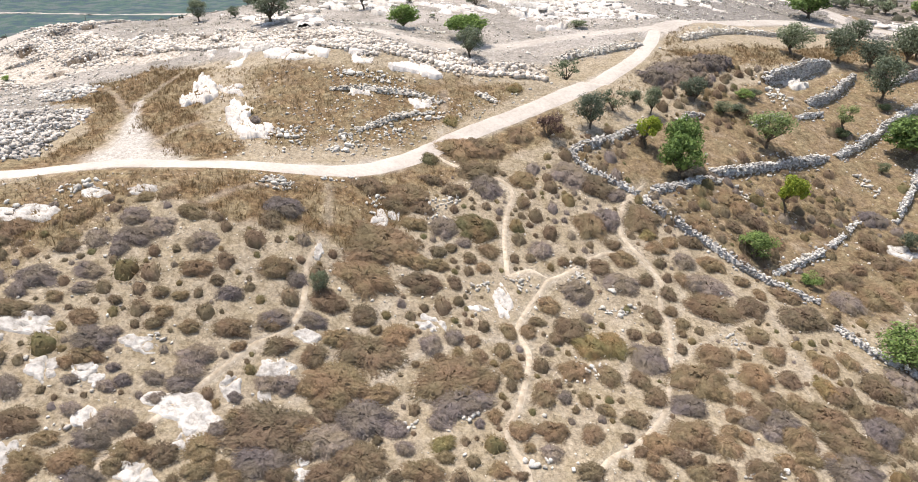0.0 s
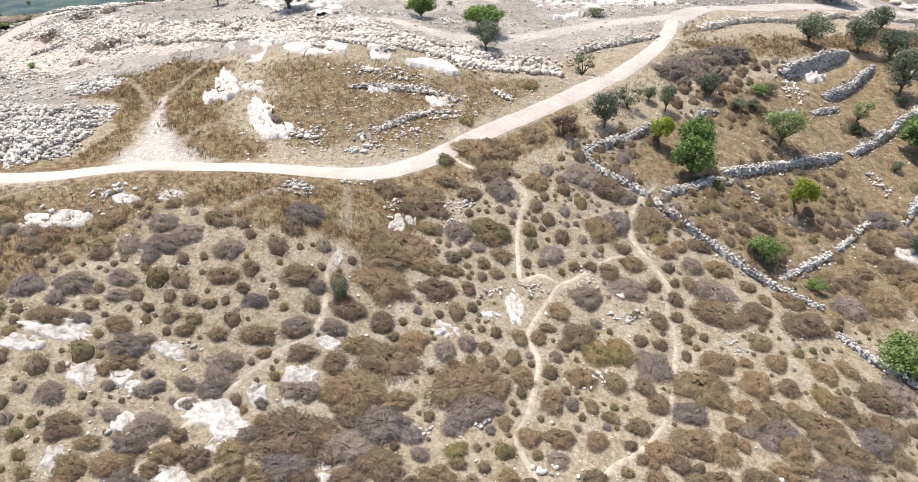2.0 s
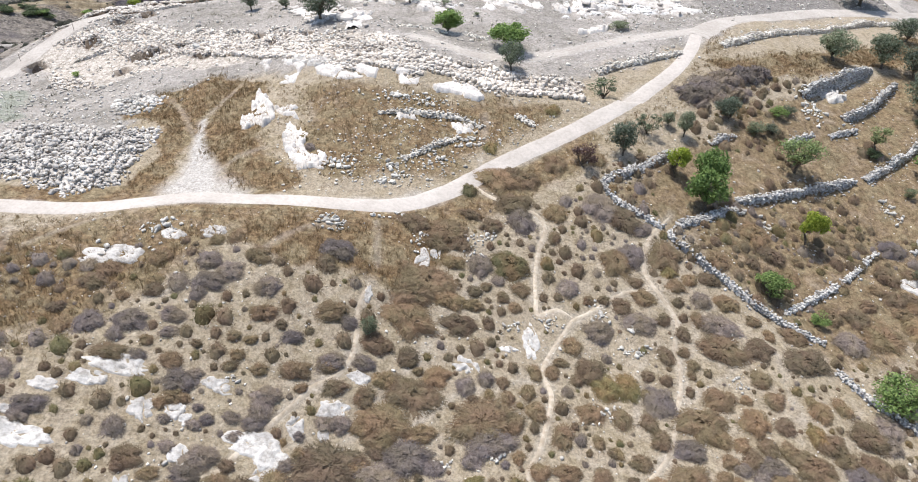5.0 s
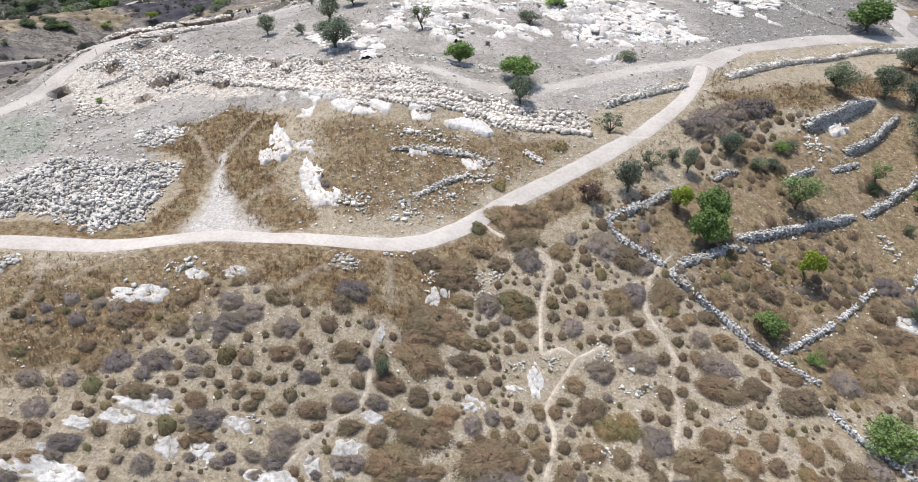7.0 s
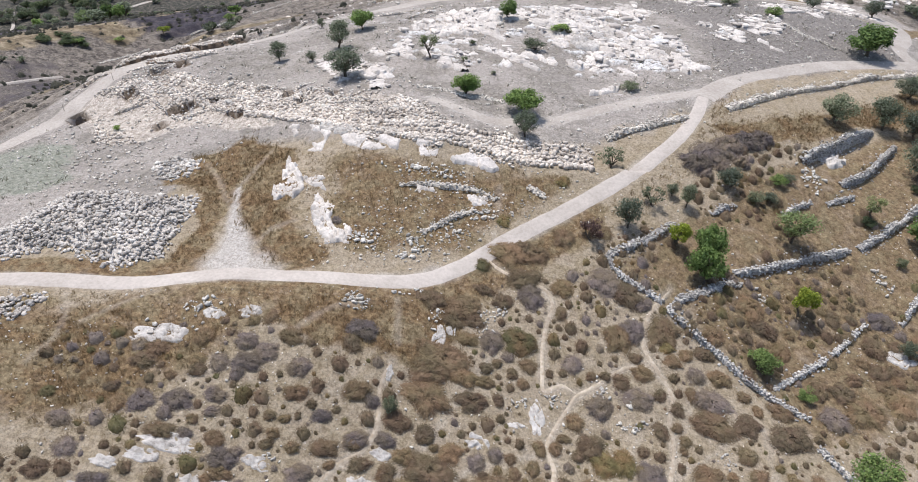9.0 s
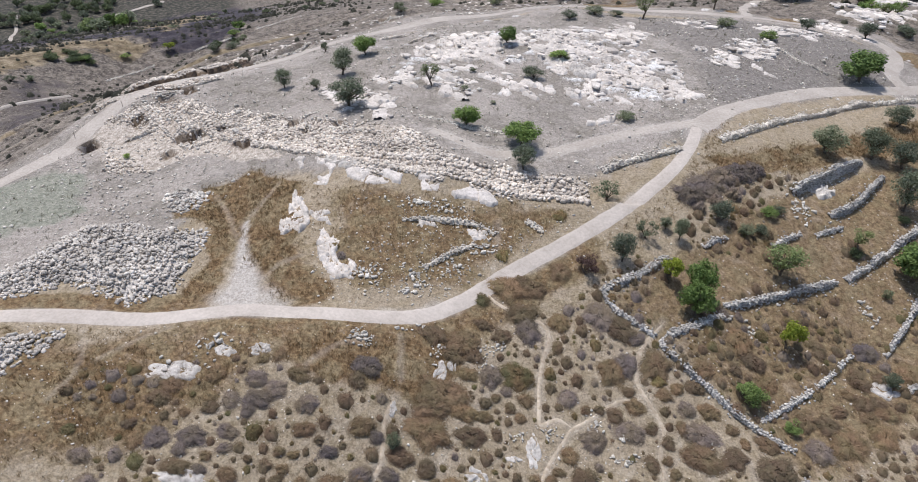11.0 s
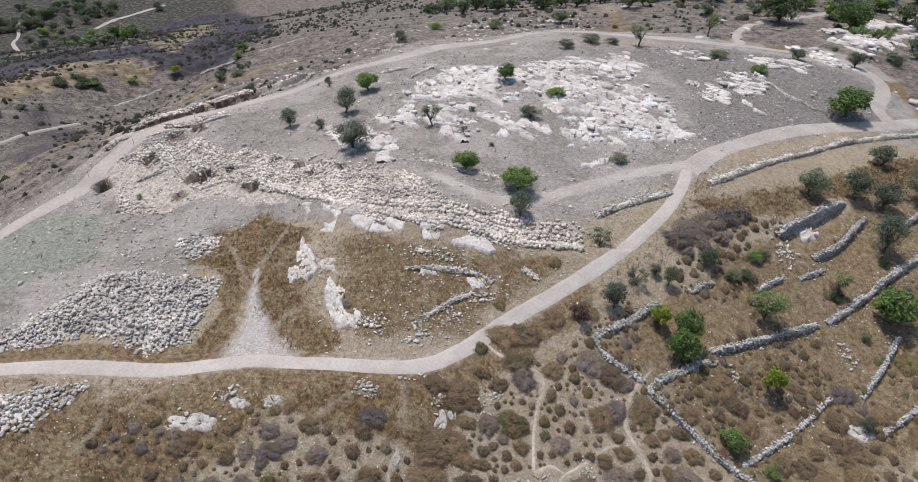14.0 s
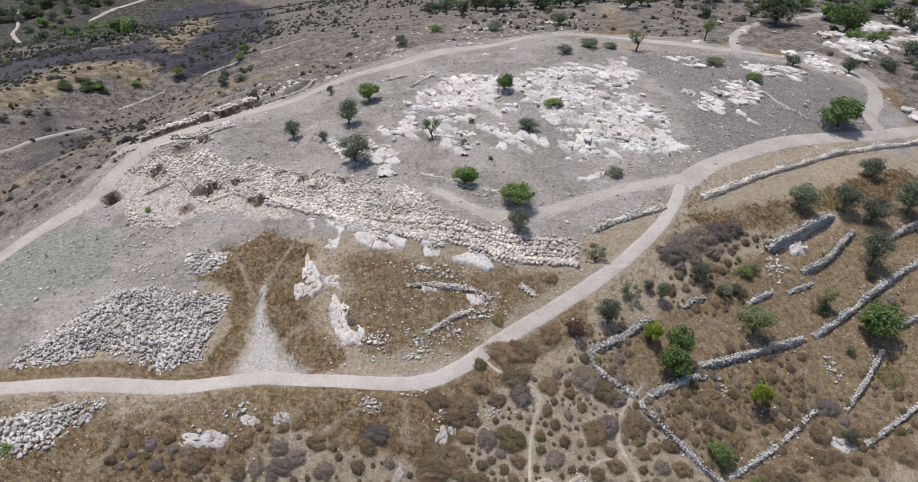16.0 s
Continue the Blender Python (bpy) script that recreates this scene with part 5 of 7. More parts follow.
def heap(h, poly, seed, mat, size, per, label):
    """A heap of cleared field stones, some of them as pieces of their own."""
    p = np.array(poly)
    mid = p.mean(0)
    ob = thing("stone_heap", (mid[0], mid[1], height(*mid)), label, "stone heap")
    base = np.array(ob.location)
    area = 0.5 * abs(np.dot(p[:, 0], np.roll(p[:, 1], 1)) - np.dot(p[:, 1], np.roll(p[:, 0], 1)))
    q = in_area(poly, int(area * per), 0.5, 0.35, seed)
    d, _, _ = near_line(q[:, 0], q[:, 1], list(poly) + [poly[0]])
    r = np.random.default_rng(seed)
    z = land(q[:, 0], q[:, 1]) + h * step(0, 3.5, d) * (0.7 + 0.5 * fbm(q[:, 0], q[:, 1], 4.0, seed)) + r.uniform(-0.1, 0.12, len(q))
    s = size * r.lognormal(0, 0.32, len(q)).clip(0.5, 2.0)
    piece("stone_fill", stones_mesh("stone_fill", np.column_stack([q, z]) - base, s, mat, 0.5, 0.8), ob)
    ob.children[0]["kind"] = "stuff"
    g = 0.5
    xs, ys = np.arange(p[:, 0].min() - 1, p[:, 0].max() + 1, g), np.arange(p[:, 1].min() - 1, p[:, 1].max() + 1, g)
    X, Y = np.meshgrid(xs, ys)
    x, y = X.ravel(), Y.ravel()
    d, _, _ = near_line(x, y, list(poly) + [poly[0]])
    ins = inside(x, y, poly, 0.5, 0.35)
    zz = land(x, y) - 0.36 + (h * step(0, 3.5, d) * (0.7 + 0.5 * fbm(x, y, 4.0, seed)) + 0.15) * ins
    i = np.arange(len(x)).reshape(X.shape)
    f = np.stack([i[:-1, :-1], i[:-1, 1:], i[1:, 1:], i[1:, :-1]], -1).reshape(-1, 4)
    f = f[(ins[f] > 0.1).any(1)]
    piece("heap_core", mesh_of("heap_core", np.column_stack([x, y, zz]) - base, f, mat, True), ob)
    for j in range(60):
        k = (j * 631) % len(q)
        piece("field_stone", CAPS[j % len(CAPS)], ob, tuple(np.array([q[k, 0], q[k, 1], z[k] + 0.1]) - base), (r.normal(0, 0.3), r.normal(0, 0.3), r.uniform(0, 6.28)), (s[k] * 1.5, s[k] * 1.2, s[k] * 1.1))
    return ob


for k, (h, poly) in enumerate(HEAPS):
    heap(h, poly, 300 + k, HEAP_STONE, 0.21, 9.0, "wide heap of pale cleared field stones beside the road" if k < 2 else "small spread of pale field stones")


# ---- the ruined town ----
def ruin_field():
    mid = (-25.0, 92.0)
    ob = thing("ruin_rubble", (mid[0], mid[1], height(*mid)), "excavated ancient wall band of tumbled limestone blocks", "ruin")
    base = np.array(ob.location)
    r = np.random.default_rng(11)
    q = in_area(RUIN, 15000, 1.0, 0.8, 12)
    keep = 0.5 + 1.3 * fbm(q[:, 0], q[:, 1], 5.0, 21) + 0.5 * step(6.0, 1.0, near_line(q[:, 0], q[:, 1], BANK)[0]) > r.random(len(q))
    keep &= inside(q[:, 0], q[:, 1], DIG_FLOOR, 0.8) < 0.3 + 0.6 * (r.random(len(q)) < 0.12)
    q = q[keep]
    z = land(q[:, 0], q[:, 1]) + r.uniform(0.0, 0.2, len(q))
    s = 0.2 * r.lognormal(0, 0.35, len(q)).clip(0.5, 2.2)
    part = piece("tumbled_blocks", stones_mesh("tumbled_blocks", np.column_stack([q, z]) - base, s, RUIN_STONE, 0.4, 0.8), ob)
    part["kind"] = "stuff"
    # courses that can still be followed along the bank
    for row in range(9):
        line = [(x - 0.35 * row, y + 0.72 * row - 1.4 + 0.35 * math.sin(1.7 * row + 0.2 * x)) for x, y in (BANK if row < 6 else BANK[:5])]
        c = resampled(line, 0.62)
        zz = land(c[:, 0], c[:, 1]) + 0.16 + r.uniform(-0.06, 0.1, len(c))
        keep = r.random(len(c)) < 0.85
        part = piece("block_course", stones_mesh("block_course", np.column_stack([c, zz])[keep] - base, r.uniform(0.3, 0.5, int(keep.sum())), RUIN_STONE, 0.9, 0.85, 0.12), ob)
    for j in range(150):
        k = (j * 37) % len(q)
        piece("fallen_block", CAPS[j % len(CAPS)], ob, tuple(np.array([q[k, 0], q[k, 1], z[k] + 0.12]) - base), (r.normal(0, 0.2), r.normal(0, 0.2), r.uniform(0, 6.28)), (s[k] * 1.6, s[k] * 1.3, s[k] * 1.2))


ruin_field()


# ---- trees ----
def cards(at, size, out, r, flat=0.35):
    """Leaf tufts: small bent quads at those places, turned roughly outwards."""
    n = len(at)
    nrm = out + r.normal(0, 0.7, (n, 3))
    nrm /= np.linalg.norm(nrm, axis=1)[:, None] + 1e-9
    a = np.cross(nrm, r.normal(0, 1, (n, 3)))
    a /= np.linalg.norm(a, axis=1)[:, None] + 1e-9
    b = np.cross(nrm, a)
    s = size[:, None]
    v = np.stack([at - a * s, at - b * s * 0.55 + nrm * s * flat, at + a * s, at + b * s * 0.55 + nrm * s * flat], 1).reshape(-1, 3)
    return v, np.arange(n * 4).reshape(-1, 4)


def tube(points, radii, sides=6):
    p = np.array(points, float)
    d = np.gradient(p, axis=0)
    vs = []
    for k in range(len(p)):
        t = d[k] / (np.linalg.norm(d[k]) + 1e-9)
        u = np.cross(t, (0.3, 0.9, 0.2))
        u /= np.linalg.norm(u)
        w = np.cross(t, u)
        for j in range(sides):
            a = 6.28318 * j / sides
            vs.append(p[k] + radii[k] * (math.cos(a) * u + math.sin(a) * w))
    f = []
    for k in range(len(p) - 1):
        for j in range(sides):
            f.append((k * sides + j, k * sides + (j + 1) % sides, (k + 1) * sides + (j + 1) % sides, (k + 1) * sides + j))
    return np.array(vs), np.array(f)


def tree_meshes(kind, seed, far=False):
    """Trunk with limbs, and crown, of a tree one metre high and one wide."""
    r = np.random.default_rng(seed)
    low = {"olive": 0.16, "green": 0.16, "light": 0.22, "lime": 0.28, "dark": 0.08, "sparse": 0.25, "shrub": 0.02, "shrubg": 0.02, "burgundy": 0.02, "cactus": 0.02}[kind]
    lumps = {"olive": 20, "green": 20, "light": 16, "lime": 13, "dark": 20, "sparse": 9, "shrub": 14, "shrubg": 16, "burgundy": 10, "cactus": 9}[kind]
    leaves = {"sparse": 90, "light": 110, "cactus": 60, "olive": 120}.get(kind, 150)
    leaves = 26 if far else leaves
    lean = r.normal(0, 0.05, 2)
    tv, tf, base = [], [], 0

    def add(points, radii):
        nonlocal base
        v, f = tube(points, radii)
        tv.append(v)
        tf.append(f + base)
        base += len(v)

    fork = np.array([lean[0], lean[1], max(low, 0.08)])
    add([(0, 0, -0.08), (lean[0] * 0.3, lean[1] * 0.3, fork[2] * 0.5), fork], [0.045, 0.035, 0.028])
    cv, cn, cs = [], [], []
    centre_z = (low + 1) / 2
    for k in range(lumps):
        u = r.normal(0, 1, 3)
        u /= np.linalg.norm(u)
        rad = r.uniform(0.35, 1.0) ** 0.5
        c = np.array([u[0] * 0.36 * rad, u[1] * 0.36 * rad, centre_z + u[2] * (1 - low) * 0.33 * rad])
        size = r.uniform(0.13, 0.22) * (0.8 if kind in ("sparse", "cactus") else 1.0)
        mid = (fork + c) / 2 + r.normal(0, 0.03, 3)
        add([fork, mid, c], [0.018, 0.011, 0.005])
        w = r.normal(0, 1, (leaves, 3))
        w /= np.linalg.norm(w, axis=1)[:, None]
        dist = r.uniform(0.25, 1.15, leaves) ** 0.6
        cv.append(c + w * (dist * size)[:, None] * (1, 1, 0.85))
        cn.append(w * 0.8 + np.array([0, 0, 0.5]))
        cs.append(np.full(leaves, (0.036 if kind in ("green", "lime", "cactus") else 0.028) * (2.0 if far else 1.0)) * r.uniform(0.6, 1.3, leaves))
    v, f = cards(np.vstack(cv), np.concatenate(cs), np.vstack(cn), r)
    v[:, 2] = np.maximum(v[:, 2], 0.005)
    trunk = mesh_of("trunk", np.vstack(tv), np.vstack(tf), BARK, True)
    return trunk, mesh_of("crown", v, f, LEAF[kind])


TREE_STOCK = {}
TREE_WORDS = {
    "olive": ("olive_tree", "grey-green olive tree with a short trunk on dry ground", "tree"), "green": ("fig_tree", "leafy bright green tree on dry stony ground", "tree"),
    "light": ("almond_tree", "pale green almond tree with a thin open crown", "tree"), "lime": ("young_tree", "small yellow-green tree in a dry terrace", "tree"),
    "dark": ("dark_tree", "dark green broad tree casting black shade", "tree"), "sparse": ("thin_tree", "sparse thin-leaved tree with bare limbs", "tree"),
    "shrub": ("evergreen_bush", "rounded grey-green evergreen bush on bare soil", "bush"), "shrubg": ("green_bush", "dense fresh green bush among dry thorns", "bush"),
    "burgundy": ("dead_bush", "tall dark withered bush beside the road", "bush"), "cactus": ("cactus_clump", "sprawling grey-green cactus clump on the bank", "cactus"),
}


def tree(kind, x, y, h, w, k, far=False):
    stock = TREE_STOCK.setdefault((kind, far), [])
    if len(stock) < (4 if kind == "olive" else 3):
        stock.append(tree_meshes(kind, 500 + 31 * len(stock) + len(kind) * 7 + ord(kind[0]), far))
    trunk, crown = stock[k % len(stock)]
    name, label, category = TREE_WORDS[kind]
    ob = thing(name, (x, y, height(x, y) - 0.03), label, category, "trees on the hill", k * 2.4)
    piece("trunk", trunk, ob, size=(w, w, h))
    piece("crown", crown, ob, size=(w, w, h))
    return ob


HILL_TREES = [
    ("olive", -42.9, 118.8, 3.8, 3.8), ("shrub", -36.3, 116.5, 2.0, 2.2), ("olive", -32.9, 123.1, 5.4, 5.2), ("olive", -28.3, 108.3, 5.2, 7.2), ("green", -30.5, 133.5, 4.2, 5.0),
    ("shrub", -40.7, 140.0, 2.4, 2.2), ("green", -2.3, 137.6, 3.8, 4.2), ("sparse", -15.2, 116.9, 4.4, 4.8), ("shrub", 2.7, 122.6, 2.6, 4.4), ("green", -7.8, 101.6, 3.7, 4.6),
    ("green", 1.0, 97.6, 4.0, 6.0), ("olive", 1.5, 91.6, 4.2, 4.3), ("green", 67.8, 139.3, 6.2, 10.5), ("shrubg", 7.8, 133.1, 1.6, 4.5), ("shrub", 18.2, 109.2, 1.4, 4.0),
    ("shrub", 12.0, 174.8, 2.6, 4.4), ("shrub", 18.6, 181.5, 2.4, 6.0), ("shrub", 24.3, 183.2, 1.8, 4.4), ("sparse", 30.9, 181.3, 6.4, 6.6), ("sparse", 50.1, 189.1, 6.6, 6.3),
]
FAR_TREES = [
    ("dark", 78.2, 219.7, 9.0, 14.5), ("green", 97.2, 214, 8.5, 12.5), ("olive", 83.7, 175.4, 4.4, 5.3), ("olive", 67.8, 171.7, 2.8, 5.3), ("shrubg", 53.7, 154.3, 2.4, 4.7),
    ("shrub", 47.2, 165.0, 2.2, 5.6), ("shrub", -31.2, 179.2, 3.0, 4.6), ("shrub", -7.3, 206, 3.2, 5.6), ("shrubg", -25.0, 203, 2.2, 6.3), ("olive", 12.2, 213, 4.4, 6.9),
    ("shrub", -75.6, 163.2, 2.6, 3.3), ("shrub", -71.8, 166.1, 1.8, 4.3), ("shrubg", -85.0, 199, 2.2, 3.9),
]
TERRACE_TREES = [
    ("olive", 50.3, 106.3, 5.0, 6.4), ("olive", 58.9, 108.5, 5.6, 5.9), ("olive", 63.4, 107.1, 5.0, 6.0), ("olive", 60.4, 97.6, 7.0, 6.3), ("olive", 67.6, 120.3, 4.4, 5.4),
    ("olive", 70.8, 110.7, 6.8, 7.5), ("green", 24.0, 70.7, 5.4, 4.8), ("green", 24.9, 73.6, 6.0, 4.2), ("lime", 21.0, 74.6, 4.0, 3.4), ("light", 37.2, 80.3, 5.0, 6.0), ("lime", 35.8, 69.5, 4.8, 3.9),
    ("green", 57.4, 84.6, 5.8, 7.4), ("olive", 30.0, 87.3, 3.4, 3.9), ("olive", 23.3, 82.2, 3.6, 2.6), ("olive", 14.9, 76.3, 4.6, 4.0), ("burgundy", 10.0, 73.1, 3.2, 3.6),
    ("shrubg", 28.9, 60.0, 3.2, 4.3), ("sparse", 50.5, 87.8, 4.2, 4.0), ("cactus", 13.5, 87.9, 3.6, 4.3), ("cactus", 18.5, 81.1, 3.4, 3.6), ("shrub", 48.8, 67.2, 2.4, 2.9),
    ("shrubg", 37.9, 48.6, 3.6, 6.0), ("shrub", -10.8, 46.8, 1.8, 1.9), ("shrubg", 33.8, 58.0, 1.4, 2.5),
]
HEDGES = [
    ("shrub", 33.5, 85.8, 1.8, 3.0), ("shrub", 35.8, 86.6, 1.6, 2.6), ("shrubg", 37.6, 90.2, 1.5, 3.0), ("shrub", 39.2, 91.0, 1.4, 2.4), ("olive", 21.5, 83.5, 2.0, 2.0),
    ("dark", 49.8, 86.6, 1.4, 2.6), ("shrub", 52.6, 80.8, 1.6, 1.8), ("shrubg", -55.6, 45.4, 0.8, 2.4), ("shrub", 62, 90.0, 1.2, 1.8), ("dark", 59.5, 94.8, 1.2, 2.2), ("olive", 76, 116, 5.2, 6.4),
    ("shrub", 9.3, 133.6, 1.3, 1.6), ("shrub", -9.2, 115.4, 1.0, 1.6), ("shrub", -4.0, 110.5, 0.7, 1.2), ("shrub", -8.4, 124, 0.9, 1.6), ("shrubg", -64.2, 98.4, 0.8, 1.6), ("olive", 74.5, 104, 5.0, 5.5),
]
for k, row in enumerate(HEDGES + HILL_TREES + FAR_TREES + TERRACE_TREES):
    tree(*row, k)



# ---- thorn bushes ----
DOMES = {}
for level in (1, 2, 3):
    bm = bmesh.new()
    bmesh.ops.create_icosphere(bm, subdivisions=level, radius=1.0)
    bmesh.ops.delete(bm, geom=[v for v in bm.verts if v.co.z < -0.3], context="VERTS")
    bm.verts.index_update()
    DOMES[level] = (np.array([v.co[:] for v in bm.verts]), np.array([[v.index for v in f.verts] for f in bm.faces]))
    bm.free()


def spikes(at, out, length, width, r):
    """Twigs: slim triangles that stand out from those places."""
    n = len(at)
    out = out + r.normal(0, 0.7, (n, 3))
    out /= np.linalg.norm(out, axis=1)[:, None] + 1e-9
    side = np.cross(out, r.normal(0, 1, (n, 3)))
    side /= np.linalg.norm(side, axis=1)[:, None] + 1e-9
    v = np.stack([at - side * width[:, None], at + side * width[:, None], at + out * length[:, None]], 1).reshape(-1, 3)
    return v, np.arange(n * 3).reshape(-1, 3)


def cushion(seed, twigs=900, lumps=8, grow=1.0, rings=9, segs=30, fringe=0.12):
    """A dry thorn cushion, one metre wide and high: a rounded, lumpy mat of twigs with a frayed outline."""
    r = np.random.default_rng(seed)
    a = np.arange(segs) * 6.28318 / segs
    edge = 0.47 * (1 + fringe * vnoise(np.cos(a) * 1.2 + seed, np.sin(a) * 1.2, 0.7, seed) + 0.09 * vnoise(np.cos(a) * 4 + seed, np.sin(a) * 4, 0.7, seed + 1))
    rho = np.linspace(0.0, 1.0, rings) ** 0.75
    x, y = (rho[:, None] * edge[None] * np.cos(a)[None]).ravel(), (rho[:, None] * edge[None] * np.sin(a)[None]).ravel()
    b = np.arange(lumps) * 2.4 + r.uniform(0, 6.28)
    far = 0.40 * np.sqrt((np.arange(lumps) + 0.3) / lumps) if lumps > 1 else np.zeros(1)
    cx, cy = far * np.cos(b) + r.normal(0, 0.03, lumps), far * np.sin(b) + r.normal(0, 0.03, lumps)
    reach = r.uniform(0.42, 0.6, lumps) / math.sqrt(lumps) * (1.15 if lumps > 1 else 1.1)
    tall = r.uniform(0.72, 1.08, lumps)

    def top(u, v, s):
        swell = np.max(tall[None] * np.sqrt(np.clip(1 - ((u[:, None] - cx[None]) ** 2 + (v[:, None] - cy[None]) ** 2) / reach[None] ** 2, 0, 1)), axis=1)
        return (1 - np.minimum(s, 1.0) ** 3.0) ** 0.6 * (0.30 + 0.68 * swell)

    s0 = np.repeat(rho, segs)
    z = 0.86 * top(x, y, s0) + 0.09 * r.standard_normal(len(x)) * (s0 < 0.97)
    z = np.where(s0 > 0.99, -0.12, np.maximum(z, 0.02))
    x, y = x * 0.88 + 0.012 * r.standard_normal(len(x)), y * 0.88 + 0.012 * r.standard_normal(len(x))
    i = np.arange(rings * segs).reshape(rings, segs)
    nxt = np.roll(i, -1, 1)
    f = np.stack([i[:-1], i[1:], nxt[1:], nxt[:-1]], -1).reshape(-1, 4)
    f = np.vstack([f[:, [0, 1, 2]], f[:, [0, 2, 3]]])
    s1 = np.sqrt(r.uniform(0.0, 1.0, twigs)) * r.uniform(0.92, 1.12, twigs)
    k = r.integers(0, segs, twigs)
    u, v = s1 * edge[k] * np.cos(a[k]), s1 * edge[k] * np.sin(a[k])
    at = np.column_stack([u, v, top(u, v, s1) * r.uniform(0.72, 1.0, twigs)])
    out = np.column_stack([np.cos(a[k]) * s1 ** 2, np.sin(a[k]) * s1 ** 2, 0.9 - 0.5 * s1])
    tv, tf = spikes(at, out * 1.1, r.uniform(0.06, 0.17, twigs) * grow, r.uniform(0.006, 0.014, twigs) * grow, r)
    tv[:, 2] = np.maximum(tv[:, 2], -0.02)
    return np.vstack([np.column_stack([x, y, z]), tv]), np.vstack([f, tf + len(x)])


def thorn_mesh(kind, seed, wide=False):
    v, f = cushion(seed, 3200, 9 + seed % 5, 0.62, 12, 48, 0.4) if wide else cushion(seed, 1400, 2 + seed % 4, 0.95, 9, 30, 0.3)
    return mesh_of("thorn_bush", v, f, THORN[kind])


THORN_STOCK = {kind: [thorn_mesh(kind, 900 + 13 * j + len(kind)) for j in range(7)] for kind in THORN}
WIDE_STOCK = {kind: [thorn_mesh(kind, 1900 + 13 * j + len(kind), True) for j in range(5)] for kind in THORN}
THORN_WORDS = {"brown": "low brown cushion of dry thorny burnet on pale soil", "grey": "grey withered thorn cushion on pale soil", "olive": "dull olive-brown thorn cushion on pale soil"}
GREY_BANK = [(26.0, 90.6, 5.0, 3.4), (28.6, 93.0, 5.2, 3.6), (31.2, 95.4, 5.2, 3.6), (34.0, 97.0, 4.8, 3.4), (36.6, 98.2, 4.0, 3.0), (29.6, 90.6, 2.6, 2.2), (32.6, 92.6, 2.4, 2.0), (26.9, 88.4, 2.0, 1.8)]


def fall(x, y, reach=0.8):
    """How steeply the ground climbs towards x and towards y."""
    x, y = np.asarray(x, float), np.asarray(y, float)
    return (land(x + reach, y) - land(x - reach, y)) / (2 * reach), (land(x, y + reach) - land(x, y - reach)) / (2 * reach)


def lie(ob, x, y, z, a, b, turn, size):
    """Set a thing on the slope, leaning with it."""
    up = Vector((-a, -b, 1.0)).normalized()
    tilt = Vector((0, 0, 1)).rotation_difference(up).to_matrix().to_4x4()
    ob.matrix_basis = Matrix.Translation((x, y, z - 0.08)) @ tilt @ Matrix.Rotation(turn, 4, "Z") @ Matrix.Diagonal((*size, 1))


THORN_PLACES = [(x, y, max(w, d)) for x, y, w, d in BROWN_THORNS + GREY_THORNS + OLIVE_THORNS]
k = 0
for kind, places in (("brown", BROWN_THORNS), ("grey", GREY_THORNS + GREY_BANK), ("olive", OLIVE_THORNS)):
    spots = np.array(places)
    spot_z, (spot_a, spot_b) = land(spots[:, 0], spots[:, 1]), fall(spots[:, 0], spots[:, 1], 1.0)
    for j, (x, y, w, d) in enumerate(places):
        ob = new("thorn_bush", WIDE_STOCK[kind][k % 5] if w > 2.3 else THORN_STOCK[kind][k % 7])
        lie(ob, x, y, float(spot_z[j]), float(spot_a[j]), float(spot_b[j]), 0.35 * math.sin(k * 2.3) + (3.14159 if k % 2 else 0), (1.07 * w, 1.07 * max(min(1.15 * d, 1.2 * w), 0.68 * w), min(0.16 * (w + d) * 0.5 + 0.34, 0.95) if (x, y, w, d) not in GREY_BANK else 1.4))
        tagged(ob, THORN_WORDS[kind], "thorn bush", "thorn bushes")
        k += 1


def many(name, places, sizes, makers, material, label, category, sink=0.03, flat=1.0, joined=None):
    """Many small things that nobody would count, as one mesh."""
    vs, fs, base = [], [], 0
    r = np.random.default_rng(len(places))
    z = land(places[:, 0], places[:, 1]) - sink
    turn = r.uniform(0, 6.283, len(places))
    slope_x, slope_y = fall(places[:, 0], places[:, 1])
    which = r.integers(0, len(makers), len(places))
    for j, (bv, bf) in enumerate(makers):
        m = which == j
        n = int(m.sum())
        if not n:
            continue
        c, s = np.cos(turn[m])[:, None], np.sin(turn[m])[:, None]
        w = sizes[m][:, None]
        x, y = bv[None, :, 0] * w, bv[None, :, 1] * w
        x, y = x * c - y * s, x * s + y * c
        up = bv[None, :, 2] * w * flat + z[m][:, None] + x * slope_x[m][:, None] + y * slope_y[m][:, None]
        v = np.stack([x + places[m, 0][:, None], y + places[m, 1][:, None], up], -1)
        vs.append(v.reshape(-1, 3))
        fs.append((np.asarray(bf)[None] + (np.arange(n) * len(bv))[:, None, None] + base).reshape(-1, np.asarray(bf).shape[1]))
        base += n * len(bv)
    return tagged(new(name, mesh_of(name, np.vstack(vs), np.vstack(fs), material)), label, category, kind="stuff")


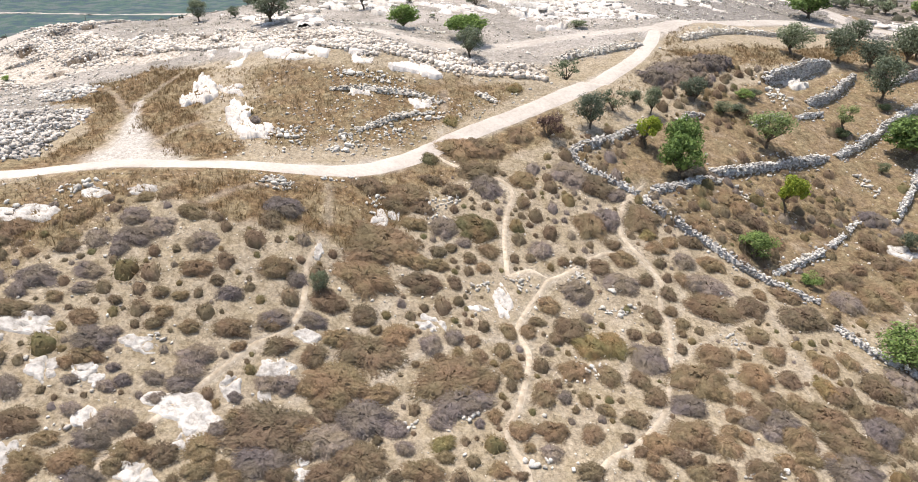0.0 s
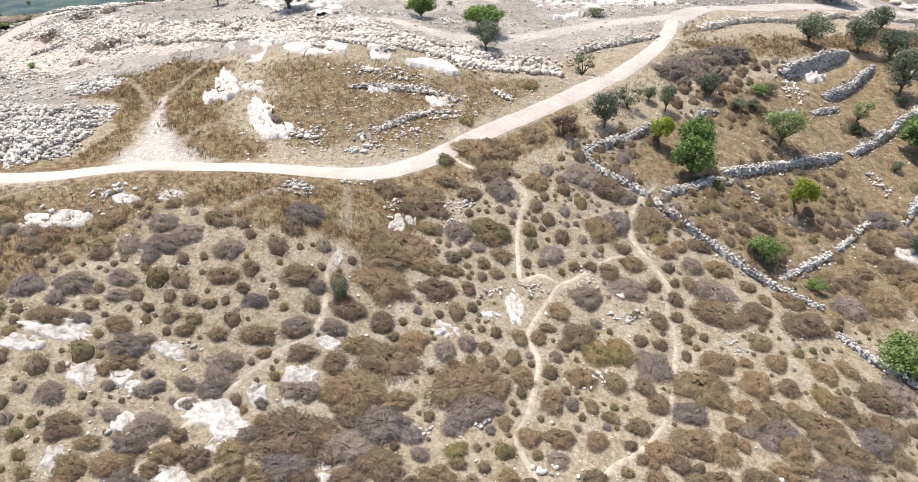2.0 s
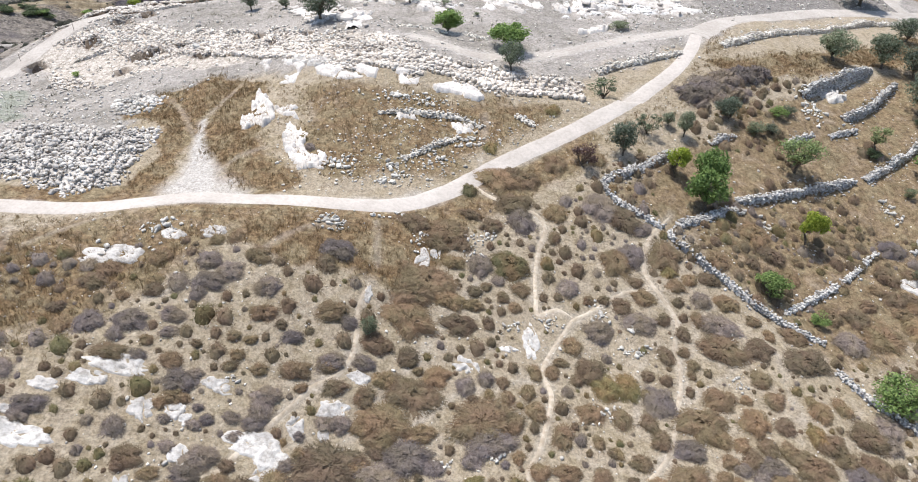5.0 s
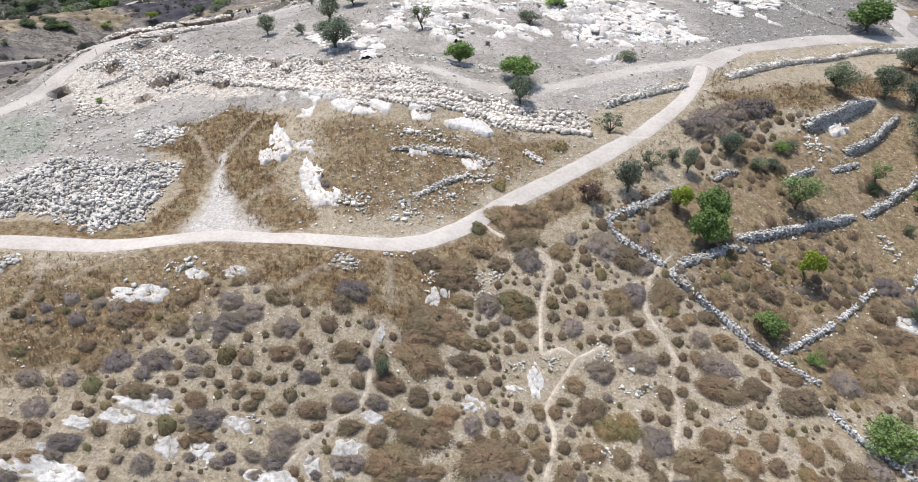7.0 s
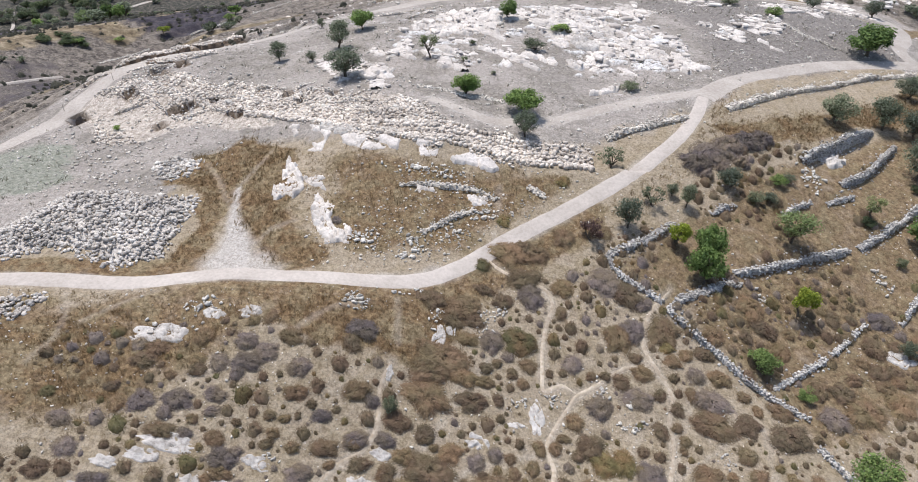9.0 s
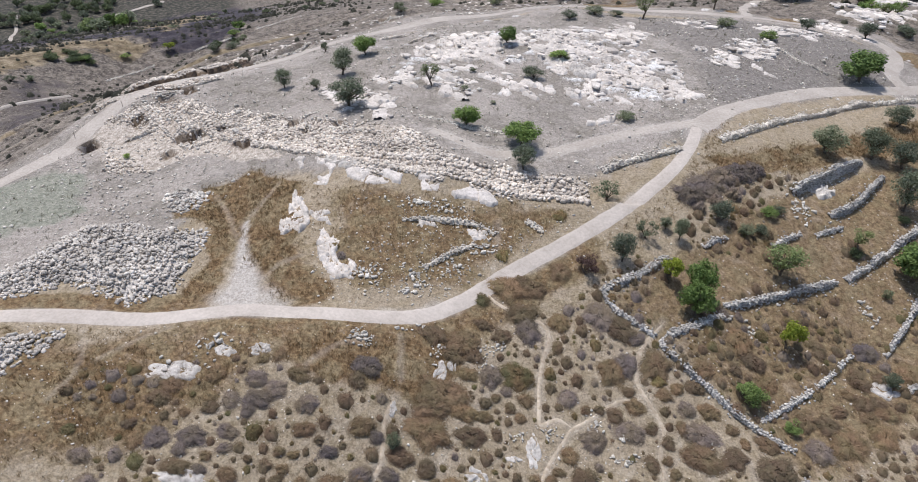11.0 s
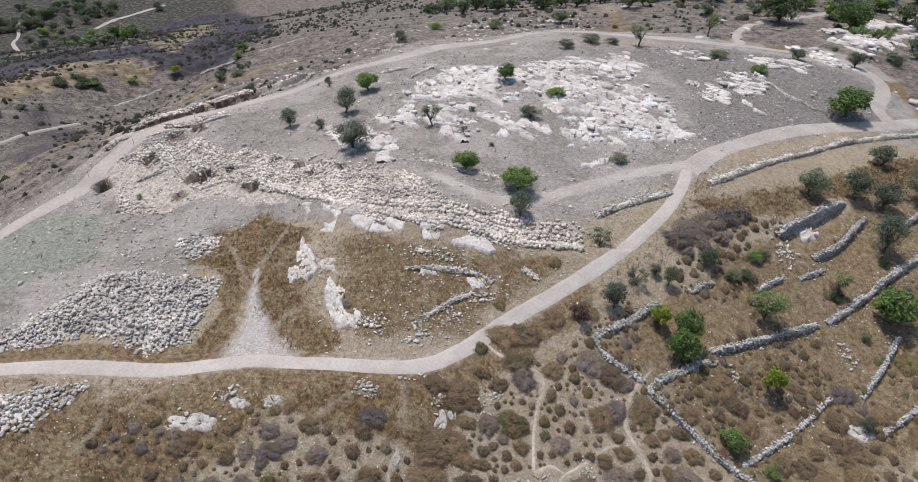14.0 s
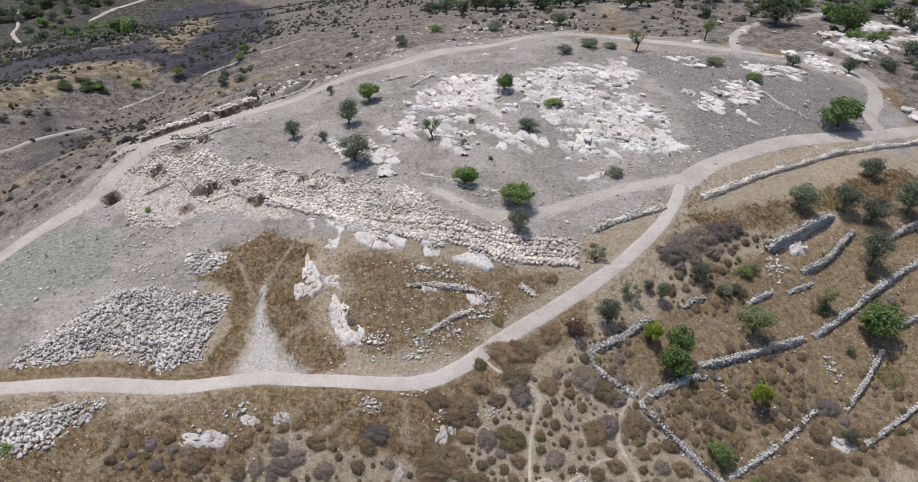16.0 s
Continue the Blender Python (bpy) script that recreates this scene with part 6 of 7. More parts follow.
def free_places(x, y, gap=0.6):
    """Which places lie off the tracks, paths, walls and heaps."""
    ok = np.ones(x.shape, bool)
    for line, half in ((MAIN_ROAD, 1.9), (UPPER_ROAD, 2.0), (LOOP_ROAD, 2.0), (MID_TRACK, 1.4), (SPUR, 1.6), (APRON[:2], 3.0)):
        ok &= near_line(x, y, line)[0] > half
    for line in FOOTPATHS + SIDE_PATHS:
        ok &= near_line(x, y, line)[0] > gap
    for h, poly in HEAPS:
        ok &= inside(x, y, poly, 0.5) < 0.2
    return ok


def sheet(count, low, high, seed):
    q = np.random.default_rng(seed).uniform(low, high, (count, 2))
    return q


# cushions that fill the room between the larger ones, packed side by side and parted by bare soil
def packed(count, low, high, seed, radii, taken):
    """Places and radii of cushions that keep clear of one another and of what is taken."""
    r = np.random.default_rng(seed)
    cell, grid, out = 2.0, {}, []

    def book(x, y, rad):
        for i in range(int((x - rad - 1.2) // cell), int((x + rad + 1.2) // cell) + 1):
            for j in range(int((y - rad - 1.2) // cell), int((y + rad + 1.2) // cell) + 1):
                grid.setdefault((i, j), []).append((x, y, rad))

    for x, y, rad in taken:
        book(x, y, rad)
    for rad, share in radii:
        n = int(count * share)
        q = r.uniform(low, high, (n, 2))
        side = near_line(q[:, 0], q[:, 1], MAIN_ROAD)
        dens = 0.66 + 1.0 * fbm(q[:, 0], q[:, 1], 7.0, 61) - 0.45 * step(-26, -44, q[:, 0]) - 0.5 * inside(q[:, 0], q[:, 1], TERRACES, 3.0) - 0.4 * step(66, 80, q[:, 1]) - 0.9 * step(-9, -5, side[0] * side[1]) - 0.5 * inside(q[:, 0], q[:, 1], STRAW_ZONES[1], 2.0) - 0.3 * inside(q[:, 0], q[:, 1], WEST_BANK, 3.0)
        ok = (side[0] * side[1] < -2.0) & free_places(q[:, 0], q[:, 1], 0.22 + 0.8 * rad) & (dens > r.random(n))
        for x, y in q[ok]:
            w = rad * float(r.uniform(0.85, 1.2))
            if all((x - a) ** 2 + (y - b) ** 2 > (w + c + 0.05) ** 2 for a, b, c in grid.get((int(x // cell), int(y // cell)), ())):
                book(float(x), float(y), w)
                out.append((float(x), float(y), w))
    return np.array(out)


taken = [(x, y, 0.25 * (w + max(d, 0.8 * w)) * 1.05) for x, y, w, d in BROWN_THORNS + GREY_THORNS + OLIVE_THORNS] + [(x, y, 0.2 * (w + d)) for x, y, w, d in SLOPE_ROCKS + WEST_ROCKS + CLUSTERS]
fill = packed(30000, (-66, 26), (64, 98), 5, ((0.75, 0.25), (0.5, 0.4), (0.34, 0.45), (0.22, 0.5)), taken)
small = [cushion(2000 + j, 210, 1 + j % 3, 1.45, 6, 16, 0.35) for j in range(12)]
pick = np.random.default_rng(8).random(len(fill)) + 0.25 * fbm(fill[:, 0], fill[:, 1], 6.0, 62)
for name, low, high, kind, label in (("small_thorn_cover", -9, 0.55, "brown", "scattered small brown thorn cushions and dry herbs"), ("small_olive_cover", 0.55, 0.78, "olive", "scattered small olive-brown thorn cushions"),
                                     ("small_grey_cover", 0.78, 9, "grey", "scattered small grey thorn cushions and dry herbs")):
    m = (pick > low) & (pick <= high)
    many(name, fill[m, :2], fill[m, 2] * 2.2, small, THORN[kind], label, "dry scrub", flat=0.5)


def tuft(seed, blades):
    r = np.random.default_rng(seed)
    v, f = [], []
    for j in range(blades):
        a, h = r.uniform(0, 6.28), r.uniform(0.5, 1.0)
        b = np.array([r.uniform(-0.5, 0.5), r.uniform(-0.5, 0.5), 0])
        s = np.array([math.cos(a), math.sin(a), 0]) * 0.055
        tip = b + np.array([r.normal(0, 0.22), r.normal(0, 0.22), h])
        v += [b - s, b + s, tip]
        f.append((3 * j, 3 * j + 1, 3 * j + 2))
    return np.array(v), np.array(f)


# dry grass where it stands thick, thinner elsewhere
grass = [tuft(3000 + j, 8) for j in range(6)]
q = sheet(230000, (-82, 26), (84, 132), 21)
side = near_line(q[:, 0], q[:, 1], MAIN_ROAD)
d = side[0] * side[1]
thick = np.zeros(len(q))
for zone in STRAW_ZONES:
    thick = np.maximum(thick, inside(q[:, 0], q[:, 1], zone, 2.0))
thick = np.maximum(thick * 0.85, 0.4 * step(-7, -3, d) * (d < 0))
thick = np.maximum(thick, 0.6 * inside(q[:, 0], q[:, 1], WEST_BANK, 3.0))
thick = np.maximum(thick, 0.32 * inside(q[:, 0], q[:, 1], [(-29, 84), (-5, 82), (9, 84), (3, 78), (-4, 70), (-20, 64), (-26, 70)], 2.0))
ok = (thick * (0.6 + 0.8 * fbm(q[:, 0], q[:, 1], 5.0, 33)) > np.random.default_rng(22).random(len(q))) & free_places(q[:, 0], q[:, 1], 0.35)
q = q[ok]
many("dry_grass", q, np.random.default_rng(23).uniform(0.22, 0.55, len(q)), grass, STRAW, "straw-brown dry grass and thistles on the slope", "dry grass", sink=0.02)
# short pale stubble on the open soil of the slope
q = sheet(60000, (-66, 26), (70, 96), 24)
side = near_line(q[:, 0], q[:, 1], MAIN_ROAD)
ok = (side[0] * side[1] < -2.0) & (0.45 + 0.9 * fbm(q[:, 0], q[:, 1], 4.0, 34) > np.random.default_rng(28).random(len(q))) & free_places(q[:, 0], q[:, 1], 0.3)
q = q[ok]
many("stubble", q, np.random.default_rng(29).uniform(0.10, 0.24, len(q)), grass, PALE_STRAW, "short pale straw stubble between the thorn bushes", "dry grass", sink=0.02)
q = sheet(26000, (-86, 60), (100, 200), 25)
ok = (inside(q[:, 0], q[:, 1], HILLTOP, 3.0) * (0.45 + 0.9 * fbm(q[:, 0], q[:, 1], 9.0, 37)) > np.random.default_rng(26).random(len(q))) & free_places(q[:, 0], q[:, 1], 0.35)
q = q[ok]
many("hilltop_weeds", q, np.random.default_rng(27).lognormal(-1.4, 0.5, len(q)).clip(0.12, 0.9), grass, WEED, "grey-green withered weeds on the bare hilltop", "weeds", sink=0.02)


# ---- bare rock ----
def outcrop(x, y, w, d, h, seed, turn=0.0):
    """A weathered limestone outcrop: an irregular ledge with steps and clefts."""
    rings, segs = 11, 36
    a = np.arange(segs) * 2 * math.pi / segs
    shape = 1 + 0.34 * vnoise(np.cos(a) * 2 + seed, np.sin(a) * 2, 0.9, seed) + 0.18 * vnoise(np.cos(a) * 5, np.sin(a) * 5 + seed, 0.9, seed + 1)
    rho = np.linspace(0.0, 1.0, rings)
    lx = (rho[:, None] * shape[None] * np.cos(a)[None] * w / 2).ravel()
    ly = (rho[:, None] * shape[None] * np.sin(a)[None] * d / 2).ravel()
    gx2, gy2 = x + lx * math.cos(turn) - ly * math.sin(turn), y + lx * math.sin(turn) + ly * math.cos(turn)
    n = fbm(gx2, gy2, max(0.6, 0.22 * (w + d) / 2), seed, 3)
    steps = np.floor((0.6 + 0.5 * n) * 3) / 3 * 0.7 + (0.6 + 0.5 * n) * 0.3
    rim = np.repeat(step(1.0, 0.9, rho), segs)
    crack = step(0.10, 0.02, np.abs(vnoise(gx2 * 0.8 + gy2 * 0.5, gy2 * 0.8 - gx2 * 0.5, 0.9, seed + 7)))
    up = (h * steps - 0.25 * crack + 0.08 * vnoise(gx2, gy2, 0.4, seed)) * rim - 0.12 * (1 - rim)
    v = np.column_stack([gx2 - x, gy2 - y, land(gx2, gy2) + up])
    base = height(x, y)
    v[:, 2] -= base
    i = np.arange(rings * segs).reshape(rings, segs)
    f = np.stack([i[:-1], np.roll(i, -1, 1)[:-1], np.roll(i, -1, 1)[1:], i[1:]], -1).reshape(-1, 4)[:, ::-1]
    ob = new("rock_outcrop", mesh_of("rock_outcrop", v, f, WHITE_ROCK, False))
    ob.location = (x, y, base)
    return tagged(ob, "bare white limestone outcrop breaking through dry soil", "rock")


for k, (x, y, w, d) in enumerate(SLOPE_ROCKS + WEST_ROCKS):
    outcrop(x, y, w * 0.95, d * 0.95, 0.16 + 0.08 * min(w, d), 700 + k)
for k, (x, y, w, d) in enumerate(HILL_ROCKS):
    outcrop(x, y, w * 1.15, d * 1.15, 0.45 + 0.18 * min(w, d), 760 + k)


def fractured(x, y, size, stretch, turn, seed):
    """Blocks between the joints of bedrock: a tone for each block, its middle, and the distance to its joints."""
    x, y = np.asarray(x, float), np.asarray(y, float)
    x2, y2 = x + 0.22 * size * vnoise(x, y, 0.6 * size, seed + 2), y + 0.22 * size * vnoise(x, y, 0.6 * size, seed + 3)
    u, v = (x2 * math.cos(turn) + y2 * math.sin(turn)) / (size * stretch), (y2 * math.cos(turn) - x2 * math.sin(turn)) / size
    i, j = np.floor(u).astype(np.int64), np.floor(v).astype(np.int64)
    best, second = np.full(u.shape, 9.0), np.full(u.shape, 9.0)
    tone, cu, cv = np.zeros(u.shape), np.zeros(u.shape), np.zeros(u.shape)
    for a in (-1, 0, 1):
        for b in (-1, 0, 1):
            pu, pv = i + a + hashed(i + a, j + b, seed), j + b + hashed(i + a, j + b, seed + 1)
            d = np.hypot(u - pu, v - pv)
            first = d < best
            second = np.where(first, best, np.minimum(second, d))
            tone = np.where(first, hashed(i + a, j + b, seed + 5), tone)
            cu, cv = np.where(first, pu, cu), np.where(first, pv, cv)
            best = np.where(first, d, best)
    mx, my = cu * size * stretch * math.cos(turn) - cv * size * math.sin(turn), cu * size * stretch * math.sin(turn) + cv * size * math.cos(turn)
    return tone, mx, my, (second - best) * size


SLAB_SINGLE = surface("single_slab_rock", (0.45, 0.412, 0.375), (0.60, 0.556, 0.513), (0.68, 0.635, 0.59), 2.2, spread="object", bump=0.04, strength=0.5, stained=0.85)


def slab_mesh(seed):
    """A flat, sharp-edged slab of bedded limestone, one metre in half length."""
    r = np.random.default_rng(seed)
    n = 5 + seed % 2
    a = np.sort((np.arange(n) + r.uniform(-0.36, 0.36, n)) * 6.28318 / n)
    rad = r.uniform(0.6, 1.2, n)
    ring = np.column_stack([rad * np.cos(a), rad * np.sin(a)])
    tilt = r.normal(0, 0.12, 2)
    rows = [np.column_stack([ring * k, np.full(n, z) + ring @ tilt]) for k, z in ((1.06, -0.6), (1.03, 0.78), (0.96, 0.96))]
    v = np.vstack(rows + [np.array([[0, 0, 1.0]])])
    f = []
    for row in range(2):
        for j in range(n):
            p, q = row * n + j, row * n + (j + 1) % n
            f += [(p, q, q + n), (p, q + n, p + n)]
    f += [(2 * n + j, 2 * n + (j + 1) % n, 3 * n) for j in range(n)]
    return mesh_of("slab", v, np.array(f), SLAB_SINGLE)


SLAB_STOCK = [slab_mesh(60 + j) for j in range(9)]


def bedrock(h, size, share, poly, gap, stretch, turn, seed, soft, label, patchy=0.0, slabs_on=0):
    """Limestone bared within an outline: blocks of uneven height and tilt, with open joints between them."""
    p = np.array(poly)
    mid = p.mean(0)
    X, Y = np.meshgrid(np.arange(p[:, 0].min() - 2, p[:, 0].max() + 2, gap), np.arange(p[:, 1].min() - 2, p[:, 1].max() + 2, gap))
    x, y = X.ravel(), Y.ravel()
    tone, mx, my, joint = fractured(x, y, size, stretch, turn, seed)
    other = (tone * 7.31) % 1.0
    bare = inside(mx, my, poly, soft, 0.3) * np.clip(share + patchy * 1.6 * fbm(mx, my, 7.0, seed + 9), 0, 1) > other
    if soft < 1.0:
        bare = (inside(x, y, poly, 0.3, 0.25) > 0.5) & (other <= share)
    dip = ((x - mx) * math.sin(turn + 0.4) - (y - my) * math.cos(turn + 0.4)) * (0.04 + 0.14 * other)
    fine, _, _, small = fractured(x, y, size * 0.38, 1.4, turn + 0.5, seed + 31)
    up = h * (0.10 + 0.30 * np.floor(tone * 4)) + dip + 0.16 * h * np.floor(fine * 3) - 0.9 * h * (joint < 0.14) - 0.3 * h * (small < 0.05) + 0.03 * vnoise(x, y, 0.5, seed)
    z = land(x, y) + np.where(bare, np.maximum(up, -0.02), -0.2)
    base = height(*mid)
    i = np.arange(len(x)).reshape(X.shape)
    f = np.stack([i[:-1, :-1], i[:-1, 1:], i[1:, 1:], i[1:, :-1]], -1).reshape(-1, 4)
    f = f[bare[f].any(1)]
    used, f = np.unique(f, return_inverse=True)
    v = np.column_stack([x - mid[0], y - mid[1], z - base])[used]
    ob = new("bedrock", mesh_of("bedrock", v, f.reshape(-1, 4), BED_ROCK))
    ob.location = (mid[0], mid[1], base)
    r = np.random.default_rng(seed)
    spots = np.flatnonzero(bare & (joint > 0.15))
    for j in range(min(slabs_on, len(spots))):
        e = spots[r.integers(0, len(spots))]
        w = min(max(r.lognormal(-0.05, 0.4), 0.4), 2.2) * size * 0.36
        piece("slab", SLAB_STOCK[j % 9], ob, (x[e] - mid[0], y[e] - mid[1], z[e] - base), (r.normal(0, 0.06), r.normal(0, 0.06), turn + r.normal(0, 0.6)), (w * 1.35, w * 0.95, 0.08 + 0.22 * w))
    return tagged(ob, label, "rock")


for k, (h, size, share, poly) in enumerate(BEDROCK):
    bedrock(h, size, share, poly, 0.16, 1.5, -0.9, 1200 + 50 * k, 0.6, "bare white limestone rib in dry grass" if k < 5 else "smooth pale limestone slab at the foot of the ruin")
for k, (h, size, share, poly) in enumerate(BEDROCK_FIELDS):
    bedrock(h, size, share, poly, 0.26 if k < 2 else 0.4, 2.2, -0.8, 2000 + 50 * k, 3.0, "jointed white limestone pavement on the bare hilltop", 0.9, (300, 60, 30, 50, 12, 60, 25, 25)[k])


# broken slabs along the bedding of the rocky hilltop
def slabs(name, count, low, high, seed, chance, half, label):
    r = np.random.default_rng(seed)
    q = r.uniform(low, high, (count, 2))
    q = q[chance(q[:, 0], q[:, 1]) > r.random(len(q))]
    s = half * r.lognormal(0, 0.4, len(q)).clip(0.5, 2.4)
    at = np.column_stack([q, land(q[:, 0], q[:, 1]) + 0.05 * s])
    tagged(new(name, stones_mesh(name, at, s, SLAB_ROCK, 1.0, 0.30, 0.10, (-0.8, 0.35))), label, "rock", kind="stuff")


def north_rocks(x, y):
    d, side, _ = near_line(x, y, LOOP_ROAD)
    return step(2.5, 5.0, d * side) * step(40, 14, d) * (0.3 + 0.9 * fbm(x, y, 12.0, 58))


slabs("rock_slabs", 1500, (-40, 105), (60, 172), 171, lambda x, y: 0.9 * step(0.15, 0.6, rockiness(x, y)), 0.5, "broken white limestone slabs on the hilltop")
slabs("ridge_slabs", 1500, (60, 146), (125, 225), 173, lambda x, y: step(0.3, 0.8, rockiness(x, y)), 0.6, "white limestone slabs on the far ridge")
slabs("slope_slabs", 3600, (-90, 150), (24, 262), 174, north_rocks, 0.32, "pale rock ledges on the slope beyond the track")


def cluster(x, y, w, d, seed, size, mat):
    r = np.random.default_rng(seed)
    n = int(5 + 5 * w * d)
    q = np.column_stack([x + r.normal(0, w * 0.32, n), y + r.normal(0, d * 0.3, n)])
    s = size * r.lognormal(0, 0.4, n).clip(0.5, 2.2)
    z = land(q[:, 0], q[:, 1]) + 0.35 * s
    base = height(x, y)
    ob = thing("stone_cluster", (x, y, base), "loose group of pale field stones among thorn bushes", "stones")
    for j in range(n):
        piece("stone", CAPS[(seed + j) % len(CAPS)], ob, (q[j, 0] - x, q[j, 1] - y, z[j] - base), (r.normal(0, 0.3), r.normal(0, 0.3), r.uniform(0, 6.28)), (s[j], s[j] * 0.8, s[j] * 0.7))


for k, row in enumerate(CLUSTERS):
    cluster(*row, 800 + k, 0.15, LIME)
for k, row in enumerate(HILL_CLUSTERS):
    cluster(*row, 840 + k, 0.19, LIME)

# loose stones all over the hill
def loose(name, count, low, high, seed, size, chance, mat, label):
    r = np.random.default_rng(seed)
    q = sheet(count, low, high, seed)
    q = q[(chance(q[:, 0], q[:, 1]) > r.random(len(q))) & (near_line(q[:, 0], q[:, 1], MAIN_ROAD)[0] > 1.4)]
    s = size * r.lognormal(0, 0.45, len(q)).clip(0.4, 3.0)
    at = np.column_stack([q, land(q[:, 0], q[:, 1]) + 0.2 * s])
    tagged(new(name, stones_mesh(name, at, s, mat, 0.15)), label, "stones", kind="stuff")


def slope_stones(x, y):
    d = near_line(x, y, MAIN_ROAD)
    return (d[0] * d[1] < 0) * (0.4 + 0.8 * fbm(x, y, 6.0, 51))


def meadow_stones(x, y):
    zone = [(-26, 80), (10, 84), (14, 84), (-2, 68), (-14, 64), (-24, 64)]
    near_road = near_line(x, y, [(-14, 66), (-6, 69.5), (0, 75)])[0]
    return inside(x, y, zone, 2.0) * (0.35 + 0.8 * fbm(x, y, 4.0, 53) + 0.6 * step(5, 1, near_road))


def top_stones(x, y):
    return inside(x, y, HILLTOP, 3.0) * (0.35 + 0.9 * fbm(x, y, 10.0, 57))


loose("slope_stones", 15000, (-66, 26), (70, 104), 61, 0.075, slope_stones, LIME, "small pale stones strewn over the dry slope")
loose("meadow_stones", 4200, (-28, 62), (16, 86), 63, 0.10, meadow_stones, LIME, "pale stones strewn in the dry enclosure")
def fringe_stones(x, y):
    d = near_line(x, y, RUIN + RUIN[:1])[0]
    return inside(x, y, HILLTOP, 3.0) * (0.12 + 0.55 * fbm(x, y, 8.0, 59) + 0.5 * step(9, 2, d))


def ring_stones(x, y):
    d, side, _ = near_line(x, y, LOOP_ROAD[:15])
    return step(1.5, 3.0, d * side) * step(9, 5, d) * (0.5 + 0.8 * fbm(x, y, 5.0, 55))


loose("ring_stones", 7000, (-92, 92), (16, 206), 69, 0.17, ring_stones, LIME, "pale rubble strewn along the outer edge of the track")
loose("hilltop_rocks", 6500, (-86, 70), (90, 195), 67, 0.20, fringe_stones, LIME, "larger pale stones lying round the ruins")
loose("hilltop_stones", 34000, (-90, 60), (90, 195), 65, 0.125, top_stones, LIME, "pale stones strewn over the bare hilltop")


# ---- walls laid bare by the dig, and its timber props ----
for k, line in enumerate(DIG_WALLS):
    w = dry_wall(0.55, 0.5, 0.0, line, RUIN_STONE, PIECE_STONE, "low excavated wall of squared pale stones", 400 + k, 0.17, 10)
    w.name = "excavated_wall"


def beam(parent, a, b, thick, name):
    v, f = tube([a, b], [thick, thick], 4)
    me = mesh_of(name, v, f, TIMBER)
    piece(name, me, parent)


def cut_side(line, deep, label, seed):
    """The upright earth side of a trench, with a lip of stones along its top."""
    c = resampled(line, 0.4)
    d = np.gradient(c, axis=0)
    d /= np.hypot(d[:, 0], d[:, 1])[:, None]
    out = np.stack([d[:, 1], -d[:, 0]], -1)
    mid = c[len(c) // 2]
    base = np.array((mid[0], mid[1], height(*mid)))
    ob = thing("trench_side", tuple(base), label, "trench wall")
    k = np.arange(len(c)) * 0.4
    rag = 0.16 * vnoise(k, k * 0 + seed, 1.1, seed)
    q0, q1, q2 = c + out * (0.75 + rag)[:, None], c + out * (0.95 + rag)[:, None], c + out * 2.6
    top = land(q2[:, 0], q2[:, 1]) + 0.12 + 0.2 * vnoise(k, k * 0 + seed, 1.7, seed + 1)
    low = land(c[:, 0], c[:, 1]) - 0.4
    rows = np.stack([np.column_stack([q0, np.minimum(low, top - deep)]), np.column_stack([q1, top]), np.column_stack([q2, top + 0.05]), np.column_stack([q2 + out * 0.3, top - 0.7])], 1)
    i = np.arange(len(c) * 4).reshape(-1, 4)
    f = np.concatenate([np.stack([i[:-1, j], i[:-1, j + 1], i[1:, j + 1], i[1:, j]], -1) for j in range(3)])
    piece("earth_face", mesh_of("earth_face", rows.reshape(-1, 3) - base, f, CUT_EARTH), ob)
    r = np.random.default_rng(seed)
    n = len(c) * 7
    e = r.integers(0, len(c), n)
    o = r.uniform(0.9, 3.0, n)
    at = np.column_stack([c[e] + out[e] * o[:, None] + d[e] * r.uniform(-0.2, 0.2, n)[:, None], top[e] + 0.08])
    piece("lip_stones", stones_mesh("lip_stones", at - base, 0.22 * r.lognormal(0, 0.35, n).clip(0.5, 2.0), RUIN_STONE, 0.5), ob)


CUT_EARTH = surface("cut_brown_earth", (0.10, 0.072, 0.05), (0.165, 0.122, 0.088), (0.24, 0.185, 0.14), 2.5, spread="", bump=0.08)
cut_side([(-65.6, 132.9), (-66.6, 130.1), (-69.8, 124.2), (-74.4, 120.4)], 1.7, "cut brown earth side of a dig trench lined with stones", 451)
cut_side([(-59.0, 143.6), (-62.3, 139.6), (-64.1, 134.6)], 2.0, "steep cut side of a wide dig trench below a stone wall", 452)
cut_side([(-57.0, 124.6), (-61.3, 119.6), (-62.6, 117.2), (-67.1, 116.4)], 0.8, "low cut earth edge of an old dig beside the track", 453)
base = height(-42.4, 97.6)
prop = thing("timber_frame", (-42.4, 97.6, base), "dark weathered timber props over the dig trench", "timber frame")
for x in (-0.9, 0.9):
    beam(prop, (x, -0.6, -1.5), (x, -0.5, 0.35), 0.07, "post")
    beam(prop, (x, 0.7, -1.5), (x, 0.6, 0.5), 0.07, "post")
    beam(prop, (x, -0.9, -0.8), (x, 1.0, 0.45), 0.05, "brace")
beam(prop, (-1.2, -0.5, 0.35), (1.2, -0.5, 0.35), 0.07, "crossbeam")
beam(prop, (-1.2, 0.6, 0.5), (1.2, 0.6, 0.5), 0.07, "crossbeam")
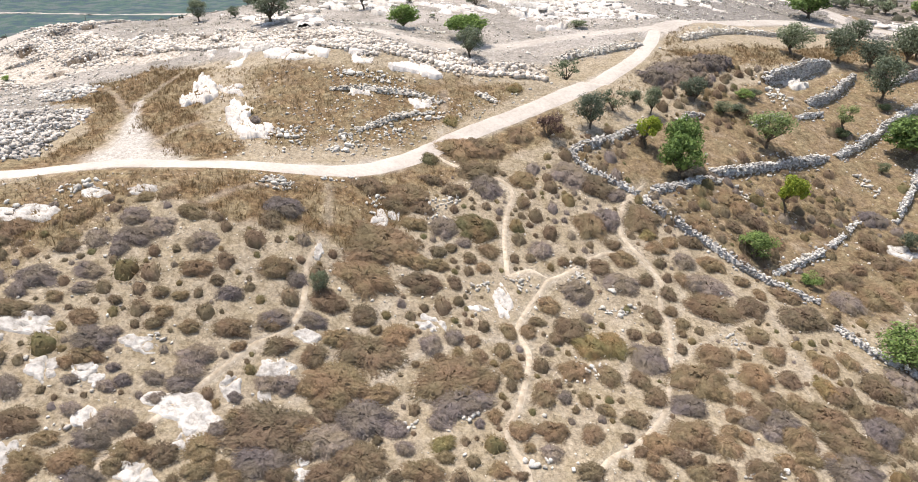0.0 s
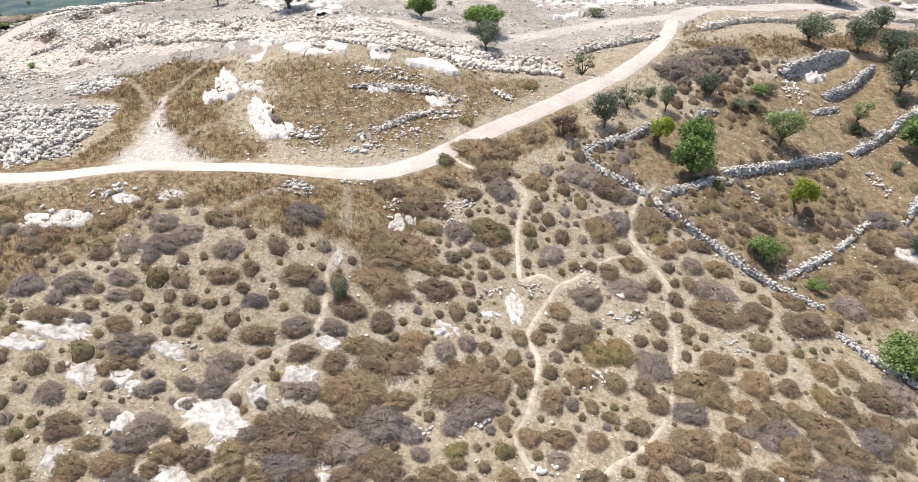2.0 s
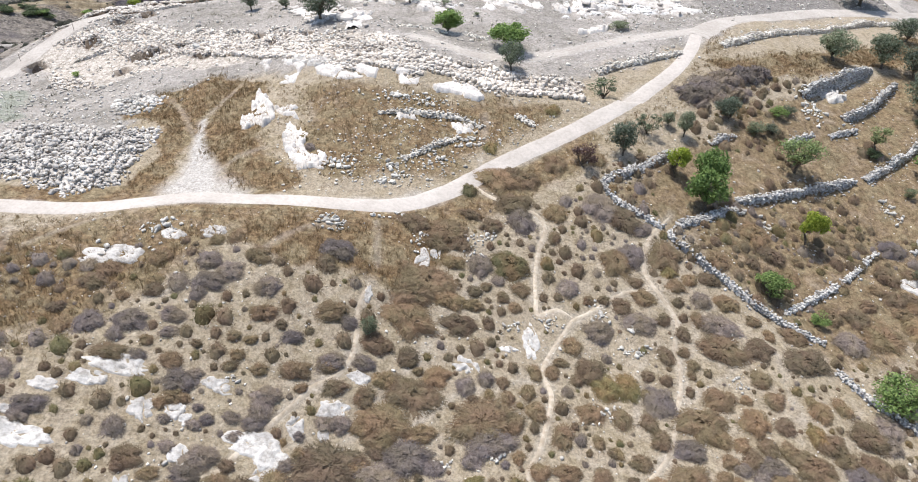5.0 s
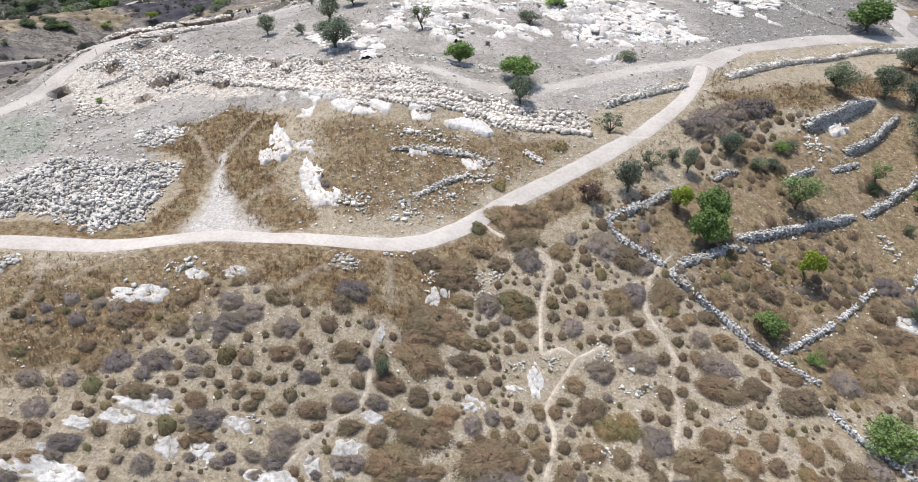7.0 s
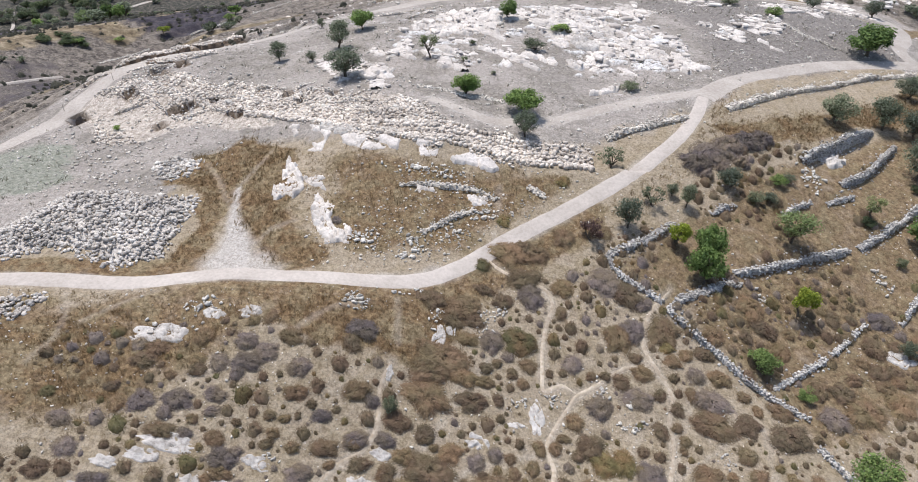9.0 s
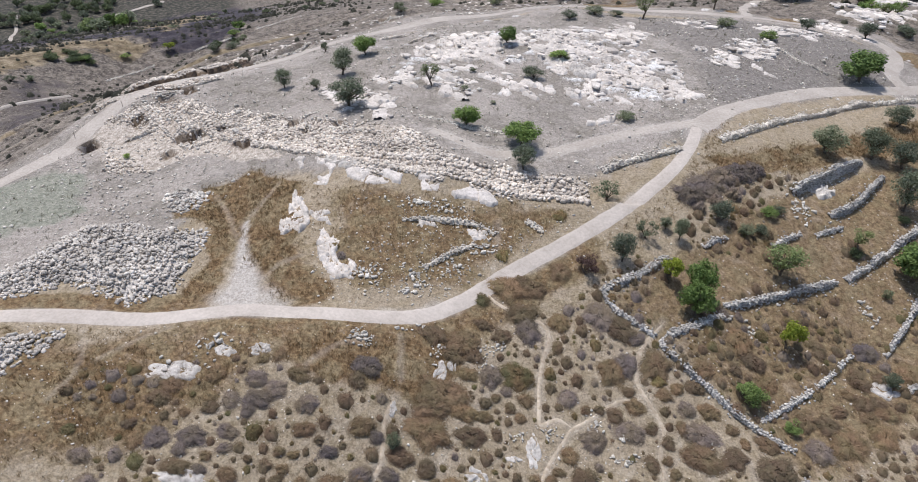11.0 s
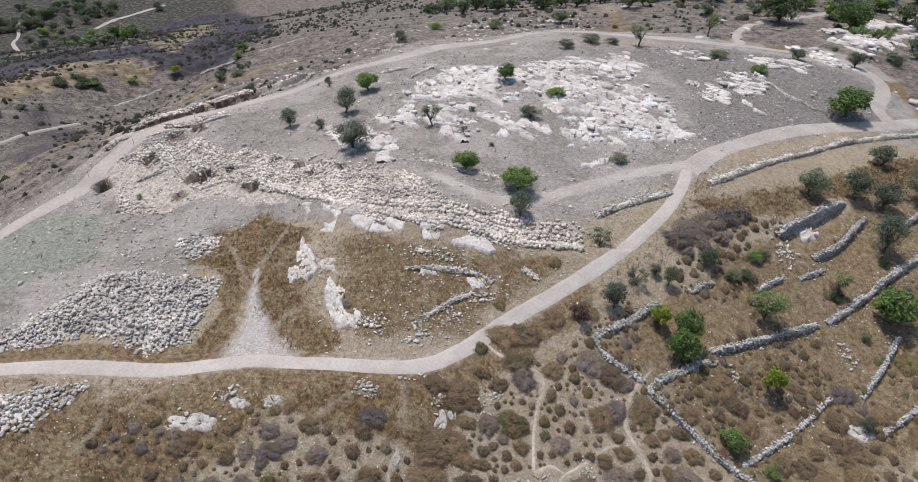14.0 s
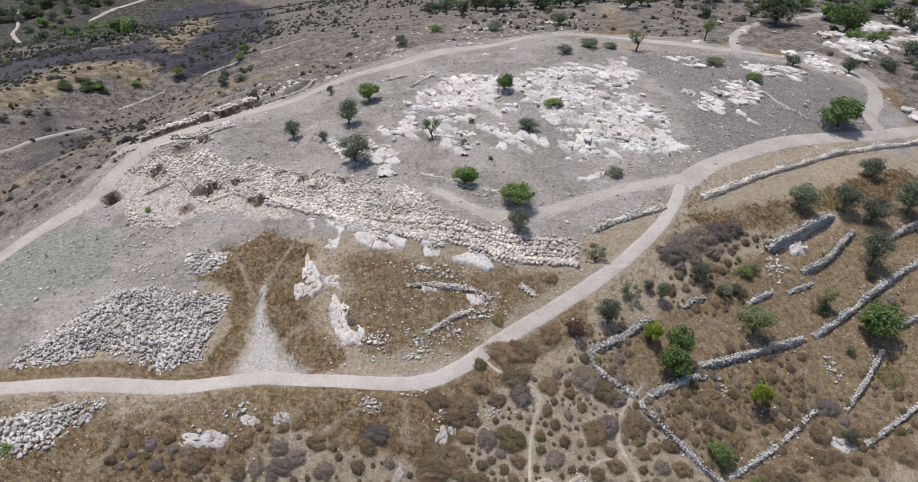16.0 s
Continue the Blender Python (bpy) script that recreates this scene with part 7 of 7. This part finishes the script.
for x, y in ((-71.5, 112.5), (-76.8, 104.5), (-63.0, 121.5)):
    post = thing("fence_post", (x, y, height(x, y)), "thin dark fence post beside the track", "post")
    beam(post, (0, 0, -0.2), (0, 0, 1.3), 0.04, "stake")


# ---- the far slope, the valley and the ridge behind ----
r = np.random.default_rng(71)
blob = [cushion(4000 + j, 16, 1 + j % 2, 2.4, 4, 9, 0.35) for j in range(8)]
q = np.column_stack([r.uniform(-330, 60, 38000), r.uniform(100, 480, 38000)])
dens = outer_slope(q[:, 0], q[:, 1]) * (0.34 + 0.9 * fbm(q[:, 0], q[:, 1], 24.0, 81)) * (0.5 + 0.5 * step(30, 90, near_line(q[:, 0], q[:, 1], LOOP_ROAD)[0]) + 1.2 * inside(q[:, 0], q[:, 1], SINGED, 8.0))
keep = (dens > r.random(len(q))) & (np.hypot(q[:, 0], q[:, 1]) * 0.001 < 0.9)
q = q[keep]
many("far_scrub", q, r.lognormal(-0.05, 0.5, len(q)).clip(0.4, 3.5), blob, SCRUB, "dark scrub dotted over the far valley slope", "scrub", sink=0.0, flat=0.5)
q = np.column_stack([r.uniform(0, 170, 1500), r.uniform(148, 300, 1500)])
keep = (0.3 + 0.8 * fbm(q[:, 0], q[:, 1], 20.0, 83) > r.random(len(q))) & free_places(q[:, 0], q[:, 1], 1.0) & (outer_slope(q[:, 0], q[:, 1]) > 0.4)
q = q[keep]
many("ridge_scrub", q, r.lognormal(0.3, 0.5, len(q)).clip(0.6, 4.0), blob, SCRUB, "dark scrub on the stony ridge", "scrub", sink=0.0, flat=0.5)
k = 200
for j in range(110):
    x = -30 + 1.75 * j + r.normal(0, 3)
    y = 250 + r.normal(0, 13) - 0.08 * max(x - 60, 0)
    tree(("olive", "dark", "green", "olive")[j % 4], x, y, r.uniform(3.5, 6.5), r.uniform(5, 8), k + j, True)
for j in range(40):
    x, y = r.uniform(92, 150), r.uniform(172, 238)
    tree(("olive", "shrub", "shrubg", "green", "sparse")[j % 5], x, y, r.uniform(2.0, 5.0), r.uniform(3, 6), k + 60 + j, True)
for poly, count, kinds in ((GROVE, 90, ("green", "light", "shrubg", "olive")), (DARK_GROVE, 60, ("dark", "olive", "dark", "shrub")), (VALLEY, 200, ("dark", "shrub", "olive"))):
    for j, (x, y) in enumerate(in_area(poly, count, 4.0, 1.0, 90 + count)):
        if x > -560 and y < 700:
            tree(kinds[j % len(kinds)], float(x), float(y), r.uniform(4, 8), r.uniform(6, 11), k + 100 + j, True)
for j in range(44):
    x, y = r.uniform(-240, -70), r.uniform(190, 420)
    tree(("shrub", "dark", "olive")[j % 3], x, y, r.uniform(1.2, 2.6), r.uniform(2.2, 4.5), k + 200 + j, True)
VALLEY_BUSHES = [("shrubg", -116.9, 172.5, 1.8, 4.5), ("lime", -100.9, 189.2, 3.0, 3.4), ("dark", -78.2, 170.7, 2.8, 3.2), ("dark", -75.0, 176.0, 2.2, 3.4), ("shrub", -71.9, 174.0, 2.2, 3.0), ("green", -85.3, 204.1, 3.0, 4.6),
                 ("dark", -124.0, 143.8, 1.8, 3.0), ("shrub", -119.0, 153.4, 1.6, 3.4), ("shrub", -121.8, 150.0, 1.6, 3.2), ("shrubg", -109.8, 180.7, 1.4, 3.0)]
for j in range(16):
    x, y = in_area([(-125.6, 165.7), (-125.3, 170.2), (-121.5, 176.6), (-116.3, 178.0), (-115.5, 173.3), (-119.9, 168.0)], 16, 1.0, 0.5, 97)[j]
    VALLEY_BUSHES.append(("dark", float(x), float(y), 1.3, 3.4))
for j, row in enumerate(VALLEY_BUSHES):
    tree(*row, k + 260 + j, True)
FAR_TRACKS = [[(-398, 520), (-376.3, 486.1), (-368.7, 468.3), (-340, 440)], [(-330, 500), (-321.6, 532.3), (-300, 570)], [(-130, 120), (-116.3, 130.0), (-113.6, 138.7), (-108, 150)], [(-700, 900), (-560, 940), (-440, 930), (-330, 960)]]
for j, line in enumerate(FAR_TRACKS):
    v, f = strip(line, (1.5, 2.2, 0.6, 5.0)[j], 2.0, 0.35, 60 + j, 4)
    tagged(new("road_valley", mesh_of("road_valley", v, f, TRACK_DUST, True)), "pale dirt track far down in the valley", "road", kind="structure")
